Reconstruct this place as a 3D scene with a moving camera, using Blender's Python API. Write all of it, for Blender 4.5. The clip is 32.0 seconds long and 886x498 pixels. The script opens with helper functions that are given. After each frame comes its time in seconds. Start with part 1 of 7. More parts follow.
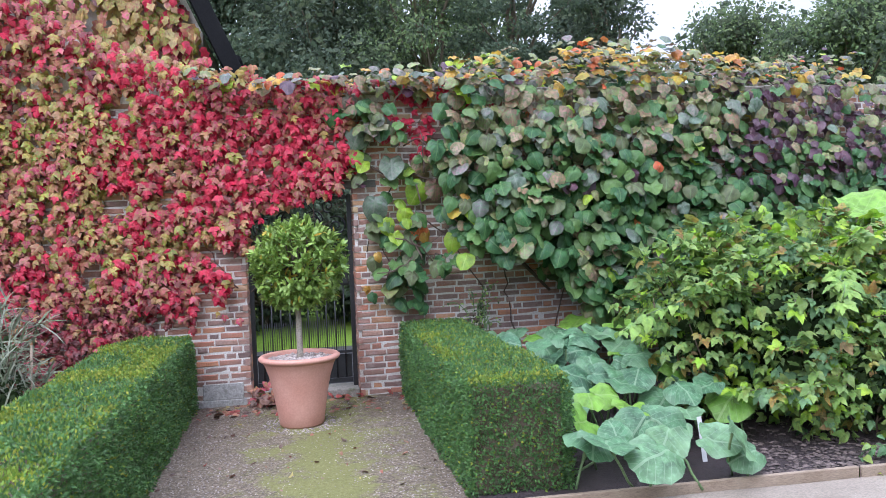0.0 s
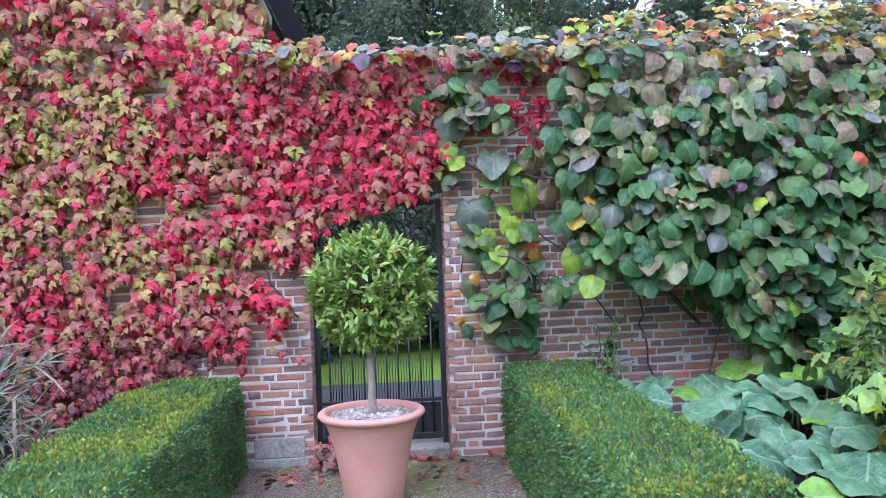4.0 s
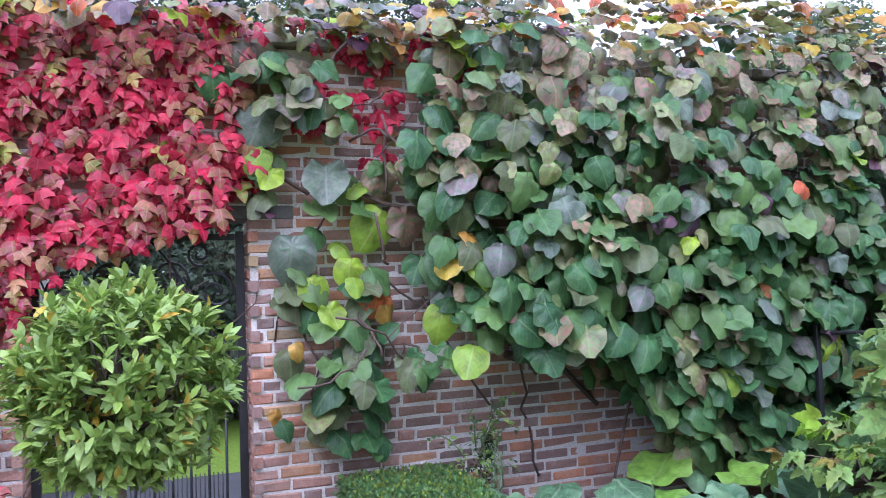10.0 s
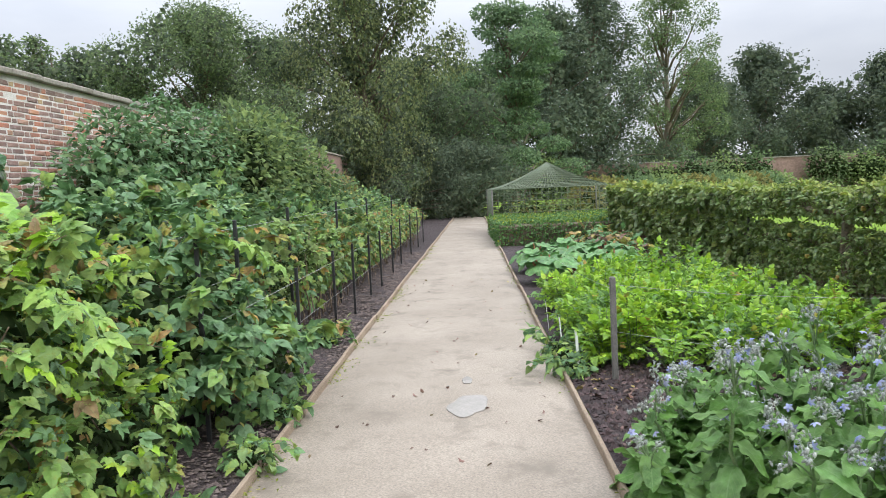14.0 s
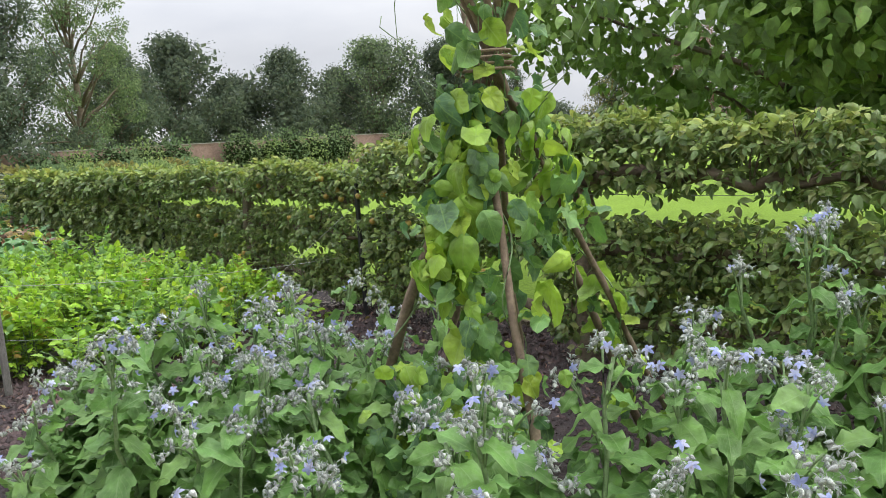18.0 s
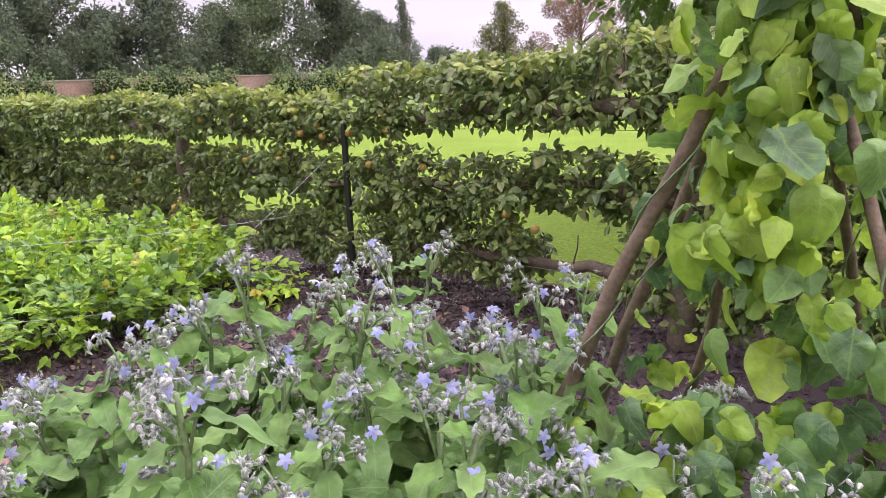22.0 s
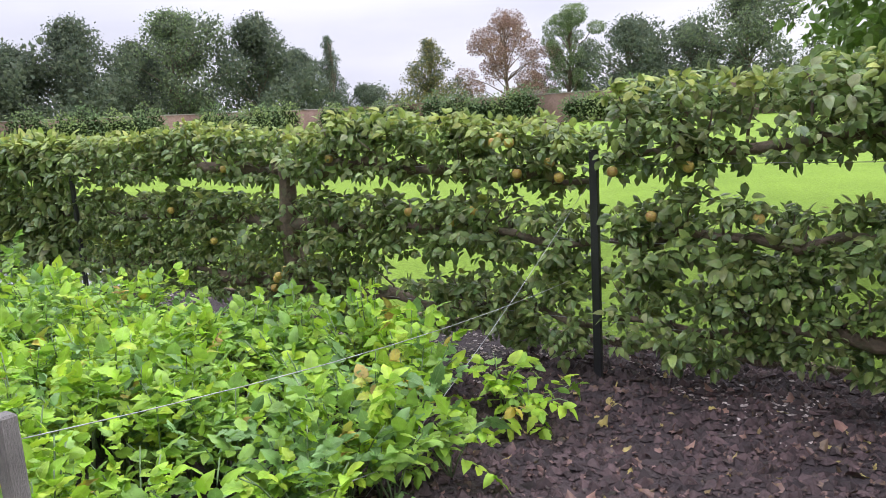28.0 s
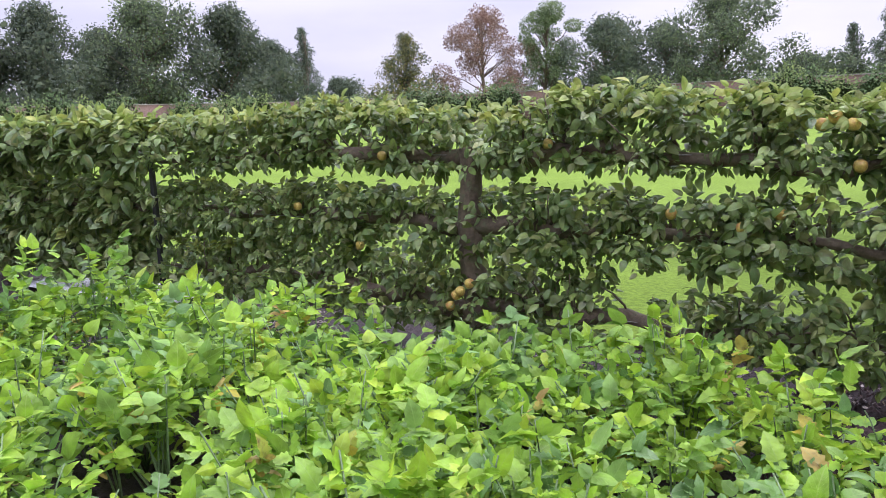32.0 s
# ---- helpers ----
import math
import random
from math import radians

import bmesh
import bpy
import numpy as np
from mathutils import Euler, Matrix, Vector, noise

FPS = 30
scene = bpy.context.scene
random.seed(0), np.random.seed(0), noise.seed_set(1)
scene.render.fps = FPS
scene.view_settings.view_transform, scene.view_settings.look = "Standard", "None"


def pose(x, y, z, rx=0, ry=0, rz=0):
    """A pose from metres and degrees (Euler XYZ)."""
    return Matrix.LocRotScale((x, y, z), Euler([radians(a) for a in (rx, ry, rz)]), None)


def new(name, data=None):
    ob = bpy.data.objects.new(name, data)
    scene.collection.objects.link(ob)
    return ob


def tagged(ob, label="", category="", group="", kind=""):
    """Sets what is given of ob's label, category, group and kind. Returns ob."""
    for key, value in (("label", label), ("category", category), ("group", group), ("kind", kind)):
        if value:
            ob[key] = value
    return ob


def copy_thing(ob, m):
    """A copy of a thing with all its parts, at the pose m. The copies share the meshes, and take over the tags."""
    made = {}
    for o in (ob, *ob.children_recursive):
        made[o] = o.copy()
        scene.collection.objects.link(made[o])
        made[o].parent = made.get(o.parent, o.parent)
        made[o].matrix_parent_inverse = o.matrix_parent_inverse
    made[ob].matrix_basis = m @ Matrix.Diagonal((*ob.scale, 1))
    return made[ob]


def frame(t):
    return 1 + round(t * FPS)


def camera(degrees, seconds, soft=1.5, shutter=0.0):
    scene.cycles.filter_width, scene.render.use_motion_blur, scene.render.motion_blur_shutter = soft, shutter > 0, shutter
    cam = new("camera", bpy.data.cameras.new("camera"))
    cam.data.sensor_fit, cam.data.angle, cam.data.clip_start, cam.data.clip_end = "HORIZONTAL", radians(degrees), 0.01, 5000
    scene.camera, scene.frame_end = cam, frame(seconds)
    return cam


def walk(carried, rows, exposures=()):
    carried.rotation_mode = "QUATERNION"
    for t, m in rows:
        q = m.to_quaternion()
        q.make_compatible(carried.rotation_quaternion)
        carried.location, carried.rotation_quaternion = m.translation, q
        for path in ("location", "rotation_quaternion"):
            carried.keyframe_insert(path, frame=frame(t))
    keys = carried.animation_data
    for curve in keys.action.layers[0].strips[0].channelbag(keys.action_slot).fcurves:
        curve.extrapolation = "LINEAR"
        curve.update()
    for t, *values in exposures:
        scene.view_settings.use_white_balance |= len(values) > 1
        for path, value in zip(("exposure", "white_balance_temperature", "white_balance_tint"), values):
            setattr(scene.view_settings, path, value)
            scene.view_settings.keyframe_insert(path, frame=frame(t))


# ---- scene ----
cam = camera(59.9, 32.0, soft=0.5, shutter=0.1)
METRES, EYE, TILT, LEAN, TURN = 11.2, 1.72, 1.77, 0.84, -10.7
ROWS = [
    (0.0, 0.0, 0.0, 0.0, -0.08, -3.37, 1.42),
    (0.5, 0.0025, 0.0197, -0.0008, 0.55, -3.54, 1.42),
    (1.0, -0.004, 0.0397, -0.0022, 1.2, -3.46, 1.35),
    (1.5, -0.0073, 0.0572, -0.0027, 1.91, -3.35, 1.37),
    (2.0, -0.0047, 0.0777, -0.0035, 2.78, -3.24, 1.44),
    (2.5, -0.0037, 0.0984, -0.003, 3.73, -3.2, 1.53),
    (3.0, -0.0112, 0.1208, -0.0042, 4.79, -3.0, 1.53),
    (3.5, -0.015, 0.1395, -0.0038, 5.82, -2.66, 1.51),
    (5.5, -0.0248, 0.224, -0.0073, 7.62, -0.3, 1.38),
    (6.0, -0.021, 0.2469, -0.0074, 7.59, 0.28, 1.26),
    (6.5, -0.0248, 0.2685, -0.0084, 7.04, 0.97, 1.01),
    (7.0, -0.035, 0.2878, -0.0053, 6.61, 1.8, 0.77),
    (7.5, -0.0398, 0.3056, -0.0044, 6.48, 2.63, 0.72),
    (8.0, -0.0401, 0.3216, -0.0039, 6.23, 3.08, 0.87),
    (8.5, -0.0447, 0.3275, -0.003, 5.37, 3.1, 1.04),
    (9.0, -0.0486, 0.3287, -0.0032, 2.89, 2.74, 1.19),
    (9.5, -0.0481, 0.3289, -0.0038, -2.1, 1.91, 1.13),
    (10.0, -0.0451, 0.3287, -0.005, -8.63, 0.89, 0.91),
    (10.5, -0.0419, 0.3262, -0.0084, -16.12, -0.31, 0.92),
    (11.0, -0.0391, 0.3208, -0.0101, -24.31, -1.65, 1.22),
    (11.5, -0.0313, 0.3108, -0.011, -33.06, -2.83, 1.76),
    (12.0, -0.0217, 0.2957, -0.0128, -41.85, -3.62, 2.26),
    (12.5, -0.0148, 0.2835, -0.0128, -51.3, -4.12, 2.37),
    (13.0, -0.0129, 0.2807, -0.0121, -61.05, -4.35, 1.95),
    (13.5, -0.0112, 0.2792, -0.0127, -70.24, -4.32, 1.27),
    (14.0, -0.0101, 0.2754, -0.013, -78.13, -4.18, 0.62),
    (14.5, -0.0106, 0.2729, -0.0131, -84.33, -4.1, 0.27),
    (15.0, -0.0111, 0.2713, -0.0132, -89.62, -4.11, 0.3),
    (15.5, -0.011, 0.2694, -0.0136, -94.63, -4.28, 0.61),
    (17.5, -0.0004, 0.2505, -0.0163, -115.04, -5.44, 2.18),
    (18.0, 0.0106, 0.2513, -0.0188, -119.0, -6.31, 2.74),
    (18.5, 0.0253, 0.26, -0.0193, -122.36, -7.32, 3.2),
    (19.0, 0.0388, 0.2625, -0.0213, -124.53, -8.36, 3.4),
    (19.5, 0.0581, 0.2597, -0.0229, -125.76, -9.18, 3.24),
    (20.0, 0.0733, 0.2598, -0.0238, -126.33, -9.78, 2.87),
    (20.5, 0.0926, 0.2673, -0.0243, -126.77, -10.02, 2.38),
    (21.0, 0.1115, 0.2717, -0.0246, -127.23, -10.2, 2.12),
    (21.5, 0.1323, 0.2679, -0.025, -127.49, -10.37, 1.87),
    (22.0, 0.1508, 0.2685, -0.0258, -127.65, -10.53, 1.62),
    (22.5, 0.1708, 0.276, -0.0253, -127.57, -10.67, 1.48),
    (23.0, 0.1892, 0.2807, -0.0257, -127.41, -10.72, 1.55),
    (23.5, 0.2107, 0.2789, -0.0247, -127.33, -10.54, 1.74),
    (24.0, 0.2288, 0.2804, -0.025, -127.69, -10.15, 1.9),
    (24.5, 0.2488, 0.2893, -0.0237, -128.65, -9.48, 1.95),
    (26.5, 0.3257, 0.2982, -0.022, -132.85, -7.83, 2.09),
    (27.0, 0.342, 0.3053, -0.0231, -133.18, -7.85, 2.19),
    (27.5, 0.3623, 0.3056, -0.0232, -133.41, -7.93, 2.37),
    (28.0, 0.3815, 0.3071, -0.0236, -133.71, -8.06, 2.55),
    (28.5, 0.4021, 0.3156, -0.0243, -134.18, -8.11, 2.77),
    (29.0, 0.4212, 0.3218, -0.0239, -134.61, -8.16, 2.98),
    (29.5, 0.4436, 0.3199, -0.0243, -134.87, -8.21, 3.08),
    (30.0, 0.463, 0.319, -0.0243, -135.03, -8.28, 2.99),
    (30.5, 0.484, 0.3254, -0.0245, -135.12, -8.36, 2.72),
    (31.0, 0.502, 0.3313, -0.0253, -135.27, -8.41, 2.31),
    (31.5, 0.5228, 0.3299, -0.026, -135.61, -8.46, 1.89),
    (32.0, 0.5422, 0.3307, -0.0263, -136.15, -8.41, 1.53),
]
walk(cam, [(t, pose(0, 0, EYE, TILT, LEAN, TURN) @ pose(METRES * x, METRES * y, METRES * z, 90 + pitch, roll, yaw)) for t, x, y, z, yaw, pitch, roll in ROWS],
     exposures=[(0, 0.54, 5500, 18), (2, 0.60, 5050, 22), (9, 0.69, 5200, 25), (12, 0.64, 5350, 34), (14, 0.3, 6250, 9), (17.5, 0.32, 6500, 8), (20, 0.66, 6600, 26), (23, 0.68, 6550, 33), (26.5, 0.62, 6350, 17), (32, 0.50, 5950, 28)])

# ---- light ----
SUN_UP, SUN_TURN = 48.0, 215.0
world = bpy.data.worlds.new("world")
scene.world = world
world.use_nodes = True
wn, wl = world.node_tree.nodes, world.node_tree.links
sky = wn.new("ShaderNodeTexSky")
sky.sky_type, sky.sun_disc = "NISHITA", False
sky.sun_elevation, sky.sun_rotation = radians(SUN_UP), radians(SUN_TURN)
grey = wn.new("ShaderNodeHueSaturation")
grey.inputs["Saturation"].default_value = 0.12
wl.new(sky.outputs[0], grey.inputs["Color"])
where = wn.new("ShaderNodeTexCoord")
stretch = wn.new("ShaderNodeMapping")
stretch.inputs["Scale"].default_value = (1.0, 1.0, 3.2)
wl.new(where.outputs["Generated"], stretch.inputs["Vector"])
clouds = wn.new("ShaderNodeTexNoise")
clouds.inputs["Scale"].default_value, clouds.inputs["Detail"].default_value = 2.6, 7.0
wl.new(stretch.outputs[0], clouds.inputs["Vector"])
cover = wn.new("ShaderNodeValToRGB")
cover.color_ramp.elements[0].position, cover.color_ramp.elements[1].position = 0.32, 0.68
cover.color_ramp.elements[0].color, cover.color_ramp.elements[1].color = (4.9, 5.15, 5.8, 1), (6.9, 7.0, 7.4, 1)
wl.new(clouds.outputs["Fac"], cover.inputs[0])
# an overcast sky is about three times as bright overhead as at the horizon
split_up = wn.new("ShaderNodeSeparateXYZ")
wl.new(where.outputs["Generated"], split_up.inputs[0])
zenith = wn.new("ShaderNodeMapRange")
zenith.inputs["From Min"].default_value, zenith.inputs["From Max"].default_value = 0.12, 1.0
zenith.inputs["To Min"].default_value, zenith.inputs["To Max"].default_value = 1.0, 4.2
wl.new(split_up.outputs[2], zenith.inputs["Value"])
brighter = wn.new("ShaderNodeVectorMath")
brighter.operation = "SCALE"
over = wn.new("ShaderNodeMix")
over.data_type = "RGBA"
over.inputs[0].default_value = 0.82
wl.new(grey.outputs[0], over.inputs[6])
wl.new(cover.outputs[0], over.inputs[7])
wl.new(over.outputs[2], brighter.inputs[0])
wl.new(zenith.outputs[0], brighter.inputs["Scale"])
wl.new(brighter.outputs[0], wn["Background"].inputs["Color"])
wn["Background"].inputs["Strength"].default_value = 0.1
sun = new("sun", bpy.data.lights.new("sun", "SUN"))
sun.data.energy, sun.data.angle, sun.data.color = 1.5, radians(40), (1.0, 0.97, 0.92)
sun.matrix_world = Matrix.Rotation(radians(-SUN_TURN), 4, "Z") @ Matrix.Rotation(radians(SUN_UP - 90), 4, "X")


# ---- materials ----
def node_set(name):
    m = bpy.data.materials.new(name)
    m.use_nodes = True
    n, l = m.node_tree.nodes, m.node_tree.links
    return m, n, l, n["Principled BSDF"]


def mixed(n, l, fac, a, b, mode="MIX"):
    k = n.new("ShaderNodeMix")
    k.data_type, k.blend_type = "RGBA", mode
    for socket, v in ((k.inputs[0], fac), (k.inputs[6], a), (k.inputs[7], b)):
        if isinstance(v, (int, float)):
            socket.default_value = v
        elif isinstance(v, tuple):
            socket.default_value = (*v, 1)
        else:
            l.new(v, socket)
    return k.outputs[2]


def maths(n, l, op, a, b=0.0, c=0.0):
    k = n.new("ShaderNodeMath")
    k.operation = op
    for socket, v in zip(k.inputs, (a, b, c)):
        if isinstance(v, (int, float)):
            socket.default_value = v
        else:
            l.new(v, socket)
    return k.outputs[0]


def grain(n, l, scale, detail=4.0, rough=0.55, squash=None):
    g = n.new("ShaderNodeNewGeometry")
    t = n.new("ShaderNodeTexNoise")
    t.inputs["Scale"].default_value, t.inputs["Detail"].default_value, t.inputs["Roughness"].default_value = scale, detail, rough
    if squash:
        k = n.new("ShaderNodeMapping")
        k.inputs["Scale"].default_value = squash
        l.new(g.outputs["Position"], k.inputs["Vector"])
        l.new(k.outputs[0], t.inputs["Vector"])
    else:
        l.new(g.outputs["Position"], t.inputs["Vector"])
    return t.outputs["Fac"]


def ramp(n, l, fac, stops):
    k = n.new("ShaderNodeValToRGB")
    e = k.color_ramp.elements
    while len(e) < len(stops):
        e.new(0.5)
    for el, (p, c) in zip(e, stops):
        el.position, el.color = p, (*c, 1)
    l.new(fac, k.inputs[0])
    return k.outputs[0]


def bumped(n, l, p, height, strength, distance):
    k = n.new("ShaderNodeBump")
    k.inputs["Strength"].default_value, k.inputs["Distance"].default_value = strength, distance
    l.new(height, k.inputs["Height"])
    l.new(k.outputs[0], p.inputs["Normal"])


def chance(n, l):
    a, b = n.new("ShaderNodeObjectInfo"), n.new("ShaderNodeNewGeometry")
    return maths(n, l, "FRACT", maths(n, l, "ADD", a.outputs["Random"], b.outputs["Random Per Island"]))


def surface(name, dark, light, coarse=2.0, fine=40.0, rough=0.7, metal=0.0, relief=0.3, depth=0.01, squash=None, vary=0.0, third=None, mottled=0.75):
    """A plain surface with colour variation at two scales and fine relief."""
    m, n, l, p = node_set(name)
    a, b = grain(n, l, coarse, 5.0), grain(n, l, fine, 5.0, 0.65, squash)
    c = mixed(n, l, maths(n, l, "MULTIPLY_ADD", a, 1.8, -0.4), dark, light)
    c = mixed(n, l, mottled, c, ramp(n, l, b, [(0.34, (0.32, 0.32, 0.32)), (0.66, (0.70, 0.70, 0.70))]), "OVERLAY")
    if third:
        c = mixed(n, l, ramp(n, l, grain(n, l, coarse * 2.7, 6.0, 0.7), [(0.52, (0, 0, 0)), (0.68, (1, 1, 1))]), c, third)
    if vary:
        k = maths(n, l, "MULTIPLY_ADD", chance(n, l), 2 * vary, 1 - vary)
        c = mixed(n, l, 1.0, c, ramp(n, l, maths(n, l, "MULTIPLY", k, 0.5), [(0, (0, 0, 0)), (1, (2, 2, 2))]), "MULTIPLY")
    l.new(c, p.inputs["Base Color"])
    l.new(maths(n, l, "MULTIPLY_ADD", b, 0.3, rough - 0.15), p.inputs["Roughness"])
    p.inputs["Metallic"].default_value = metal
    bumped(n, l, p, b, relief, depth)
    return m


def leaf_material(name, colours, rough=0.5, thin=0.25, vein=(0.25, 0.35, 0.12), show=0.35, blotch=(0.2, 0.13, 0.05), blotches=0.2, ribs=9.0, gloss=0.4):
    """A leaf: one of several colours for each leaf, mottled, with a midrib and side veins, partly letting light through."""
    m, n, l, p = node_set(name)
    step = 1.0 / len(colours)
    c = ramp(n, l, chance(n, l), [(i * step + step * 0.3, k) for i, k in enumerate(colours)])
    spots = grain(n, l, 38.0, 4.0, 0.6)
    c = mixed(n, l, ramp(n, l, spots, [(0.62 - blotches * 0.4, (0, 0, 0)), (0.85 - blotches * 0.3, (1, 1, 1))]), c, blotch)
    c = mixed(n, l, 1.0, c, ramp(n, l, grain(n, l, 13.0, 3.0), [(0.3, (0.62, 0.62, 0.62)), (0.7, (1.35, 1.35, 1.3))]), "MULTIPLY")
    u = n.new("ShaderNodeTexCoord")
    split = n.new("ShaderNodeSeparateXYZ")
    l.new(u.outputs["UV"], split.inputs[0])
    side = maths(n, l, "ABSOLUTE", maths(n, l, "SUBTRACT", split.outputs[0], 0.5))
    mid = maths(n, l, "LESS_THAN", side, 0.022)
    wave = maths(n, l, "FRACT", maths(n, l, "MULTIPLY", maths(n, l, "SUBTRACT", split.outputs[1], maths(n, l, "MULTIPLY", side, 0.9)), ribs))
    rib = maths(n, l, "LESS_THAN", wave, 0.1)
    lines = maths(n, l, "MAXIMUM", mid, maths(n, l, "MULTIPLY", rib, 0.6))
    c = mixed(n, l, maths(n, l, "MULTIPLY", lines, show), c, vein)
    rim = ramp(n, l, maths(n, l, "MULTIPLY", side, 2.0), [(0.55, (0, 0, 0)), (1.0, (0.35, 0.35, 0.35))])
    c = mixed(n, l, maths(n, l, "MULTIPLY", rim, min(1.0, show * 2)), c, vein)
    l.new(c, p.inputs["Base Color"])
    l.new(maths(n, l, "MULTIPLY_ADD", spots, 0.3, rough - 0.15), p.inputs["Roughness"])
    p.inputs["Specular IOR Level"].default_value = gloss + 0.15
    puff = maths(n, l, "ADD", maths(n, l, "SUBTRACT", maths(n, l, "MULTIPLY", wave, 0.5), lines), maths(n, l, "MULTIPLY", spots, 1.6))
    bumped(n, l, p, puff, 0.5, 0.008)
    t, k = n.new("ShaderNodeBsdfTranslucent"), n.new("ShaderNodeMixShader")
    l.new(c, t.inputs["Color"])
    k.inputs[0].default_value = thin
    l.new(p.outputs[0], k.inputs[1])
    l.new(t.outputs[0], k.inputs[2])
    l.new(k.outputs[0], n["Material Output"].inputs["Surface"])
    return m


def brick_material():
    m, n, l, p = node_set("old_brick")
    c = ramp(n, l, chance(n, l), [(0.0, (0.36, 0.20, 0.15)), (0.18, (0.50, 0.21, 0.13)), (0.36, (0.39, 0.25, 0.20)), (0.52, (0.22, 0.14, 0.12)), (0.64, (0.33, 0.205, 0.17)),
                                  (0.78, (0.47, 0.28, 0.205)), (0.9, (0.62, 0.27, 0.14)), (0.97, (0.50, 0.36, 0.2))])
    a, b = grain(n, l, 9.0, 6.0, 0.7), grain(n, l, 90.0, 4.0, 0.7)
    c = mixed(n, l, ramp(n, l, a, [(0.5, (0, 0, 0)), (0.76, (0.5, 0.5, 0.5))]), c, (0.58, 0.51, 0.46))
    c = mixed(n, l, ramp(n, l, b, [(0.5, (0, 0, 0)), (0.8, (0.6, 0.6, 0.6))]), c, (0.1, 0.075, 0.07))
    stain = grain(n, l, 1.7, 5.0, 0.65)
    c = mixed(n, l, ramp(n, l, stain, [(0.5, (0, 0, 0)), (0.72, (0.7, 0.7, 0.7))]), c, (0.17, 0.135, 0.125))
    l.new(c, p.inputs["Base Color"])
    p.inputs["Roughness"].default_value = 0.9
    bumped(n, l, p, maths(n, l, "ADD", b, a), 0.8, 0.008)
    return m


BRICK = brick_material()
BRICKFAR = surface("far_brickwork", (0.20, 0.125, 0.10), (0.31, 0.205, 0.175), 0.8, 9.0, 0.9, relief=0.4)
MORTAR = surface("lime_mortar", (0.48, 0.44, 0.40), (0.80, 0.76, 0.70), 3.0, 70.0, 0.95, relief=0.6)
COPING = surface("coping_stone", (0.20, 0.18, 0.15), (0.36, 0.33, 0.28), 3.0, 50.0, 0.9, relief=0.5, third=(0.16, 0.17, 0.10))
TERRACOTTA = surface("terracotta", (0.52, 0.25, 0.185), (0.62, 0.345, 0.27), 4.0, 60.0, 0.75, relief=0.12, depth=0.003, mottled=0.25)
IRON = surface("black_iron", (0.012, 0.012, 0.014), (0.03, 0.03, 0.032), 6.0, 90.0, 0.45, relief=0.3, depth=0.002)
BLOCK = surface("dressed_stone", (0.30, 0.29, 0.27), (0.48, 0.46, 0.43), 5.0, 50.0, 0.9, relief=0.5, third=(0.24, 0.23, 0.2))
BARK = surface("bark", (0.09, 0.065, 0.045), (0.20, 0.155, 0.11), 5.0, 45.0, 0.9, relief=0.9, depth=0.012, third=(0.13, 0.15, 0.08))
PALEBARK = surface("pale_bark", (0.24, 0.21, 0.17), (0.38, 0.34, 0.28), 8.0, 70.0, 0.85, relief=0.3, depth=0.004)
POLE = surface("hazel_pole", (0.11, 0.075, 0.05), (0.24, 0.18, 0.125), 9.0, 60.0, 0.8, relief=0.6, depth=0.006)
STEM = surface("green_stem", (0.10, 0.17, 0.06), (0.20, 0.28, 0.13), 9.0, 80.0, 0.6, relief=0.2, depth=0.003)
WOODY = surface("vine_stem", (0.07, 0.045, 0.035), (0.15, 0.10, 0.08), 9.0, 60.0, 0.9, relief=0.8, depth=0.008)
TIMBER = surface("weathered_timber", (0.22, 0.16, 0.11), (0.38, 0.30, 0.22), 4.0, 30.0, 0.85, relief=0.5, squash=(1, 12, 12))
GREYWOOD = surface("grey_timber", (0.10, 0.095, 0.085), (0.19, 0.18, 0.165), 6.0, 40.0, 0.85, relief=0.6, squash=(12, 12, 1))
SOIL = surface("dark_soil", (0.024, 0.016, 0.017), (0.062, 0.042, 0.042), 3.0, 32.0, 0.8, relief=1.0, depth=0.04, third=(0.06, 0.045, 0.04))
CLOD = surface("soil_crumbs", (0.028, 0.017, 0.017), (0.08, 0.05, 0.048), 6.0, 60.0, 0.75, relief=0.8, depth=0.01, vary=0.6)
CHIP = surface("bark_chips", (0.06, 0.045, 0.04), (0.17, 0.13, 0.115), 6.0, 60.0, 0.85, relief=0.6, depth=0.006, vary=0.5)
GRAVEL = surface("sandy_path", (0.235, 0.195, 0.152), (0.355, 0.302, 0.245), 0.9, 70.0, 0.7, relief=0.4, depth=0.006, third=(0.20, 0.168, 0.132))


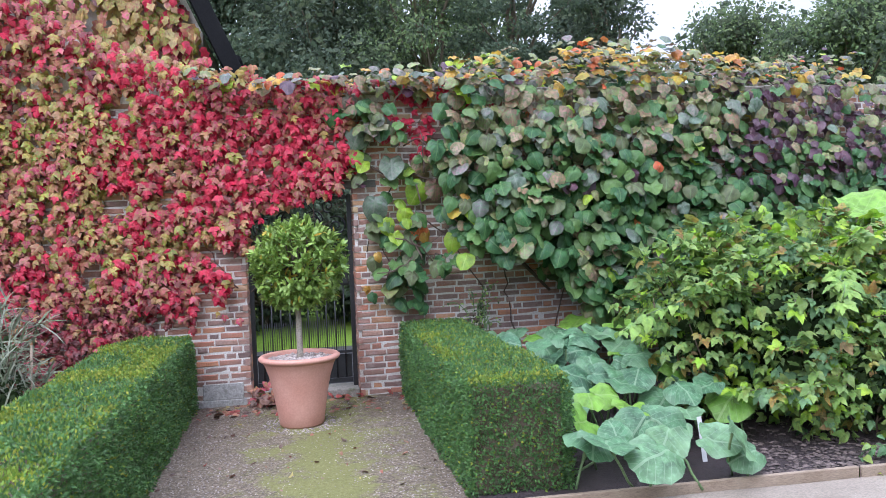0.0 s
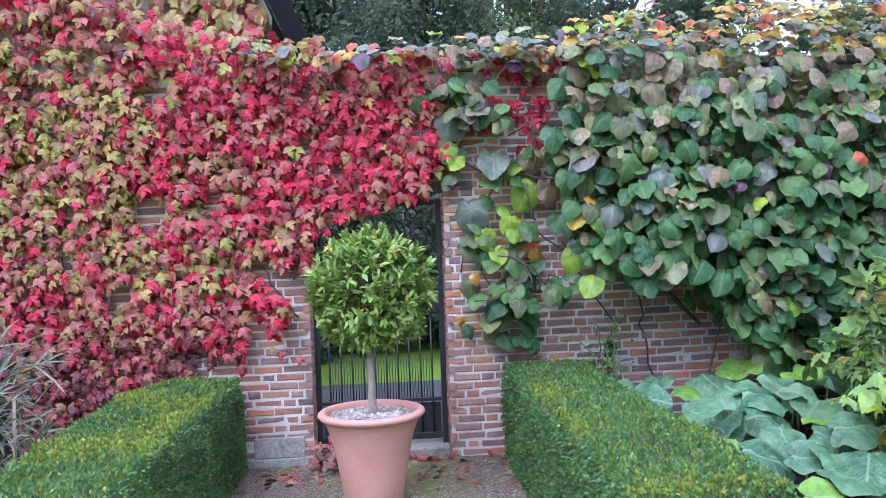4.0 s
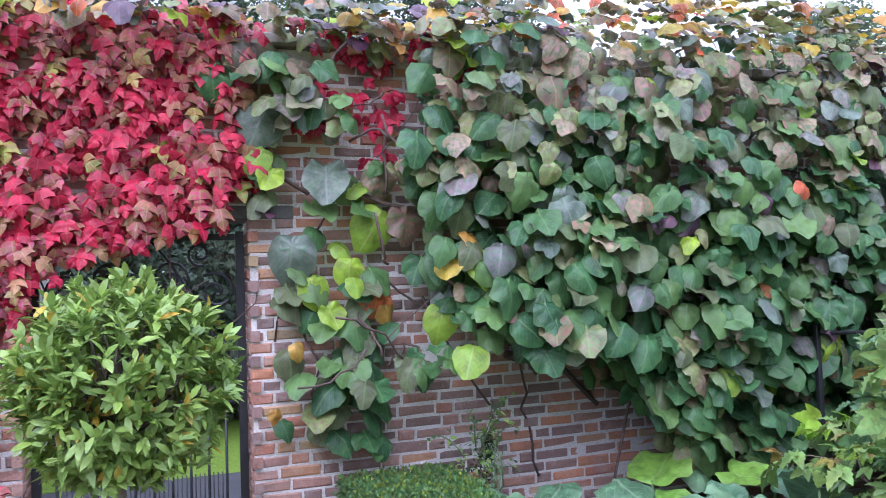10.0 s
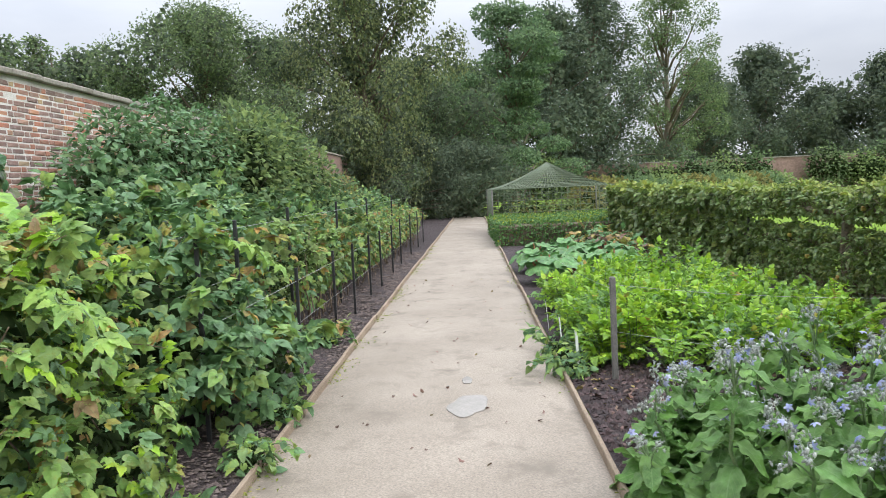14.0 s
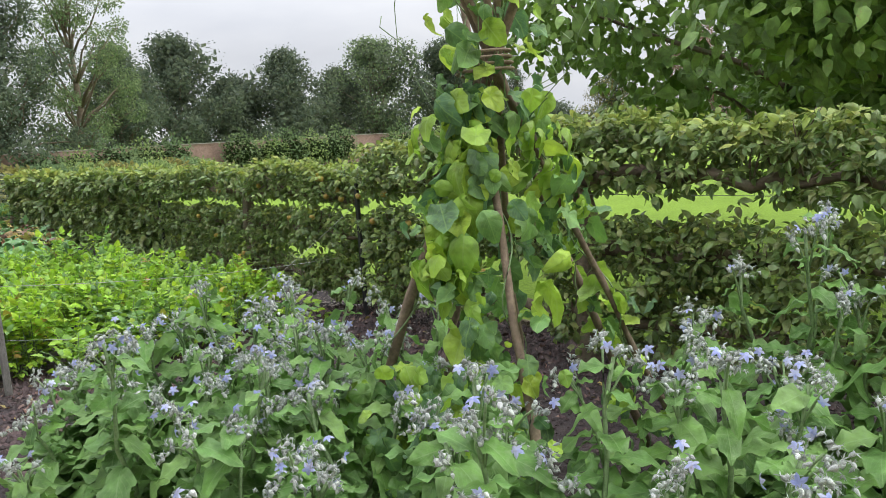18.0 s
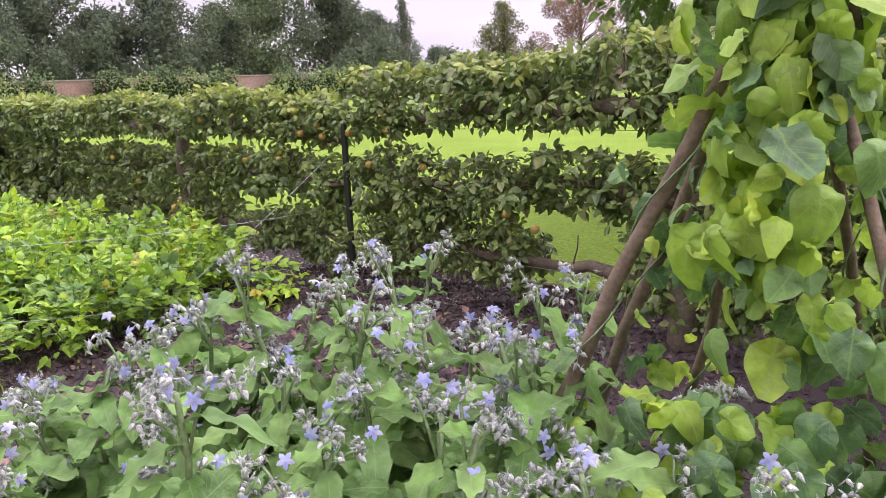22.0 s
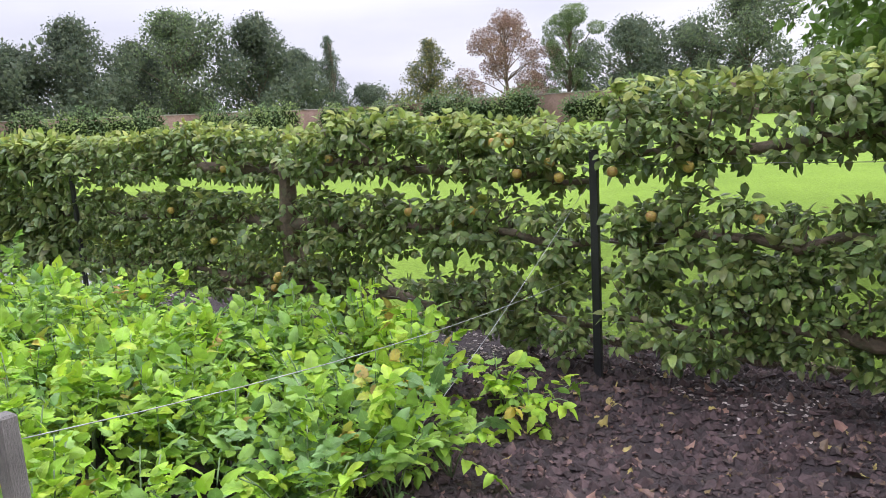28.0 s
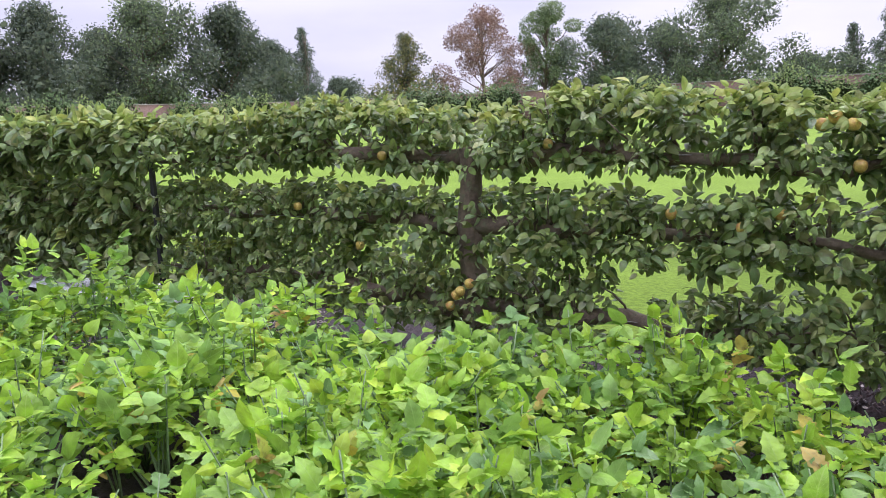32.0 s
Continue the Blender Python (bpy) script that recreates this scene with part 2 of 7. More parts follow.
def gate_path_material():
    """Trodden brown gravel, mossy down the middle where nobody treads."""
    m, n, l, p = node_set("mossy_gravel")
    a, b, f = grain(n, l, 3.0, 6.0, 0.7), grain(n, l, 13.0, 5.0, 0.75), grain(n, l, 48.0, 5.0, 0.75)
    c = ramp(n, l, f, [(0.36, (0.075, 0.055, 0.035)), (0.5, (0.20, 0.155, 0.105)), (0.64, (0.42, 0.345, 0.26))])
    c = mixed(n, l, ramp(n, l, b, [(0.42, (0, 0, 0)), (0.62, (0.6, 0.6, 0.6))]), c, (0.13, 0.10, 0.07))
    where_at, g = n.new("ShaderNodeSeparateXYZ"), n.new("ShaderNodeNewGeometry")
    l.new(g.outputs["Position"], where_at.inputs[0])
    away = maths(n, l, "ABSOLUTE", maths(n, l, "SUBTRACT", where_at.outputs[0], 0.12))
    moss = maths(n, l, "SUBTRACT", maths(n, l, "ADD", a, maths(n, l, "MULTIPLY", b, 0.5)), maths(n, l, "MULTIPLY", away, 0.42))
    c = mixed(n, l, ramp(n, l, moss, [(0.50, (0, 0, 0)), (0.66, (0.8, 0.8, 0.8))]), c, mixed(n, l, f, (0.13, 0.14, 0.035), (0.30, 0.30, 0.08)))
    l.new(c, p.inputs["Base Color"])
    p.inputs["Roughness"].default_value = 0.92
    bumped(n, l, p, f, 1.0, 0.02)
    return m


MOSSY = gate_path_material()
GRASS = surface("mown_lawn", (0.125, 0.20, 0.026), (0.18, 0.275, 0.038), 0.5, 30.0, 0.9, relief=0.8, depth=0.03)
GRASSBLADE = surface("grass_blades", (0.11, 0.19, 0.02), (0.18, 0.28, 0.035), 2.0, 30.0, 0.7, vary=0.3)
for m in (GRASS, GRASSBLADE):
    m.node_tree.nodes["Principled BSDF"].inputs["Specular IOR Level"].default_value = 0.08
PEBBLE = surface("pebbles", (0.22, 0.18, 0.16), (0.45, 0.39, 0.35), 6.0, 60.0, 0.8, vary=0.4)
WHITE = surface("white_plastic", (0.62, 0.62, 0.60), (0.8, 0.8, 0.78), 4.0, 60.0, 0.5, mottled=0.2)
WIRE = surface("galvanised_wire", (0.30, 0.31, 0.30), (0.45, 0.46, 0.45), 6.0, 80.0, 0.45, metal=0.7)
TARP = surface("wet_plastic_sheet", (0.45, 0.46, 0.48), (0.68, 0.69, 0.71), 2.0, 30.0, 0.25)
NETTING = surface("green_netting", (0.10, 0.13, 0.08), (0.17, 0.20, 0.13), 4.0, 60.0, 0.8)
APPLE = surface("apple_skin", (0.40, 0.29, 0.06), (0.52, 0.40, 0.10), 9.0, 120.0, 0.45, third=(0.42, 0.17, 0.06), relief=0.1, depth=0.002, vary=0.2)
BLUE = leaf_material("borage_petal", [(0.38, 0.43, 0.82), (0.48, 0.52, 0.85), (0.58, 0.60, 0.84)], thin=0.35, show=0.1)
FUZZ = leaf_material("borage_bud", [(0.40, 0.47, 0.42), (0.52, 0.55, 0.53), (0.32, 0.39, 0.33), (0.45, 0.47, 0.50)], rough=0.9, thin=0.2, show=0.0, gloss=0.1)
PURPLEBUD = leaf_material("sorrel_stalk", [(0.34, 0.03, 0.04), (0.45, 0.07, 0.06)], thin=0.15)

# creeper on the gate wall
IVY = {
    "red": leaf_material("creeper_crimson", [(0.48, 0.012, 0.05), (0.62, 0.022, 0.075), (0.38, 0.010, 0.04), (0.66, 0.05, 0.10)], 0.36, 0.35, (0.72, 0.2, 0.14), 0.3, (0.28, 0.01, 0.025), 0.25, 5.0, 0.2),
    "pink": leaf_material("creeper_rose", [(0.48, 0.05, 0.125), (0.62, 0.10, 0.19), (0.42, 0.03, 0.10), (0.54, 0.16, 0.16), (0.38, 0.08, 0.09), (0.48, 0.24, 0.13)], 0.36, 0.3, (0.55, 0.38, 0.16), 0.4, (0.26, 0.19, 0.05), 0.5, 5.0, 0.25),
    "mixed": leaf_material("creeper_turning", [(0.27, 0.34, 0.045), (0.38, 0.20, 0.09), (0.36, 0.43, 0.06), (0.44, 0.15, 0.11), (0.21, 0.29, 0.04), (0.40, 0.38, 0.08)], 0.36, 0.28, (0.48, 0.5, 0.16), 0.4, (0.40, 0.10, 0.07), 0.5, 5.0, 0.25),
    "gold": leaf_material("creeper_gold", [(0.42, 0.36, 0.08), (0.48, 0.30, 0.09), (0.33, 0.30, 0.07), (0.38, 0.20, 0.08)], 0.45, 0.25, (0.55, 0.5, 0.2), 0.3, (0.35, 0.14, 0.06), 0.4, 5.0),
    "dark": leaf_material("creeper_burgundy", [(0.20, 0.018, 0.035), (0.30, 0.02, 0.04), (0.25, 0.06, 0.05), (0.16, 0.03, 0.04)], 0.42, 0.25, (0.4, 0.1, 0.1), 0.3, (0.10, 0.05, 0.03), 0.4, 5.0),
}
VINE = {
    "green": leaf_material("vine_green", [(0.042, 0.12, 0.046), (0.058, 0.155, 0.052), (0.034, 0.098, 0.042), (0.10, 0.205, 0.058), (0.052, 0.138, 0.056), (0.085, 0.185, 0.056), (0.13, 0.23, 0.066), (0.12, 0.135, 0.065)], 0.4, 0.22, (0.17, 0.28, 0.10), 0.45, (0.13, 0.19, 0.06), 0.2, 7.0, 0.2),
    "grey": leaf_material("vine_grey_mauve", [(0.14, 0.18, 0.14), (0.26, 0.16, 0.18), (0.12, 0.17, 0.12), (0.33, 0.21, 0.20), (0.13, 0.17, 0.12), (0.15, 0.12, 0.13)], 0.38, 0.15, (0.24, 0.26, 0.2), 0.4, (0.075, 0.145, 0.075), 0.6, 7.0),
    "lime": leaf_material("vine_lime", [(0.40, 0.58, 0.03), (0.34, 0.52, 0.03), (0.28, 0.46, 0.05)], 0.45, 0.4, (0.6, 0.7, 0.2), 0.4, (0.42, 0.45, 0.05), 0.3, 7.0),
    "yellow": leaf_material("vine_yellow", [(0.55, 0.42, 0.04), (0.62, 0.46, 0.05), (0.60, 0.28, 0.05), (0.45, 0.40, 0.06)], 0.45, 0.35, (0.65, 0.55, 0.2), 0.4, (0.50, 0.22, 0.05), 0.4, 7.0),
    "orange": leaf_material("vine_orange", [(0.62, 0.14, 0.03), (0.66, 0.09, 0.03), (0.55, 0.20, 0.05)], 0.45, 0.35, (0.6, 0.4, 0.2), 0.4, (0.35, 0.12, 0.05), 0.4, 7.0),
    "olive": leaf_material("vine_olive", [(0.19, 0.27, 0.085), (0.26, 0.34, 0.10), (0.14, 0.23, 0.08), (0.31, 0.36, 0.11), (0.23, 0.25, 0.14)], 0.42, 0.28, (0.3, 0.36, 0.16), 0.45, (0.24, 0.15, 0.10), 0.5, 7.0),
    "rust": leaf_material("vine_browned", [(0.30, 0.13, 0.085), (0.38, 0.24, 0.15), (0.32, 0.12, 0.13), (0.44, 0.29, 0.21), (0.22, 0.10, 0.08)], 0.5, 0.2, (0.35, 0.28, 0.12), 0.4, (0.11, 0.17, 0.06), 0.65, 7.0),
    "purple": leaf_material("vine_purple", [(0.075, 0.028, 0.060), (0.10, 0.035, 0.06), (0.06, 0.03, 0.055), (0.12, 0.05, 0.075)], 0.4, 0.15, (0.16, 0.09, 0.12), 0.4, (0.10, 0.05, 0.05), 0.4, 7.0),
}
G = lambda r, g, b: [(r * 0.72, g * 0.75, b * 0.75), (r, g, b), (r * 1.35, g * 1.2, b * 1.1), (r * 0.9, g * 0.85, b * 0.95), (r * 1.15, g * 1.08, b)]
BAY = leaf_material("bay_leaf", G(0.25, 0.39, 0.075), 0.42, 0.25, (0.25, 0.35, 0.1), 0.35, (0.16, 0.26, 0.06), 0.15, 3.0, 0.5)
BAYGOLD = leaf_material("bay_leaf_yellowed", [(0.60, 0.36, 0.03), (0.52, 0.40, 0.04), (0.42, 0.36, 0.05)], 0.45, 0.25)
BOX = leaf_material("box_leaf", G(0.11, 0.245, 0.07), 0.4, 0.25, show=0.0, blotches=0.0, gloss=0.5)
BOXTIP = leaf_material("box_tips", [(0.18, 0.30, 0.035), (0.28, 0.38, 0.04), (0.11, 0.22, 0.03), (0.38, 0.41, 0.05)], 0.45, 0.25, show=0.0, blotches=0.0)
SQUASH = leaf_material("squash_leaf", [(0.075, 0.18, 0.085), (0.105, 0.225, 0.10), (0.055, 0.145, 0.07), (0.14, 0.26, 0.12)], 0.55, 0.2, (0.30, 0.43, 0.26), 0.5, (0.20, 0.35, 0.20), 0.25, 6.0)
SQUASHNEW = leaf_material("squash_young_leaf", [(0.18, 0.38, 0.045), (0.23, 0.43, 0.055)], 0.5, 0.35, (0.4, 0.55, 0.2), 0.4, (0.25, 0.42, 0.08), 0.2, 6.0)
CANE = leaf_material("raspberry_leaf", [(0.19, 0.33, 0.085), (0.25, 0.42, 0.095), (0.13, 0.25, 0.075), (0.36, 0.52, 0.12), (0.18, 0.30, 0.12), (0.32, 0.42, 0.09), (0.26, 0.39, 0.15)], 0.5, 0.33, (0.28, 0.40, 0.13), 0.35, (0.26, 0.28, 0.06), 0.28, 8.0, 0.3)
CANENEW = leaf_material("raspberry_new_leaf", [(0.29, 0.46, 0.10), (0.35, 0.52, 0.11), (0.24, 0.41, 0.10)], 0.5, 0.35, (0.38, 0.5, 0.18), 0.4, (0.3, 0.4, 0.08), 0.2, 8.0, 0.3)
CANEOLD = leaf_material("raspberry_turning", [(0.42, 0.36, 0.06), (0.46, 0.26, 0.07), (0.30, 0.20, 0.09), (0.36, 0.38, 0.08)], 0.55, 0.3, blotches=0.4)
BRAMBLE = leaf_material("bramble_leaf", G(0.125, 0.25, 0.105), 0.5, 0.25, (0.2, 0.3, 0.14), 0.35, (0.12, 0.19, 0.06), 0.2, 8.0)
BORAGE = leaf_material("borage_leaf", [(0.115, 0.25, 0.052), (0.16, 0.315, 0.064), (0.085, 0.185, 0.046), (0.22, 0.37, 0.10), (0.13, 0.265, 0.07)], 0.5, 0.32, (0.27, 0.40, 0.17), 0.38, (0.19, 0.31, 0.115), 0.3, 8.0, 0.2)
BEAN = leaf_material("bean_leaf", [(0.12, 0.25, 0.065), (0.15, 0.30, 0.06), (0.08, 0.175, 0.075), (0.18, 0.33, 0.07), (0.11, 0.21, 0.09), (0.095, 0.20, 0.085)], 0.55, 0.35, (0.25, 0.42, 0.12), 0.4, (0.2, 0.36, 0.06), 0.2, 6.0)
PARSNIPDEEP = leaf_material("parsnip_old_leaf", [(0.13, 0.27, 0.065), (0.17, 0.33, 0.07), (0.11, 0.23, 0.06), (0.21, 0.37, 0.12)], 0.45, 0.3, (0.24, 0.38, 0.13), 0.4, (0.15, 0.29, 0.07), 0.2, 7.0)
PARSNIPLIME = leaf_material("parsnip_young_leaf", [(0.30, 0.53, 0.035), (0.38, 0.60, 0.04), (0.25, 0.48, 0.035), (0.43, 0.60, 0.045)], 0.45, 0.36, (0.40, 0.56, 0.12), 0.4, (0.28, 0.44, 0.05), 0.2, 7.0)
BEANLIME = leaf_material("bean_young_leaf", [(0.27, 0.45, 0.05), (0.34, 0.52, 0.055), (0.22, 0.40, 0.06), (0.40, 0.55, 0.06)], 0.5, 0.4, (0.36, 0.52, 0.14), 0.4, (0.3, 0.45, 0.06), 0.2, 6.0)
PARSNIP = leaf_material("parsnip_leaf", [(0.24, 0.42, 0.05), (0.30, 0.49, 0.05), (0.18, 0.36, 0.055), (0.34, 0.53, 0.055), (0.23, 0.41, 0.08)], 0.45, 0.33, (0.31, 0.47, 0.12), 0.4, (0.22, 0.39, 0.05), 0.2, 7.0)
PARSNIPOLD = leaf_material("parsnip_turning", [(0.52, 0.44, 0.05), (0.45, 0.30, 0.08), (0.40, 0.46, 0.06)], 0.55, 0.3)
APPLELEAF = leaf_material("apple_leaf", [(0.135, 0.225, 0.056), (0.20, 0.30, 0.076), (0.09, 0.17, 0.05), (0.285, 0.38, 0.095), (0.17, 0.255, 0.084), (0.22, 0.25, 0.078)], 0.34, 0.28, (0.2, 0.3, 0.12), 0.3, (0.17, 0.18, 0.05), 0.3, 6.0, 0.5)
APPLETIP = leaf_material("apple_shoot_leaf", [(0.25, 0.34, 0.07), (0.32, 0.41, 0.085), (0.19, 0.28, 0.065), (0.37, 0.41, 0.09)], 0.48, 0.33, (0.35, 0.45, 0.15), 0.3, (0.3, 0.3, 0.08), 0.2, 6.0)
RHUBARB = leaf_material("rhubarb_leaf", G(0.11, 0.27, 0.085), 0.5, 0.2, (0.3, 0.42, 0.2), 0.45)
LITTER = leaf_material("fallen_leaf", [(0.17, 0.095, 0.075), (0.12, 0.075, 0.062), (0.24, 0.135, 0.10), (0.32, 0.18, 0.15), (0.10, 0.062, 0.055), (0.15, 0.09, 0.075), (0.40, 0.33, 0.10)], 0.6, 0.1, (0.3, 0.2, 0.15), 0.3)
LITTERRED = leaf_material("fallen_creeper_leaf", [(0.42, 0.07, 0.06), (0.30, 0.05, 0.05), (0.45, 0.20, 0.13), (0.22, 0.09, 0.06)], 0.55, 0.1)


def foliage(name, r, g, b, thin=0.4):
    return leaf_material(name, G(r, g, b), 0.75, thin, show=0.0, blotches=0.0, gloss=-0.05)


F_BROAD = foliage("broadleaf_foliage", 0.175, 0.25, 0.12)
F_WILLOW = foliage("willow_foliage", 0.21, 0.26, 0.125)
F_PINE = foliage("pine_foliage", 0.16, 0.25, 0.135)
F_YEW = foliage("yew_foliage", 0.105, 0.142, 0.105)
F_DARK = foliage("conifer_foliage", 0.122, 0.17, 0.12)
F_GOLD = foliage("turning_foliage", 0.21, 0.21, 0.075)
F_BARE = foliage("thin_autumn_foliage", 0.25, 0.175, 0.135)
F_SHRUB = foliage("shrub_foliage", 0.15, 0.23, 0.11)
F_LIME = foliage("pale_shrub_foliage", 0.22, 0.31, 0.12)
F_OAK = leaf_material("orchard_foliage", G(0.17, 0.30, 0.065), 0.5, 0.2, show=0.25, blotches=0.1)
PAINT = surface("black_paint", (0.006, 0.006, 0.007), (0.014, 0.014, 0.015), 3.0, 40.0, 0.8)
BUD = surface("borage_calyx", (0.30, 0.34, 0.28), (0.50, 0.50, 0.50), 20.0, 300.0, 0.95, relief=0.8, depth=0.004, vary=0.35)
ASPHALT = surface("tarmac", (0.035, 0.035, 0.036), (0.06, 0.06, 0.06), 2.0, 60.0, 0.95)
for m in (PAINT,):
    m.node_tree.nodes["Principled BSDF"].inputs["Specular IOR Level"].default_value = 0.1
WATER = surface("puddle", (0.275, 0.25, 0.22), (0.375, 0.345, 0.315), 7.0, 60.0, 0.2, relief=0.0, mottled=0.2)
MOSS = leaf_material("moss_and_weeds", [(0.20, 0.26, 0.04), (0.28, 0.33, 0.05), (0.13, 0.20, 0.045), (0.35, 0.34, 0.06)], 0.6, 0.25, show=0.0)
HERB = leaf_material("feathery_grey_leaf", [(0.25, 0.28, 0.19), (0.33, 0.35, 0.27), (0.20, 0.25, 0.15)], 0.7, 0.2, show=0.0)
# very dark green: the shade inside shrubs, painted as leaf colour
DEEP = foliage("inner_leaf_shade_tone", 0.045, 0.075, 0.03)
# average leaf tone in shade, painted into the inner crowns' own colour
DEEPTREE = foliage("inner_crown_shade_tone", 0.115, 0.152, 0.1)
LITTERDARK = leaf_material("rotting_leaf", [(0.034, 0.021, 0.021), (0.06, 0.034, 0.033), (0.115, 0.062, 0.057), (0.026, 0.017, 0.016), (0.19, 0.11, 0.10)], 0.55, 0.05, show=0.1)


# ---- building tools ----
rng = np.random.default_rng(7)


def raw_mesh(name, verts, tris, mats, uv=None, index=None, smooth=False):
    """A triangle mesh from arrays."""
    me = bpy.data.meshes.new(name)
    verts, tris = np.ascontiguousarray(verts, dtype=np.float32), np.ascontiguousarray(tris, dtype=np.int32)
    me.vertices.add(len(verts))
    me.vertices.foreach_set("co", verts.ravel())
    me.loops.add(tris.size)
    me.loops.foreach_set("vertex_index", tris.ravel())
    me.polygons.add(len(tris))
    me.polygons.foreach_set("loop_start", np.arange(0, tris.size, 3, dtype=np.int32))
    me.polygons.foreach_set("loop_total", np.full(len(tris), 3, dtype=np.int32))
    for m in mats:
        me.materials.append(m)
    if index is not None:
        me.polygons.foreach_set("material_index", np.ascontiguousarray(index, dtype=np.int32))
    if uv is not None:
        layer = me.uv_layers.new(name="UVMap")
        layer.data.foreach_set("uv", np.ascontiguousarray(uv[tris.ravel()], dtype=np.float32).ravel())
    me.polygons.foreach_set("use_smooth", np.full(len(tris), smooth))
    me.update(calc_edges=True)
    return me


def part(name, shape, material, parent=None, label="", smooth=False, m=None):
    """One mesh object out of a bmesh or a mesh, under a thing or a part."""
    if isinstance(shape, bmesh.types.BMesh):
        me = bpy.data.meshes.new(name)
        for f in shape.faces:
            f.smooth = smooth
        shape.to_mesh(me)
        shape.free()
        me.materials.append(material)
    else:
        me = shape
    ob = new(name, me)
    if m is not None:
        ob.matrix_basis = m
    if parent is not None:
        ob.parent = parent
    return tagged(ob, label)


def thing(name, x, y, z, label, category, group="", kind=""):
    ob = tagged(new(name), label, category, group, kind)
    ob.location = (x, y, z)
    return ob


def box(size, at=(0, 0, 0), bevel=0.0, turn=None):
    bm = bmesh.new()
    bmesh.ops.create_cube(bm, size=1.0)
    bmesh.ops.scale(bm, vec=size, verts=bm.verts)
    if bevel:
        bmesh.ops.bevel(bm, geom=list(bm.edges), offset=bevel, segments=1, affect="EDGES")
    if turn is not None:
        bmesh.ops.transform(bm, matrix=turn, verts=bm.verts)
    bmesh.ops.translate(bm, vec=at, verts=bm.verts)
    return bm


def lathe(profile, steps=40):
    bm = bmesh.new()
    rings = []
    for r, z in profile:
        if r < 1e-5:
            rings.append([bm.verts.new((0, 0, z))])
        else:
            rings.append([bm.verts.new((r * math.cos(2 * math.pi * i / steps), r * math.sin(2 * math.pi * i / steps), z)) for i in range(steps)])
    for a, b in zip(rings, rings[1:]):
        for i in range(steps):
            j = (i + 1) % steps
            if len(a) == 1:
                bm.faces.new((a[0], b[j], b[i])) if len(b) > 1 else None
            elif len(b) == 1:
                bm.faces.new((a[i], a[j], b[0]))
            else:
                bm.faces.new((a[i], a[j], b[j], b[i]))
    bmesh.ops.recalc_face_normals(bm, faces=bm.faces)
    return bm


def tube_arrays(points, radii, sides=6):
    """Vertices and triangles of a tapered tube along points."""
    pts = np.asarray(points, float)
    rad = np.broadcast_to(np.asarray(radii, float), (len(pts),))
    tang = np.gradient(pts, axis=0)
    tang /= np.linalg.norm(tang, axis=1, keepdims=True) + 1e-9
    ref = np.where(np.abs(tang[:, 2:3]) > 0.9, np.array([[1.0, 0, 0]]), np.array([[0, 0, 1.0]]))
    a = np.cross(tang, ref)
    a /= np.linalg.norm(a, axis=1, keepdims=True) + 1e-9
    b = np.cross(tang, a)
    ang = np.linspace(0, 2 * np.pi, sides, endpoint=False)
    v = pts[:, None] + rad[:, None, None] * (np.cos(ang)[None, :, None] * a[:, None] + np.sin(ang)[None, :, None] * b[:, None])
    n, tris = len(pts), []
    for i in range(n - 1):
        for j in range(sides):
            k = (j + 1) % sides
            p, q, r, s = i * sides + j, i * sides + k, (i + 1) * sides + k, (i + 1) * sides + j
            tris += [(p, q, r), (p, r, s)]
    verts = np.concatenate([v.reshape(-1, 3), pts[:1], pts[-1:]])
    for j in range(sides):
        k = (j + 1) % sides
        tris += [(n * sides, k, j), (n * sides + 1, (n - 1) * sides + j, (n - 1) * sides + k)]
    return verts, np.array(tris)


def tubes(name, runs, material, sides=6):
    """One mesh of several tubes: runs of (points, radii)."""
    vs, ts, k = [], [], 0
    for points, radii in runs:
        v, t = tube_arrays(points, radii, sides)
        vs.append(v), ts.append(t + k)
        k += len(v)
    return raw_mesh(name, np.concatenate(vs), np.concatenate(ts), [material], smooth=True)


def bent(a, b, sag=0.0, steps=6, wobble=0.0, r=None):
    """Points from a to b, sagging and wobbling."""
    r = r or rng
    a, b = np.asarray(a, float), np.asarray(b, float)
    t = np.linspace(0, 1, steps)[:, None]
    p = a + (b - a) * t
    p[:, 2] -= sag * (4 * t[:, 0] * (1 - t[:, 0]))
    if wobble:
        w = r.normal(0, wobble, p.shape)
        w[0] = w[-1] = 0
        p += w
    return p


def leaf_shape(half, fold=0.25, droop=0.25, ripple=0.0):
    """A leaf of unit length out of half its outline, folded along its midrib and drooping to the tip."""
    half = np.array(half, float)
    y = np.maximum(half[:, 1], 0)
    y = np.maximum.accumulate(np.minimum(y, 1.0))
    n = len(half)
    mid = np.stack([np.zeros(n), y, np.zeros(n)], 1)
    wob = ripple * np.cos(np.arange(n) * np.pi)
    right = np.stack([half[:, 0], half[:, 1], fold * half[:, 0] + wob * half[:, 0]], 1)
    left = np.stack([-half[:, 0], half[:, 1], fold * half[:, 0] - 0.6 * wob * half[:, 0]], 1)
    v = np.concatenate([mid, right[1:-1], left[1:-1]])
    v[:, 2] -= droop * v[:, 1] * np.abs(v[:, 1])
    m = n - 2
    R, L, tris = n, n + m, []
    tris += [(0, R, 1), (0, 1, L)]
    for i in range(1, n - 2):
        a, b = R + i - 1, R + i
        tris += [(i, a, b), (i, b, i + 1)]
        a, b = L + i - 1, L + i
        tris += [(i, b, a), (i, i + 1, b)]
    i = n - 2
    tris += [(i, R + m - 1, n - 1), (i, n - 1, L + m - 1)]
    w = max(half[:, 0].max(), 1e-3)
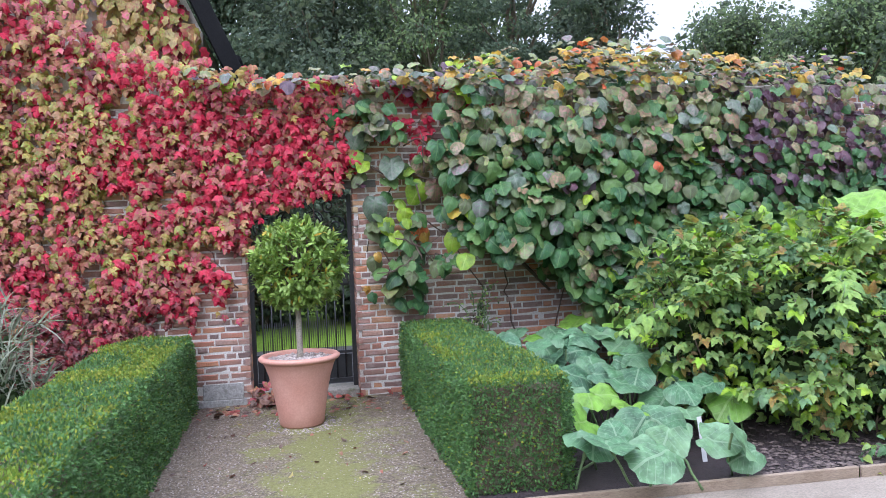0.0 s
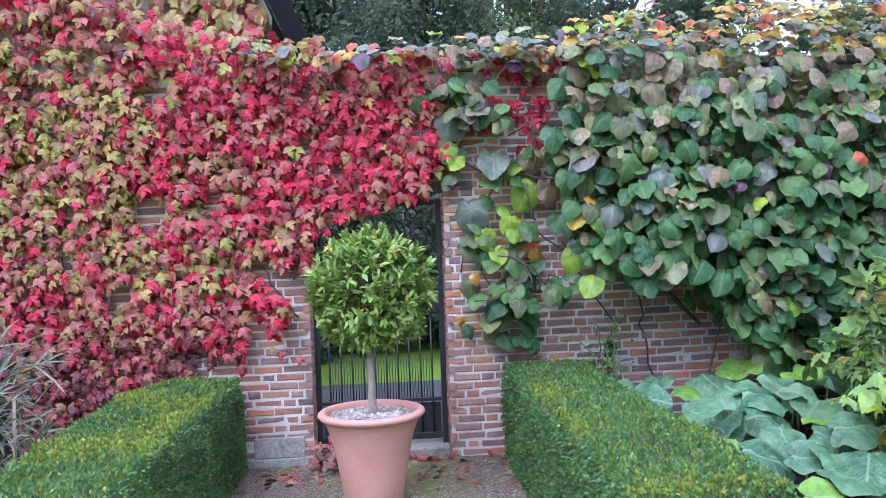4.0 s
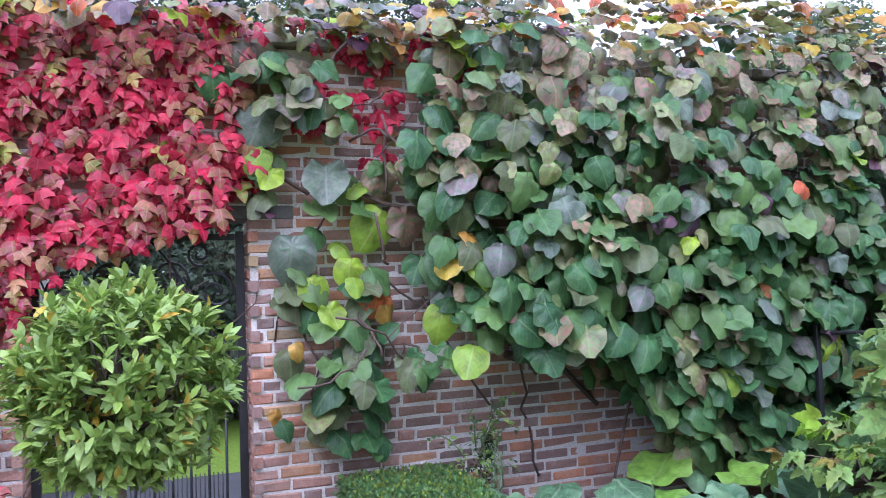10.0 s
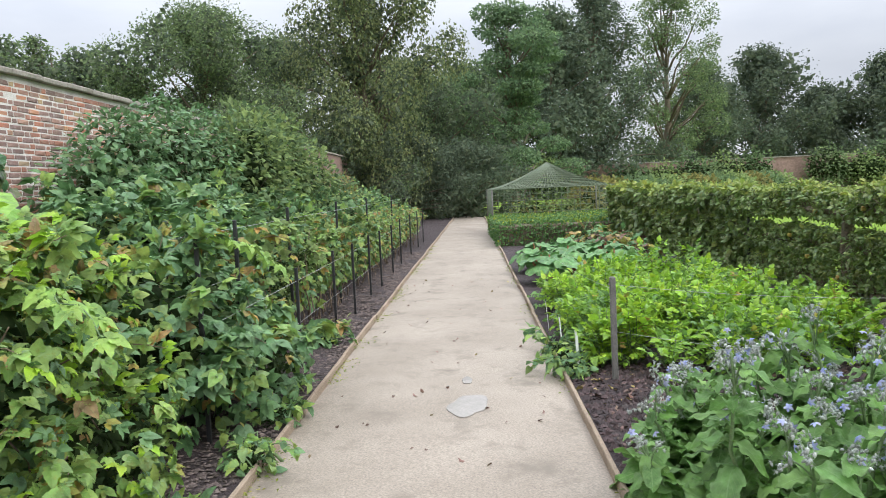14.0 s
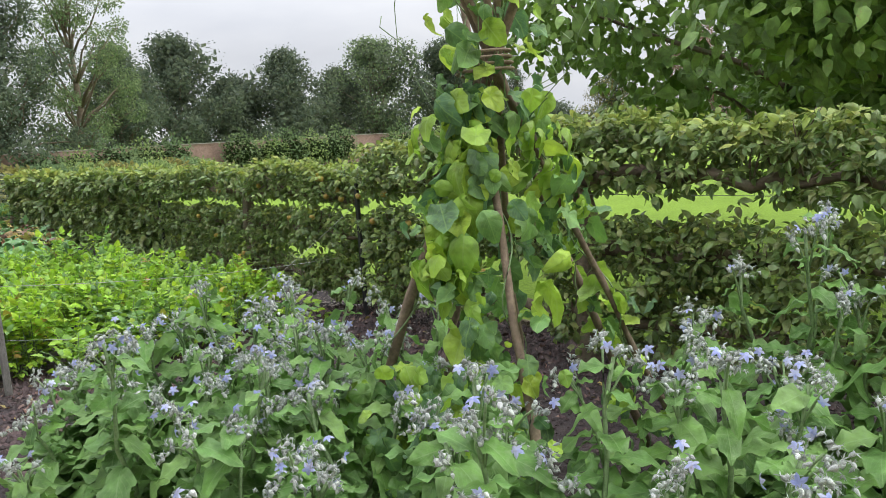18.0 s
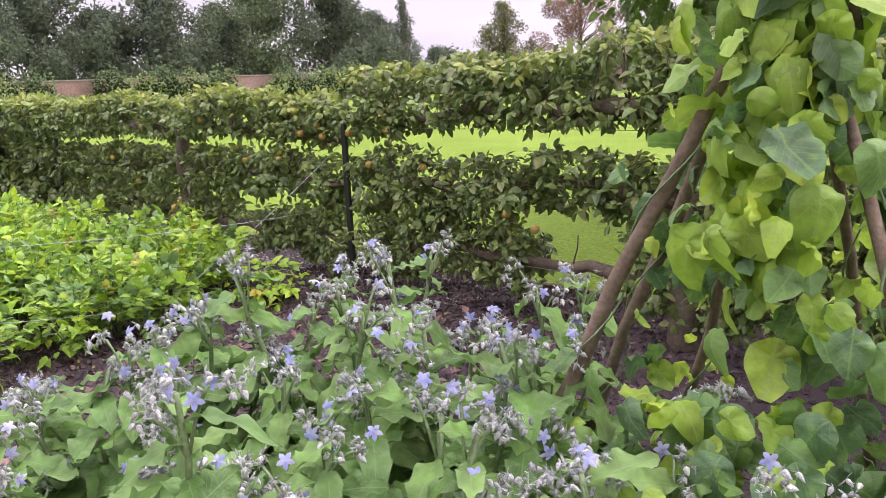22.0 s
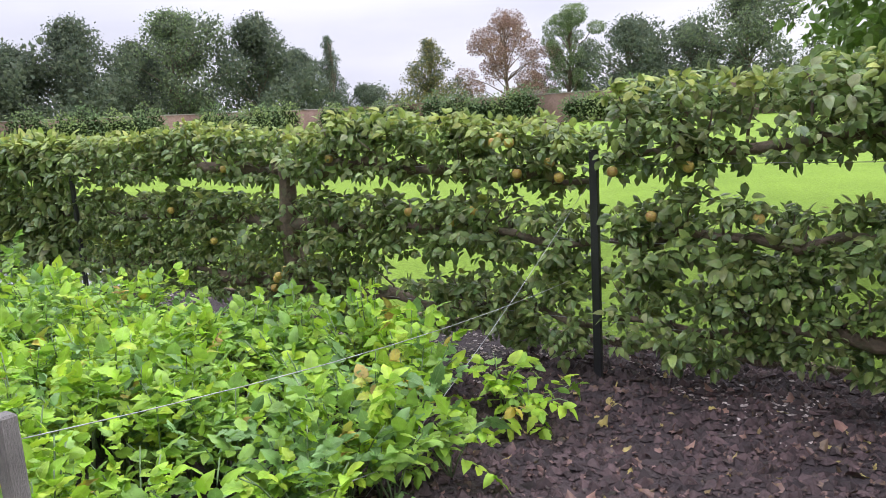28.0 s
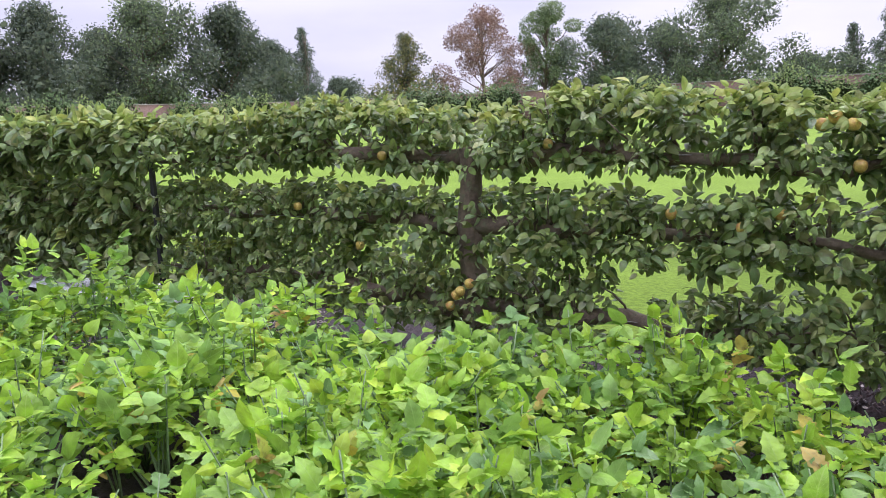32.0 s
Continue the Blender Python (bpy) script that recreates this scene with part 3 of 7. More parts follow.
    uv = np.stack([0.5 + 0.5 * v[:, 0] / w, v[:, 1]], 1)
    return v, np.array(tris), uv


MAPLES = [leaf_shape([(0, 0.05), (0.15, -0.06), (0.36, 0.03), (0.47, 0.22), (0.60, 0.50), (0.40, 0.42), (0.24, 0.44), (0.27, 0.64), (0.11, 0.88), (0, 1.12)], fold, droop, 0.08) for fold, droop in ((-0.35, 0.35), (-0.6, 0.5), (-0.15, 0.6), (0.2, 0.4))]
MAPLE = MAPLES[0]
LANCE = leaf_shape([(0, 0), (0.13, 0.22), (0.19, 0.5), (0.12, 0.78), (0, 1)], 0.35, 0.2)
OVAL = leaf_shape([(0, 0), (0.27, 0.25), (0.25, 0.68), (0, 1)], 0.3, 0.35)
RASP = leaf_shape([(0, 0), (0.22, 0.02), (0.34, 0.13), (0.31, 0.23), (0.38, 0.34), (0.31, 0.46), (0.31, 0.58), (0.20, 0.68), (0.17, 0.80), (0, 1.0)], 0.2, 0.4, 0.16)
APPLES = [leaf_shape([(0, 0), (0.26, 0.2), (0.31, 0.48), (0.19, 0.8), (0, 1)], fold, droop, 0.05) for fold, droop in ((0.35, 0.4), (0.15, 0.6), (0.5, 0.2), (-0.15, 0.5))]
NEEDLE = (np.array([(0, 0, 0), (0.11, 0.4, 0.03), (-0.11, 0.4, 0.03), (0, 1.0, -0.06)]), np.array([(0, 1, 2), (1, 3, 2)]), np.array([(0.5, 0), (1, 0.4), (0, 0.4), (0.5, 1)]))
BLADE = leaf_shape([(0, 0), (0.035, 0.1), (0.03, 0.6), (0, 1)], 0.2, 0.35)
CURLED = [leaf_shape([(0, 0), (0.3, 0.16), (0.24, 0.42), (0.36, 0.6), (0.16, 0.84), (0, 1)], fold, droop, 0.12) for fold, droop in ((0.6, 0.5), (-0.5, -0.4), (0.2, 0.8))]
TUFT = leaf_shape([(0, 0), (0.3, 0.18), (0.22, 0.42), (0.36, 0.62), (0, 1)], 0.25, 0.3)
FLAKE = (np.array([(0, 0, 0), (0.33, 0.42, 0.08), (-0.28, 0.55, 0.06), (0.04, 1.0, -0.08)]), np.array([(0, 1, 2), (1, 3, 2)]), np.array([(0.5, 0), (1, 0.42), (0, 0.55), (0.5, 1)]))


def disc_leaf(reach, seed, segs=14, cup=0.12, ripple=0.07, droop=0.25, tooth=0.04):
    """A broad crinkled leaf: reach(angle) is its outline round the stalk, angle 0 towards the tip."""
    r = np.random.default_rng(seed)
    a = -np.pi + 2 * np.pi * (np.arange(segs) + 0.5) / segs
    q = np.array([reach(abs(k)) for k in a]) * (1 + tooth * np.where(np.arange(segs) % 2, 1, -1) + r.normal(0, 0.012, segs) * (tooth > 0))
    wave = np.sin(a * 4 + r.uniform(0, 6)) + 0.7 * np.sin(a * 7 + r.uniform(0, 6))
    rings = []
    for f in (0.52, 1.0):
        rings.append(np.stack([f * q * np.sin(a), 0.2 + f * q * np.cos(a), cup * (f * q / 0.6) ** 2 * np.sign(f) + ripple * wave * f ** 2 + r.normal(0, 0.012, segs)], 1))
    rings[0][:, 2] += 0.05
    v = np.concatenate([[(0, 0.2, -0.02)], *rings])
    v[:, 2] -= droop * np.maximum(v[:, 1], 0) ** 2
    t = []
    for i in range(segs):
        j = (i + 1) % segs
        t += [(0, 1 + j, 1 + i), (1 + i, 1 + j, 1 + segs + j), (1 + i, 1 + segs + j, 1 + segs + i)]
    return v, np.array(t), np.stack([0.5 + v[:, 0] / (2 * np.abs(v[:, 0]).max()), v[:, 1]], 1)


def teardrop(sides=6, fat=0.3):
    """A hanging bud of unit length, fat near its stalk and pointed at its end."""
    rings = ((0.0, 0.10), (0.22, fat), (0.5, fat * 0.85), (0.8, fat * 0.38))
    v = [(q * math.cos(2 * math.pi * i / sides), y, q * math.sin(2 * math.pi * i / sides)) for y, q in rings for i in range(sides)] + [(0, 1.0, 0)]
    t = []
    for k in range(len(rings) - 1):
        for i in range(sides):
            j = (i + 1) % sides
            t += [(k * sides + i, k * sides + j, (k + 1) * sides + j), (k * sides + i, (k + 1) * sides + j, (k + 1) * sides + i)]
    t += [((len(rings) - 1) * sides + i, (len(rings) - 1) * sides + (i + 1) % sides, len(v) - 1) for i in range(sides)]
    v = np.array(v)
    return v, np.array(t), v[:, :2] + [0.5, 0]


def strip_leaf(width, seed, steps=7, wave=0.06, curl=0.5, fold=0.25):
    """A long leaf with a wavy margin: width(t) is half its breadth along its length."""
    r = np.random.default_rng(seed)
    t = np.linspace(0, 1, steps)
    w = np.array([width(k) for k in t]) * (1 + 0.07 * np.sin(t * r.uniform(11, 17) + r.uniform(0, 6)))
    V, T = [], []
    ph = r.uniform(0, 6, 2)
    for i, k in enumerate(t):
        for j, f in enumerate((-1, -0.5, 0, 0.5, 1)):
            edge = abs(f) ** 2 * wave * math.sin(k * 17 + ph[int(f > 0)]) + fold * abs(f) * w[i] * (1 - 0.5 * abs(f))
            V.append((f * w[i], k + 0.012 * abs(f) * math.sin(k * 17 + ph[0]), edge - curl * k * k))
    for i in range(steps - 1):
        for j in range(4):
            p = i * 5 + j
            T += [(p, p + 1, p + 6), (p, p + 6, p + 5)]
    V = np.array(V)
    return V, np.array(T), np.stack([np.tile(np.linspace(0, 1, 5), steps), np.repeat(t, 5)], 1)


def leaflets(shape, places):
    """A compound leaf: copies of a leaflet at (turn in degrees, scale, distance along the stalk)."""
    v, t, uv = shape
    V, T, U = [], [], []
    for i, (turn, size, along) in enumerate(places):
        c, s = math.cos(radians(turn)), math.sin(radians(turn))
        w = v * size
        V.append(np.stack([w[:, 0] * c + w[:, 1] * s, along - w[:, 0] * s + w[:, 1] * c, w[:, 2] - 0.1 * abs(turn) / 60 * np.abs(w[:, 1])], 1))
        T.append(t + i * len(v)), U.append(uv)
    return np.concatenate(V), np.concatenate(T), np.concatenate(U)


RASPLOW = leaf_shape([(0, 0), (0.28, 0.04), (0.38, 0.28), (0.31, 0.54), (0.17, 0.78), (0, 1.0)], 0.2, 0.38, 0.12)
TRILOW = [leaflets(RASPLOW, ((0, 0.85, 0.25), (62, 0.72, 0.22), (-62, 0.72, 0.22))), leaflets(RASPLOW, ((8, 0.8, 0.3), (70, 0.6, 0.2), (-55, 0.66, 0.24)))]
TRI = [leaflets(RASP, ((0, 0.85, 0.25), (62, 0.72, 0.22), (-62, 0.72, 0.22))), leaflets(RASP, ((8, 0.8, 0.3), (70, 0.6, 0.2), (-55, 0.66, 0.24))), leaflets(RASP, ((0, 0.7, 0.45), (70, 0.5, 0.4), (-70, 0.5, 0.4), (75, 0.46, 0.1), (-75, 0.46, 0.1)))]


VINES = [disc_leaf(lambda k: 0.50 * (1 + 0.24 * math.cos(k)) * (1 - 0.45 * max(0.0, (k - 2.5) / 0.62)) + 0.15 * max(0.0, 1 - k * 1.7) + 0.02 * max(0.0, 1 - abs(k - 1.1) * 2.4), 600 + i, 22, (-0.16, -0.26, -0.10, -0.32, -0.2, 0.14)[i], (0.05, 0.07, 0.09, 0.05, 0.08, 0.08)[i], (0.2, 0.3, 0.15, 0.2, 0.35, 0.1)[i], 0.008) for i in range(6)]
MARROWS = [disc_leaf(lambda k: 0.55 * (1 + 0.12 * math.cos(k)) * (1 + 0.025 * math.cos(5 * k)) * (1 - 0.5 * max(0.0, (k - 2.5) / 0.6)), 620 + i, 30, (0.10, -0.12, -0.22)[i], 0.045, (0.1, 0.2, 0.3)[i], 0.015) for i in range(3)]
BEANS = [disc_leaf(lambda k: 0.44 * (1 + 0.22 * math.cos(k)) + 0.26 * max(0.0, 1 - k * 1.5) ** 1.5, 640 + i, 22, (0.10, -0.2, -0.05, 0.22, -0.32)[i], (0.06, 0.08, 0.10, 0.07, 0.06)[i], (0.3, 0.45, 0.2, 0.1, 0.5)[i], 0.0) for i in range(5)]
BUDS = [teardrop(6, 0.32), teardrop(6, 0.24)]
BORAGES = [strip_leaf(lambda k: 0.03 + 0.25 * math.sin(math.pi * min(1.0, max(0.0, (k - 0.12) / 0.86)) ** 0.85) ** 0.8, 660 + i, 14, 0.072, (0.35, 0.65, 0.95, 0.2)[i], (0.3, 0.15, 0.35, 0.5)[i]) for i in range(4)]
PARSNIPS = [leaf_shape([(0, 0), (0.22, 0.02), (0.33, 0.14), (0.29, 0.25), (0.37, 0.38), (0.29, 0.50), (0.29, 0.64), (0.14, 0.84), (0, 1.0)], fold, droop, 0.14) for fold, droop in ((0.1, 0.25), (0.34, 0.55), (-0.22, 0.5), (0.2, 0.0))]
PARSNIPFAR = [leaf_shape([(0, 0), (0.36, 0.14), (0.40, 0.42), (0.2, 0.76), (0, 1.0)], fold, droop) for fold, droop in ((0.1, 0.25), (0.34, 0.5), (-0.22, 0.4))]


def unit(v):
    return v / (np.linalg.norm(v, axis=-1, keepdims=True) + 1e-9)


def jitter(v, amount, r=None):
    return unit(v + (r or rng).normal(0, amount, v.shape))


def leaf_field(name, shape, pos, tip, up, size, mats, index=None):
    """One mesh of many leaves; of several shapes, each leaf takes one."""
    if isinstance(shape, list):
        size = np.broadcast_to(np.asarray(size, float), (len(pos),))
        which = np.arange(len(pos)) * 7919 % len(shape)
        sets, k = [], 0
        for i, one in enumerate(shape):
            m = which == i
            me = leaf_arrays(one, np.asarray(pos, float)[m], np.asarray(tip, float)[m], np.asarray(up, float)[m], size[m])
            sets.append((me[0], me[1] + k, me[2], np.repeat(np.asarray(index)[m] if index is not None else np.zeros(m.sum()), len(one[1]))))
            k += len(me[0])
        return raw_mesh(name, *(np.concatenate([q[i] for q in sets]) for i in (0, 1)), mats, np.concatenate([q[2] for q in sets]), np.concatenate([q[3] for q in sets]), True)
    verts, tris, uv = leaf_arrays(shape, pos, tip, up, size)
    return raw_mesh(name, verts, tris, mats, uv, None if index is None else np.repeat(np.asarray(index), len(shape[1])), True)


def leaf_arrays(shape, pos, tip, up, size):
    v, t, uv = shape
    pos, tip, up = np.asarray(pos, float), unit(np.asarray(tip, float)), np.asarray(up, float)
    x = unit(np.cross(tip, up))
    z = np.cross(x, tip)
    size = np.broadcast_to(np.asarray(size, float), (len(pos),))
    verts = pos[:, None] + size[:, None, None] * (v[None, :, 0:1] * x[:, None] + v[None, :, 1:2] * tip[:, None] + v[None, :, 2:3] * z[:, None])
    k = len(pos)
    tris = (t[None] + (np.arange(k) * len(v))[:, None, None]).reshape(-1, 3)
    return verts.reshape(-1, 3), tris, np.tile(uv, (k, 1))


def leaf_parts(name, shape, pos, tip, up, size, mats, index, parent):
    """Leaves as parts of their own, which share their meshes."""
    shapes = shape if isinstance(shape, list) else [shape]
    pos, tip = np.asarray(pos, float), unit(np.asarray(tip, float))
    x = unit(np.cross(tip, np.asarray(up, float)))
    z = np.cross(x, tip)
    shared = [[raw_mesh(name, v, t, [m], uv, smooth=True) for v, t, uv in shapes] for m in mats]
    at = Matrix(parent.matrix_basis).inverted()
    for i in range(len(pos)):
        m = Matrix([[x[i][k] * size[i], tip[i][k] * size[i], z[i][k] * size[i], pos[i][k]] for k in range(3)] + [[0, 0, 0, 1]])
        part(name, shared[int(index[i])][i * 7919 % len(shapes)], None, parent, m=at @ m)


def stones(name, pos, size, mats, flat=0.6, r=None):
    """One mesh of many rough pebbles or clods."""
    r = r or rng
    base = np.array([(1, 0, 0), (-1, 0, 0), (0, 1, 0), (0, -1, 0), (0, 0, 1), (0, 0, -1)], float)
    t = np.array([(0, 2, 4), (2, 1, 4), (1, 3, 4), (3, 0, 4), (2, 0, 5), (1, 2, 5), (3, 1, 5), (0, 3, 5)])
    k = len(pos)
    v = base[None] * r.uniform(0.6, 1.25, (k, 6, 1)) + r.normal(0, 0.16, (k, 6, 3))
    a = r.uniform(0, 6.3, k)
    c, s = np.cos(a)[:, None], np.sin(a)[:, None]
    w = np.stack([v[..., 0] * c - v[..., 1] * s, v[..., 0] * s + v[..., 1] * c, v[..., 2] * flat], -1)
    verts = np.asarray(pos)[:, None] + w * np.broadcast_to(size, (k,))[:, None, None]
    return raw_mesh(name, verts.reshape(-1, 3), (t[None] + (np.arange(k) * 6)[:, None, None]).reshape(-1, 3), mats)


def noise2(p, scale, seed=0.0):
    return np.array([noise.noise(Vector((a[0] * scale + seed, a[1] * scale, (a[2] if len(a) > 2 else 0) * scale + seed))) for a in p])


def inside(px, pz, poly):
    """Which points lie inside a polygon."""
    hit = np.zeros(len(px), bool)
    k = len(poly)
    for i in range(k):
        (x0, z0), (x1, z1) = poly[i], poly[(i + 1) % k]
        cross = ((z0 > pz) != (z1 > pz)) & (px < (x1 - x0) * (pz - z0) / (z1 - z0 + 1e-12) + x0)
        hit ^= cross
    return hit


def grid_sheet(name, x0, x1, y0, y1, step, height, material):
    """A sheet of ground with its own heights."""
    nx, ny = max(2, int((x1 - x0) / step) + 1), max(2, int((y1 - y0) / step) + 1)
    X, Y = np.meshgrid(np.linspace(x0, x1, nx), np.linspace(y0, y1, ny))
    Z = height(X.ravel(), Y.ravel())
    v = np.stack([X.ravel(), Y.ravel(), Z], 1)
    i = (np.arange(ny - 1)[:, None] * nx + np.arange(nx - 1)[None]).ravel()
    t = np.concatenate([np.stack([i, i + 1, i + nx + 1], 1), np.stack([i, i + nx + 1, i + nx], 1)])
    return raw_mesh(name, v, t, [material], smooth=True)


def waves(x, y, f, seed):
    r = np.random.default_rng(seed)
    z = np.zeros_like(x)
    for k in range(7):
        a, g = r.uniform(0, 6.3), f * r.uniform(0.6, 2.2)
        z += np.sin(g * (x * np.cos(a) + y * np.sin(a)) + r.uniform(0, 6.3)) / 7
    return z


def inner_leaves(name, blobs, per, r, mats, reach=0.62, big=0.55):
    """Large leaves deep inside a crown, which close it against the light; dark mats carry painted shade."""
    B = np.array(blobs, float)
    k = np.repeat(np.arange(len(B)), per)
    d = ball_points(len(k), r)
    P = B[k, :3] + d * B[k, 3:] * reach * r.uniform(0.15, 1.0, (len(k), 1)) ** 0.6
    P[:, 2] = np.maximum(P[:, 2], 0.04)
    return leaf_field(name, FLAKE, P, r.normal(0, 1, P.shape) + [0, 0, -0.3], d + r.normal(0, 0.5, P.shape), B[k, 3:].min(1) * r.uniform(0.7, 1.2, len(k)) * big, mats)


def ball_points(n, r=None):
    return unit((r or rng).normal(0, 1, (n, 3)))


# ---- trees ----
def tree(name, label, x, y, h, w, mat, seed, form="round", n=3800, leaf=0.42, base=0.25, category="tree", trunk=None, shape=FLAKE, hidden=-1.0):
    """A tapered trunk with limbs, and a crown of many leaf tufts gathered in uneven clumps."""
    r = np.random.default_rng(seed)
    ob = thing(name, x, y, 0, label, category)
    tr = trunk or 0.022 * h + 0.05
    top = np.array((r.normal(0, 0.03) * h, r.normal(0, 0.03) * h, h * 0.92))
    line = bent((0, 0, -0.1), top, 0, 9, 0.012 * h, r)
    limbs = [(line, np.linspace(tr, tr * 0.12, 9))]
    clumps = []
    k = {"round": 54, "cone": 56, "yew": 58, "droop": 60, "layer": 34, "thin": 42}[form]
    for i in range(k):
        q = (i + 0.5) / k
        a = i * 2.4 + r.normal(0, 0.4)
        z = h * (base + (1 - base) * q)
        if form == "round":
            reach = w * math.sqrt(max(0.05, 1 - (2 * q - 0.85) ** 2)) * r.uniform(0.5, 1.0)
            size = w * r.uniform(0.28, 0.42)
        elif form in ("cone",):
            reach = w * (1.04 - q) * r.uniform(0.45, 0.95)
            size = w * (0.16 + 0.26 * (1 - q))
        elif form == "yew":
            reach = w * min(1, 1.5 * (1.05 - q)) * r.uniform(0.5, 1.0)
            size = w * r.uniform(0.28, 0.4)
        elif form == "layer":
            reach = w * (1.1 - 0.7 * q) * r.uniform(0.4, 0.95)
            size = w * r.uniform(0.24, 0.36)
        elif form == "thin":
            reach = w * math.sqrt(max(0.05, 1 - (2 * q - 0.9) ** 2)) * r.uniform(0.3, 1.0)
            size = w * r.uniform(0.2, 0.36)
        else:
            reach = w * math.sqrt(max(0.05, 1 - (2 * q - 0.8) ** 2)) * r.uniform(0.4, 1.0)
            size = w * r.uniform(0.22, 0.34)
        if form != "thin" and i % 3 == 0:
            reach *= 0.3
        c = np.array((reach * math.cos(a), reach * math.sin(a), min(z, h - size * 0.35)))
        flat = {"layer": 0.34, "cone": 0.6, "droop": 1.6, "yew": 0.95}.get(form, 0.8)
        clumps.append((*c, size, size, size * flat))
        j = min(8, max(1, int(8 * max(0.1, (z / h) - 0.15))))
        limbs.append((bent(line[j], c, -0.02 * h, 5, 0.008 * h, r), np.linspace(tr * 0.3, tr * 0.06, 5)))
    clumps = [(*c[:3], *(k * r.uniform(0.6, 0.95) for k in c[3:])) for c in clumps]
    part("trunk", tubes("trunk", limbs, BARK, 5), None, ob, "tapered trunk and limbs")
    B = np.array(clumps)
    if form != "thin":
        # painted shade tone inside the crown; OVAL-leaved trees keep their own colour
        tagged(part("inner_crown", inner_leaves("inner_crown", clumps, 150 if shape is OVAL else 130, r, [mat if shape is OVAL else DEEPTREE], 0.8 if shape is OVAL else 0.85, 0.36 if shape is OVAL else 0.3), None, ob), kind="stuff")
    vol = B[:, 3] ** 2
    which = r.choice(len(B), n, p=vol / vol.sum())
    d = ball_points(n, r)
    P = B[which, :3] + d * B[which, 3:] * (r.uniform(0.25, 1.0, n) ** 0.5)[:, None] * (1 + 0.25 * noise2(d * 2 + which[:, None] * 3.1, 1.2)[:, None])
    P[:, 2] = np.maximum(P[:, 2], 0.05)
    shown = P[:, 2] > hidden
    P, d, n = P[shown], d[shown], int(shown.sum())
    hang = {"droop": 1.6, "layer": 0.1, "cone": 0.5}.get(form, 0.3)
    tip = unit(d * 0.7 + r.normal(0, 0.5, P.shape) + [0, 0, -hang])
    up = unit(d * 0.8 + [0, 0, 0.7] + r.normal(0, 0.7, P.shape))
    tagged(part("crown", leaf_field("crown", shape, P, tip, up, r.uniform(0.7, 1.35, n) * leaf, [mat]), None, ob), kind="stuff")
    return ob


# ---- the ground ----
ground = part("ground", grid_sheet("ground", -400, 400, -400, 400, 20, lambda x, y: np.full_like(x, -0.03), GRASS), None)
tagged(ground, "wide bright green mown lawn reaching the trees", "ground", kind="structure")
lawn = part("lawn", grid_sheet("lawn", 1.2, 60, -60, -1.75, 0.5, lambda x, y: 0.02 + 0.012 * waves(x, y, 1.5, 3), GRASS), None)
tagged(lawn, "bright green mown lawn behind the espaliered trees", "lawn", kind="structure")

PATH_S, PATH_N = 2.27, 4.34      # the sandy path's two edges near its start; it narrows slightly and bears south


def south_edge(x):
    return 2.30 - 0.0135 * (x - 2.0)


def north_edge(x):
    return 4.40 - 0.027 * (x - 2.0)


def between(me, low, high):
    """Moves a sheet's rows so that they run from the line low(x) to the line high(x)."""
    v = np.empty(len(me.vertices) * 3)
    me.vertices.foreach_get("co", v)
    v = v.reshape(-1, 3)
    t = (v[:, 1] - v[:, 1].min()) / np.ptp(v[:, 1])
    v[:, 1] = low(v[:, 0]) * (1 - t) + high(v[:, 0]) * t
    me.vertices.foreach_set("co", v.ravel())
    me.update()
    return me


path = part("path", between(grid_sheet("path", -12, 42, PATH_S, PATH_N, 0.1, lambda x, y: 0.018 + 0.006 * waves(x, y, 3.0, 5) - 0.02 * np.abs((y - 3.3) / 1.05) ** 3, GRAVEL), south_edge, north_edge), None)
tagged(path, "pale sandy gravel path, damp, with dark stains", "path", kind="structure")
gate_path = part("gate_path", grid_sheet("gate_path", -1.4, 1.2, -3.0, 8.6, 0.08, lambda x, y: 0.006 + 0.008 * waves(x, y, 4.0, 6), MOSSY), None)
tagged(gate_path, "mossy brown gravel path leading up to the gate", "path", kind="structure")


def soil_height(x, y):
    return 0.035 + 0.03 * waves(x, y, 2.2, 8) + 0.018 * waves(x, y, 9.0, 9)


def lump(x, y):
    return soil_height(np.asarray(x, float), np.asarray(y, float))


for bed_name, x0, x1, y0, y1, text in (("bed_south", 1.15, 30, -1.72, PATH_S - 0.04, "dark crumbly soil bed strewn with fallen leaves"),
                                       ("bed_north", 1.0, 41, PATH_N + 0.04, 8.02, "dark soil bed mulched with bark along the brick wall"),
                                       ("bed_west", -12, -1.2, 4.3, 8.02, "dark soil bed behind the box hedge")):
    sheet = grid_sheet(bed_name, x0, x1, y0, y1, 0.07 if bed_name != "bed_west" else 0.2, soil_height, SOIL)
    if bed_name == "bed_south":
        between(sheet, lambda x: y0 + 0 * x, lambda x: south_edge(x) - 0.04)
    elif bed_name == "bed_north":
        between(sheet, lambda x: north_edge(x) + 0.04, lambda x: y1 + 0 * x)
    tagged(part(bed_name, sheet, None), text, "soil", kind="structure")

# timber edging boards along the path
for side, edge, off in (("south", south_edge, -0.012), ("north", north_edge, 0.012)):
    edging = thing("edging_" + side, 0, 0, 0, "thin weathered timber edging board along the path", "edging", kind="structure")
    x = 1.25 if side == "north" else 1.15
    while x < 40:
        long = 2.4 + 0.2 * math.sin(x * 3.1)
        turn = math.atan2(edge(x + long) - edge(x), long)
        part("board", box((long - 0.012, 0.03, 0.11), (0, 0, 0), 0.005), TIMBER, edging,
             m=Matrix.Translation((x + long / 2, edge(x + long / 2) + off + 0.008 * math.sin(x * 1.7), 0.012)) @ Matrix.Rotation(turn, 4, "Z"))
        x += long


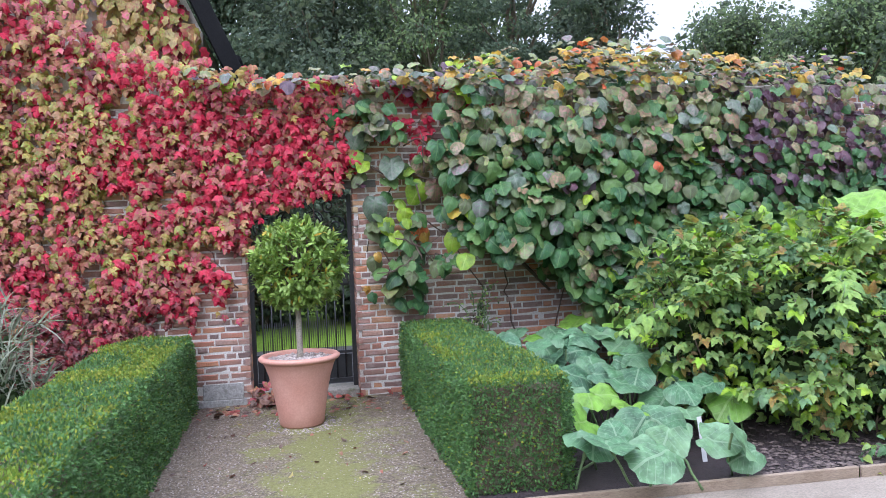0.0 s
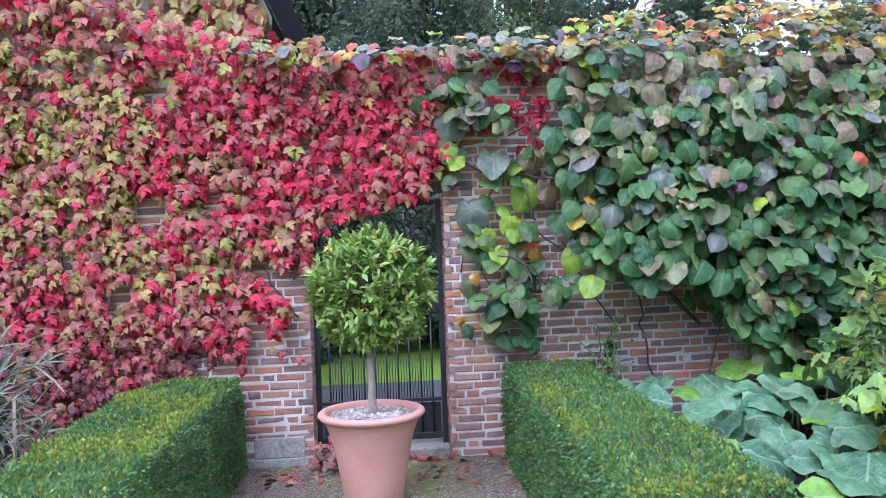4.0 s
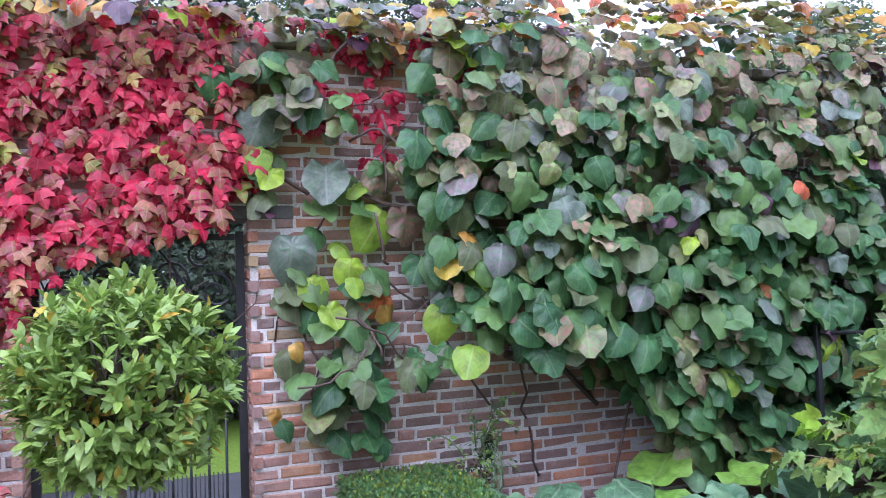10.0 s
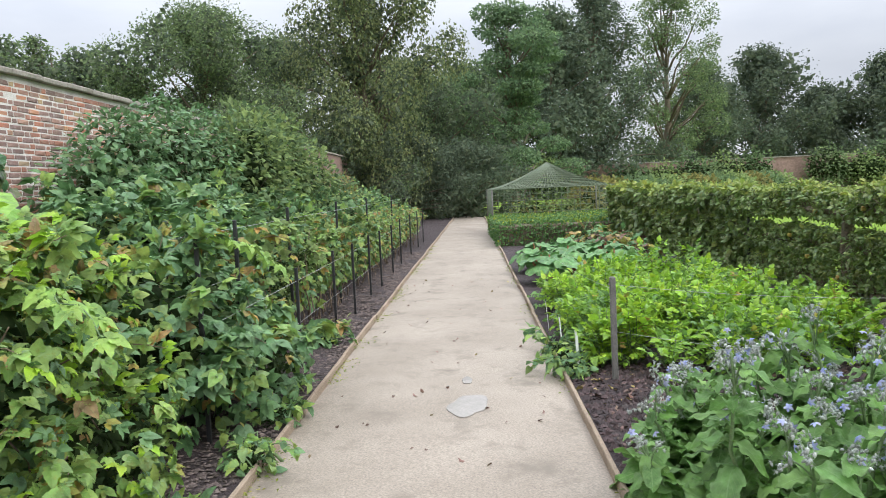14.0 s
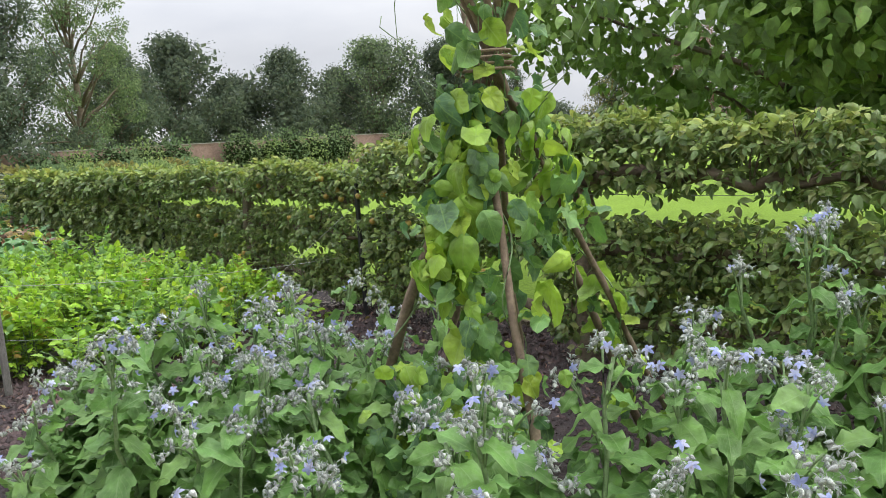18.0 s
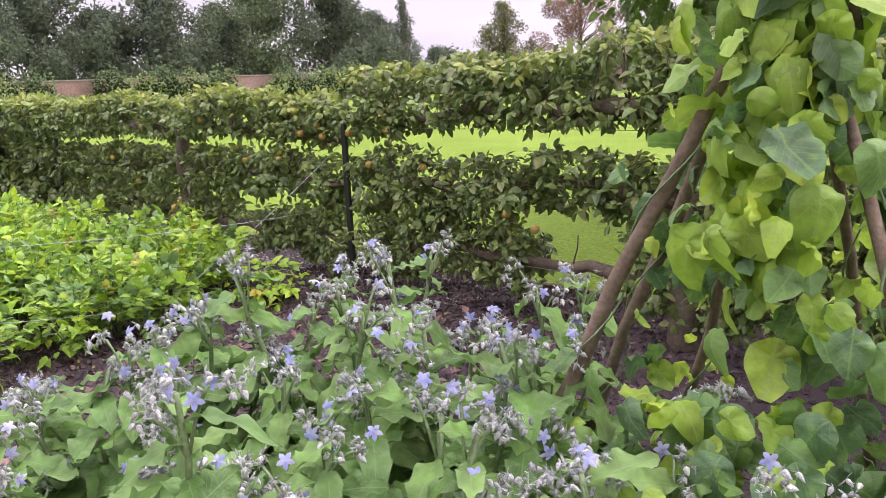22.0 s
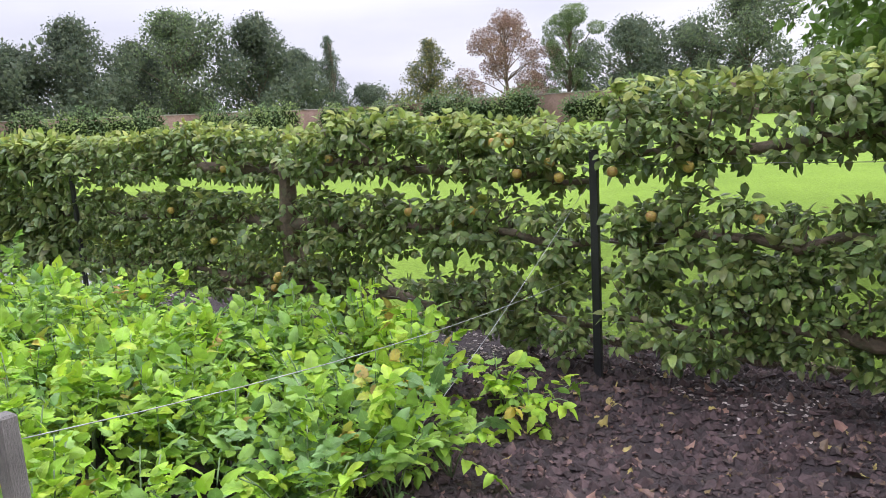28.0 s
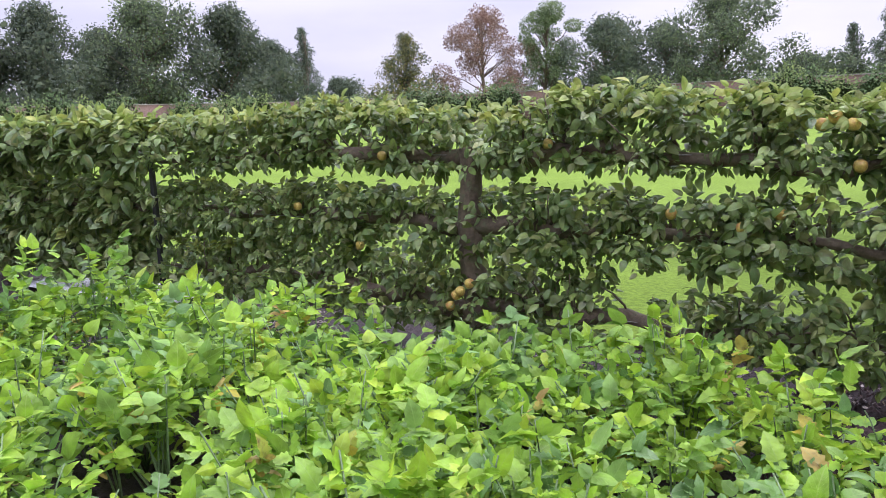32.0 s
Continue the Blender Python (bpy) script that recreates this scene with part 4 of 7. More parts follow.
# ---- the gate wall ----
WALL_Y, GATE_L, GATE_R, GATE_TOP = 8.0, -0.52, 0.575, 2.17
COURSE, BED = 0.068, 0.010


def wall_top(x):
    """The wall's top sweeps up beside the house."""
    s = min(max((-0.95 - x) / 1.9, 0.0), 1.0)
    return 3.12 + 0.95 * s * s * (3 - 2 * s)


wall_north = thing("wall_north", 0, WALL_Y, 0, "old weathered red-brown brick garden wall with lime mortar", "wall", kind="structure")
bm = bmesh.new()
outline = [(-14, -0.1), (-14, 4.07)] + [(-2.85 + 0.19 * i, wall_top(-2.85 + 0.19 * i)) for i in range(11)] + [(40, 3.12), (40, -0.1), (GATE_R + 0.008, -0.1), (GATE_R + 0.008, GATE_TOP + 0.07), (GATE_L - 0.008, GATE_TOP + 0.07), (GATE_L - 0.008, -0.1)]
front = [bm.verts.new((x, 0.0015, z)) for x, z in outline]
back = [bm.verts.new((x, 0.36, z)) for x, z in outline]
bm.faces.new(front), bm.faces.new(back[::-1])
for i in range(len(outline)):
    j = (i + 1) % len(outline)
    bm.faces.new((front[j], front[i], back[i], back[j]))
bmesh.ops.recalc_face_normals(bm, faces=bm.faces)
part("mortar", bm, MORTAR, wall_north, "pale lime mortar core")
lintel = part("lintel", box((GATE_R - GATE_L + 0.5, 0.30, 0.075), (0.027, 0.145, GATE_TOP + 0.035), 0.006), GREYWOOD, wall_north, "dark weathered timber lintel")

part("stone_block", box((0.40, 0.06, 0.165), (-0.80, 0.018, 0.155), 0.006), BLOCK, wall_north, "pale dressed stone block in the gate pier")
part("stone_block", box((0.50, 0.08, 0.07), (-0.82, 0.02, 0.035), 0.006), BLOCK, wall_north, "pale stone footing of the gate pier")
part("far_brickwork", box((24, 0.02, 3.05), (14.75 + 12, -0.002, 1.57)), BRICKFAR, wall_north, "red brickwork further along")
# coping slabs
x = -0.95
while x < 38:
    w = 0.62 + 0.05 * math.sin(x * 7)
    part("coping_slab", box((w - 0.008, 0.50, 0.07), (x + w / 2, 0.18, 3.155 + 0.004 * math.sin(x * 5)), 0.012), COPING, wall_north)
    x += w


# ---- the house behind the wall ----
HOUSE_Y = 11.0
house = thing("house", -6, HOUSE_Y, 0, "house gable covered with golden creeper, dark bargeboard and slate roof", "house")
bm = bmesh.new()
gable = [(-9, 0), (-9, 9.0), (2.85, 9.0), (4.85, 4.5), (4.85, 0)]
a, b = [bm.verts.new((x, 0, z)) for x, z in gable], [bm.verts.new((x, 9, z)) for x, z in gable]
bm.faces.new(a), bm.faces.new(b[::-1])
for i in range(5):
    bm.faces.new((a[(i + 1) % 5], a[i], b[i], b[(i + 1) % 5]))
bmesh.ops.recalc_face_normals(bm, faces=bm.faces)
part("gable_wall", bm, MORTAR, house, "plain brick gable under the creeper")
slope = math.atan2(4.5, 2.0)
part("roof", box((6.2, 9.6, 0.12), (2.95 + 0.16, 4.4, 7.25 + 0.12), 0.0, None), PAINT, house, "dark slate roof")
roof = house.children[-1]
roof.data.transform(Matrix.Translation((4.0, 4.4, 6.85)) @ Matrix.Rotation(slope, 4, "Y") @ Matrix.Translation((-3.11, -4.4, -7.37)))
part("bargeboard", box((6.3, 0.10, 0.22), (0, 0, 0), 0.01, Matrix.Rotation(slope, 4, "Y")), PAINT, house, "black painted bargeboard", m=Matrix.Translation((4.08, -0.40, 6.6)))
part("gutter", tubes("gutter", [([(5.3, -0.4, 4.05), (5.3, 9, 4.05)], 0.075)], PAINT, 8), None, house, "black gutter")


# ---- beyond the gate ----
drive = part("drive", grid_sheet("drive", -30, 30, 8.5, 11.6, 0.9, lambda x, y: np.full_like(x, 0.0), ASPHALT), None)
tagged(drive, "dark tarmac drive crossing the lawn beyond the gate", "road", kind="structure")


for i, (gx, gy, gh) in enumerate(((-2.6, 15.2, 4.2), (-0.7, 14.8, 3.8), (1.1, 15.0, 4.4), (2.9, 15.4, 4.0))):
    tree("park_shrub", "dark evergreen shrubbery on the far side of the drive", gx, gy, gh, 1.9, F_DARK, 290 + i, "round", 5200, 0.13, 0.02, "shrub")


# ---- climbers on the gate wall ----
def picks(pos, names, weights, r):
    """An index for each leaf, out of weights that may differ from place to place."""
    w = np.stack([np.broadcast_to(k, (len(pos),)) for k in weights], 1)
    c = np.cumsum(w / w.sum(1, keepdims=True), 1)
    return (r.uniform(0, 1, len(pos))[:, None] > c).sum(1).clip(0, len(names) - 1)


def wall_climber_field(poly, per_m2, r):
    xs, zs = [p[0] for p in poly], [p[1] for p in poly]
    n = int((max(xs) - min(xs)) * (max(zs) - min(zs)) * per_m2)
    x, z = r.uniform(min(xs), max(xs), n), r.uniform(min(zs), max(zs), n)
    keep = inside(x + r.normal(0, 0.05, n), z + r.normal(0, 0.05, n), poly)
    return x[keep], z[keep]


def smooth_step(v, a, b):
    t = np.clip((v - a) / (b - a), 0, 1)
    return t * t * (3 - 2 * t)


def near(x, z, cx, cz, rx, rz):
    return np.exp(-((x - cx) / rx) ** 2 - ((z - cz) / rz) ** 2)


CREEPER_EDGE = [(-6.0, 0.05), (-2.5, 0.1), (-2.2, 0.55), (-1.7, 0.78), (-1.3, 0.98), (-0.98, 0.82), (-0.72, 0.98), (-0.56, 0.98), (-0.55, 1.35), (-0.47, 1.62), (-0.42, 1.95),
                (-0.12, 1.98), (0.12, 2.08), (0.42, 2.18), (0.60, 2.42), (0.66, 3.32), (-0.6, 3.36), (-0.98, 3.42), (-1.5, 3.55), (-2.0, 3.8), (-2.6, 4.2), (-6.0, 4.4)]
r = np.random.default_rng(11)
creeper = thing("wall_creeper", -1.5, WALL_Y, 0, "creeper in crimson, rose and yellow-green autumn leaf covering the brick wall", "climber")
x, z = wall_climber_field(CREEPER_EDGE, 620, r)
extra_x, extra_z = wall_climber_field([(0.5, 2.95), (0.95, 2.45), (1.3, 2.45), (1.4, 2.8), (2.05, 2.95), (2.1, 3.2), (0.6, 3.3)], 300, r)
patch = noise2(np.stack([extra_x, extra_z], 1), 2.6, 3.0) > -0.02
x, z = np.concatenate([x, extra_x[patch]]), np.concatenate([z, extra_z[patch]])
p2 = np.stack([x, z], 1)
n1, n2 = noise2(p2, 1.3, 5.0), noise2(p2, 3.1, 9.0)
bare = (n2 < -0.42) & (z > 1.2) & (x > -2.4) | (x > -1.02) & (z < 1.7) & (n2 < 0.0 + 0.2 * (z < 1.3))
x, z, n1, n2 = x[~bare], z[~bare], n1[~bare], n2[~bare]
pos = np.stack([x, WALL_Y - 0.03 - r.uniform(0, 0.13, len(x)) - 0.05 * np.clip(n1 + 0.4, 0, 1), z], 1)
over_top = z > 3.15
pos[over_top, 1] += 0.12 * r.uniform(-0.6, 1.0, over_top.sum())
tip = np.stack([r.normal(0, 0.6, len(x)), r.normal(-0.35, 0.3, len(x)), np.full(len(x), -0.9)], 1)
up = np.stack([r.normal(0, 0.45, len(x)), np.full(len(x), -1.0), r.normal(0.4, 0.4, len(x))], 1)
up[over_top, 2] += 0.8
size = r.uniform(0.065, 0.118, len(x)) * (1 - 0.15 * (z < 1.0))
middle = near(x, z, 0.0, 2.55, 0.85, 0.62) + near(x, z, -1.35, 3.15, 0.35, 0.5) + 0.9 * near(x, z, -1.65, 2.3, 0.22, 0.9) + near(x, z, -0.75, 1.15, 0.42, 0.28) + 1.2 * (x > 0.62)
turning = 0.55 * near(x, z, -2.05, 2.45, 0.55, 0.55) + 0.35 * near(x, z, -3.0, 2.3, 0.8, 0.9) + 0.6 * near(x, z, -2.1, 1.8, 0.8, 0.35) + near(x, z, -1.2, 1.62, 0.6, 0.22) + near(x, z, -2.6, 3.0, 0.9, 0.5) + 0.5 * near(x, z, -0.9, 3.35, 1.2, 0.08)
low = smooth_step(-z, -1.25, -0.75) * smooth_step(-x, 0.9, 1.4)
w = [0.22 + 2.1 * np.clip(middle + 0.7 * n2 - 0.05, 0, 2) ** 1.3, 0.95 - 0.3 * np.clip(turning, 0, 1), 0.06 + 1.25 * np.clip(turning + 0.45 * n1, 0, 2), 0.02 + 0.15 * np.clip(turning, 0, 1) + 0.4 * (z > 3.25) * (x > -1.6), 0.08 + 3.2 * low]
kinds = picks(pos, list(IVY), w, r)
mats = [IVY[k] for k in ("red", "pink", "mixed", "gold", "dark")]
close = np.where((x > -1.5) & (z > 0.8) & (z < 2.6))[0]
chosen = np.zeros(len(x), bool)
chosen[r.choice(close, min(290, len(close)), replace=False)] = True
foliage_ob = part("foliage", leaf_field("foliage", MAPLES, pos[~chosen] - [-1.5, WALL_Y, 0], tip[~chosen], up[~chosen], size[~chosen], mats, kinds[~chosen]), None, creeper)
tagged(foliage_ob, kind="stuff")
leaf_parts("leaf", MAPLES, pos[chosen] - [0, 0.03, 0], tip[chosen], up[chosen], size[chosen], mats, kinds[chosen], creeper)
runs = []
for i in range(34):
    a = (r.uniform(-4, 0.4), r.uniform(0.9, 2.6))
    b = (a[0] + r.normal(0, 0.5), a[1] + r.uniform(0.4, 1.1))
    runs.append((bent((a[0] + 1.5, -0.02, a[1]), (b[0] + 1.5, -0.02, min(b[1], 3.2)), 0, 7, 0.03, r) * [1, 0, 1] + [0, -0.016, 0], np.linspace(0.006, 0.003, 7)))
tagged(part("stem_growth", tubes("stem_growth", runs, WOODY, 4), None, creeper, "thin clinging brown stems"), kind="stuff")

r = np.random.default_rng(12)
n = 4200
x, z = r.uniform(-5.0, -1.0, n), r.uniform(3.4, 7.0, n)
keep = z < 4.25 + (-1.1 - x) * 2.25
x, z = x[keep], z[keep]
pos = np.stack([x, HOUSE_Y - 0.04 - r.uniform(0, 0.22, len(x)), z], 1)
tip = np.stack([r.normal(0, 0.4, len(x)), r.normal(-0.4, 0.25, len(x)), np.full(len(x), -1.0)], 1)
up = np.stack([r.normal(0, 0.3, len(x)), np.full(len(x), -1.0), r.normal(0.3, 0.3, len(x))], 1)
house_creeper = part("house_creeper", leaf_field("house_creeper", TUFT, pos, tip, up, r.uniform(0.13, 0.2, len(x)), mats, picks(pos, "abcde", [0.02 + 0.5 * (x > -1.9), 0.25, 0.7, 0.8, 0.05], r)), None)
tagged(house_creeper, "golden and olive autumn creeper clothing the house gable", "climber", kind="stuff")

# the large-leaved vine
VINE_EDGE = [(0.50, 3.15), (0.62, 2.75), (1.0, 2.55), (1.35, 2.35), (1.15, 2.0), (0.95, 1.6), (1.1, 1.35), (1.45, 1.3), (1.75, 1.6), (2.1, 1.5), (2.5, 1.42), (2.72, 1.05), (3.0, 0.75), (3.5, 0.68),
             (4.5, 0.6), (7.6, 0.7), (8.1, 1.4), (8.0, 2.0), (7.45, 2.55), (6.9, 2.85), (6.2, 3.2), (5.4, 3.35), (3.9, 3.52), (3.1, 3.6), (2.2, 3.5), (1.5, 3.35), (0.9, 3.35)]
r = np.random.default_rng(13)
vine = thing("ornamental_vine", 3.0, WALL_Y, 0, "vine with large rounded green, purple and yellow leaves over the wall", "climber")


def swell(x, z):
    return 0.08 + 0.55 * smooth_step(x, 0.7, 2.4) * (0.55 + 0.45 * np.sin(np.clip((z - 0.6) / 2.7, 0, 1) * np.pi)) * (1 - 0.5 * smooth_step(x, 6.5, 8.0))


x, z = wall_climber_field(VINE_EDGE, 300, r)
n1, n2 = noise2(np.stack([x, z], 1), 1.2, 21.0), noise2(np.stack([x, z], 1), 2.6, 27.0)
sparse = (x < 1.5) & (n2 < 0.14) | (n2 < -0.5)
x, z, n1, n2 = x[~sparse], z[~sparse], n1[~sparse], n2[~sparse]
deep = r.uniform(0, 1, len(x)) < 0.36
y = WALL_Y - swell(x, z) * np.where(deep, r.uniform(0.2, 0.6, len(x)), 1) - r.uniform(0, 0.26, len(x)) - 0.12 * np.clip(n1, -0.3, 0.6)
strand_x = np.concatenate([r.normal(0.66, 0.06, 10), r.normal(1.12, 0.16, 26), r.uniform(0.9, 1.3, 12), r.normal(0.82, 0.05, 5)])
strand_z = np.concatenate([np.linspace(2.2, 3.15, 10), np.linspace(0.92, 1.7, 26), r.uniform(1.7, 2.5, 12), np.linspace(1.75, 1.95, 5)])
crest_x = np.concatenate([r.uniform(-0.95, 2.0, 170), r.uniform(1.6, 6.4, 420)])
crest_z = np.concatenate([3.20 + 0.17 * r.uniform(0, 1, 170) ** 1.6, 3.4 + 0.12 * np.sin(crest_x[170:] * 2.3) + r.uniform(-0.2, 0.18, 420)]) - 0.055 * np.clip(crest_x - 4.0, 0, 3)
x, z = np.concatenate([x, strand_x, crest_x]), np.concatenate([z, strand_z, crest_z])
y = np.concatenate([y, WALL_Y - 0.06 - r.uniform(0, 0.1, len(strand_x)), WALL_Y + r.uniform(-0.35, 0.3, len(crest_x))])
n1, n2 = noise2(np.stack([x, z], 1), 1.2, 21.0), noise2(np.stack([x, z], 1), 2.6, 27.0)
crest = smooth_step(z, 3.02, 3.35)
far_end = smooth_step(x, 4.0, 5.6)
pos = np.stack([x, y, z], 1)
tip = np.stack([r.normal(0, 0.55, len(x)), r.normal(-0.62, 0.25, len(x)) - 0.3 * crest, r.normal(-0.62, 0.22, len(x)) + 0.55 * crest], 1)
up = np.stack([r.normal(0, 0.35, len(x)), -0.72 + 0.3 * crest, 0.9 + 0.6 * crest + r.normal(0, 0.3, len(x))], 1)
size = r.uniform(0.095, 0.20, len(x)) * (1 - 0.30 * crest) * (1 - 0.14 * far_end) * (1 - 0.12 * smooth_step(x, 1.4, 2.4) * (z > 2.2))
left_crest = crest * (x < 1.7)
w = [np.clip(2.6 - 1.6 * crest - 1.0 * left_crest - 1.0 * smooth_step(z, 2.4, 2.9) - 1.2 * far_end * smooth_step(z, 1.8, 2.6) + 0.8 * (z < 2.2), 0.25, 4), 0.22 + 0.9 * smooth_step(z, 2.2, 2.8) * (0.5 + n2), 0.05 + 0.5 * near(x, z, 1.1, 2.0, 0.3, 0.35) + 0.7 * crest * (x < 3),
     0.005 + 1.7 * crest + 0.7 * near(x, z, 1.15, 1.9, 0.3, 0.2), 0.005 + 0.3 * crest, 0.12 + 0.6 * crest + 0.9 * smooth_step(z, 2.2, 2.85) + 0.3 * near(x, z, 3.0, 1.2, 0.8, 0.5), 0.03 + 0.8 * left_crest + 2.6 * far_end * smooth_step(z, 1.9, 2.5) * (1 - 0.6 * crest), 0.2 + 1.3 * smooth_step(z, 2.2, 2.8) + 0.9 * crest]
kinds = picks(pos, ["green", "grey", "lime", "yellow", "orange", "rust", "purple", "olive"], w, r)
mats = [VINE[k] for k in ("green", "grey", "lime", "yellow", "orange", "rust", "purple", "olive")]
close = np.where((x > 0.4) & (x < 3.3) & (z > 0.8))[0]
chosen = np.zeros(len(x), bool)
chosen[r.choice(close, min(295, len(close)), replace=False)] = True
rest = ~chosen
tagged(part("foliage", leaf_field("foliage", VINES, pos[rest] - [3.0, WALL_Y, 0], tip[rest], up[rest], size[rest], mats, kinds[rest]), None, vine), kind="stuff")
leaf_parts("leaf", VINES, pos[chosen], tip[chosen], up[chosen], size[chosen], mats, kinds[chosen], vine)
FEATURED = [(0.65, 2.46, 0.16, 2), (0.70, 2.36, 0.15, 2), (0.40, 2.88, 0.19, 0), (1.28, 2.10, 0.24, 2), (1.42, 2.12, 0.22, 5), (1.10, 1.86, 0.17, 2), (0.88, 1.76, 0.18, 2), (0.97, 1.62, 0.15, 2), (0.68, 1.12, 0.08, 3),
            (0.79, 1.45, 0.10, 3), (1.25, 1.70, 0.18, 4), (0.80, 1.95, 0.26, 1), (0.68, 2.66, 0.26, 1), (0.98, 2.34, 0.25, 1), (1.28, 2.38, 0.2, 5), (0.55, 3.02, 0.22, 1)]
f = np.array(FEATURED)
fn = len(f)
leaf_parts("leaf", VINES, np.stack([f[:, 0], np.full(fn, WALL_Y - 0.17), f[:, 1] + f[:, 2] * 0.4], 1), np.stack([r.normal(0, 0.35, fn), np.full(fn, -0.3), np.full(fn, -1.0)], 1), np.stack([r.normal(0, 0.25, fn), np.full(fn, -1.0), np.full(fn, 0.5)], 1), f[:, 2], mats, f[:, 3], vine)
# inner dead leaves and stalks near the wall
runs = [(bent((-0.95, -0.05, 1.35), (-0.35, -0.07, 1.0), -0.12, 8, 0.03, r), np.linspace(0.03, 0.015, 8)), (bent((-0.6, -0.1, 1.75), (-1.1, -0.05, 1.45), 0.05, 6, 0.02, r), 0.022),
        (bent((-0.45, -0.1, 1.5), (0.1, -0.14, 0.95), 0.02, 7, 0.03, r), np.linspace(0.035, 0.05, 7)), (bent((0.1, -0.14, 0.95), (0.45, -0.2, 0.0), 0, 6, 0.03, r), 0.045),
        (bent((-0.85, -0.03, 1.3), (-0.75, -0.03, 0.6), 0, 8, 0.02, r), 0.008), (bent((-2.45, -0.05, 2.5), (-1.2, -0.12, 2.2), 0.1, 9, 0.04, r), 0.012),
        (bent((-2.3, -0.05, 1.5), (-2.0, -0.04, 2.3), 0, 8, 0.04, r), 0.008), (bent((-2.05, -0.05, 1.1), (-2.2, -0.04, 1.9), 0, 8, 0.03, r), 0.007)]
for i in range(120):
    a = np.array((r.uniform(-2.0, 4.5), -r.uniform(0.1, 0.35), r.uniform(1.2, 3.2)))
    b = a + (r.normal(0, 0.35), r.normal(-0.08, 0.06), r.normal(0.0, 0.3))
    runs.append((bent(a, b, r.normal(0, 0.04), 6, 0.01, r), r.uniform(0.003, 0.009)))
tagged(part("stem_growth", tubes("stem_growth", runs, WOODY, 5), None, vine, "twisting brown vine stems"), kind="stuff")


# ---- gate ----
gate = thing("gate", 0, 8.13, 0.06, "black wrought-iron garden gate with plain bars below and scrollwork above", "gate")


def spiral(cx, cz, r0, r1, turns, start, flip=1, steps=22):
    t = np.linspace(0, 1, steps)
    a = start + flip * turns * 2 * np.pi * t
    q = r0 + (r1 - r0) * t
    return np.stack([cx + q * np.cos(a), np.zeros(steps), cz + q * np.sin(a)], 1)


GW, GL, GH = (GATE_R - GATE_L) / 2 - 0.035, (GATE_R + GATE_L) / 2, 2.05
for name, size, at in (("stile", (0.045, 0.035, GH), (GL - GW, 0, GH / 2)), ("stile", (0.045, 0.035, GH), (GL + GW, 0, GH / 2)), ("top_rail", (2 * GW - 0.05, 0.03, 0.035), (GL, 0, GH - 0.03)),
                       ("middle_rail", (2 * GW - 0.05, 0.03, 0.04), (GL, 0, 1.12)), ("middle_rail", (2 * GW - 0.05, 0.03, 0.03), (GL, 0, 1.24)), ("bottom_rail", (2 * GW - 0.05, 0.03, 0.05), (GL, 0, 0.1)),
                       ("kick_plate", (2 * GW - 0.06, 0.008, 0.26), (GL, 0.012, 0.24)), ("lower_rail", (2 * GW - 0.05, 0.03, 0.03), (GL, 0, 0.40))):
    part(name, box(size, at, 0.003), IRON, gate)
for i in range(10):
    q = GL - GW + (i + 1) * 2 * GW / 11
    part("bar", tubes("bar", [([(q, 0, 0.12), (q, 0, 1.12)], 0.0085)], IRON, 6), None, gate)
    if i < 9:
        for k in range(3):
            f = q + (k + 1) * 2 * GW / 44
            part("dog_bar", tubes("dog_bar", [([(f, 0, 0.4), (f, 0, 0.74)], 0.0032)], IRON, 4), None, gate)
for s in (-1, 1):
    for cx, cz, r0, turns, st, fl in ((0.2, 1.45, 0.15, 1.7, 0.3, s), (0.38, 1.72, 0.11, 1.6, 2.2, -s), (0.14, 1.80, 0.12, 1.8, 4.0, s), (0.40, 1.40, 0.08, 1.5, 1.0, s), (0.30, 1.93, 0.07, 1.4, 5.0, -s), (0.07, 1.58, 0.07, 1.4, 1.4, -s)):
        part("scroll", tubes("scroll", [(spiral(GL + s * cx, cz, r0, 0.015, turns, st if s > 0 else math.pi - st, fl), 0.0095)], IRON, 5), None, gate)
    part("scroll_stem", tubes("scroll_stem", [(bent((GL + s * 0.45, 0, 1.26), (GL + s * 0.05, 0, 2.0), -0.08, 9), 0.009)], IRON, 5), None, gate)
part("lock_box", box((0.10, 0.05, 0.14), (GL + GW - 0.09, -0.01, 1.18), 0.006), IRON, gate)
part("threshold", box((1.08, 0.34, 0.10), (GL, 0.0, -0.015), 0.01), COPING, gate, "worn stone threshold")


# ---- potted bay ----
POT = (-0.03, 6.98)
pot = thing("plant_pot", *POT, 0.012, "large tapered terracotta pot with a thick rolled rim", "plant pot")
part("pot_body", lathe([(0, 0), (0.185, 0), (0.196, 0.015), (0.215, 0.14), (0.245, 0.32), (0.275, 0.45), (0.308, 0.545), (0.325, 0.575), (0.325, 0.59), (0.29, 0.588), (0.0, 0.58)], 56), TERRACOTTA, pot, smooth=True)
part("rim", lathe([(0.318, 0.572), (0.346, 0.583), (0.360, 0.600), (0.358, 0.616), (0.344, 0.626), (0.318, 0.628), (0.302, 0.615), (0.296, 0.59), (0.296, 0.57)], 56), TERRACOTTA, pot, "rolled rim bleached by lime", smooth=True)
r = np.random.default_rng(15)
n = 420
a, q = r.uniform(0, 6.3, n), np.sqrt(r.uniform(0, 1, n)) * 0.275
tagged(part("pot_gravel", stones("pot_gravel", np.stack([q * np.cos(a), q * np.sin(a), np.full(n, 0.592)], 1), r.uniform(0.012, 0.03, n), [PEBBLE], 0.55, r), None, pot, "pale stone chips covering the compost"), kind="stuff")
a = r.uniform(0, 6.3, 500)
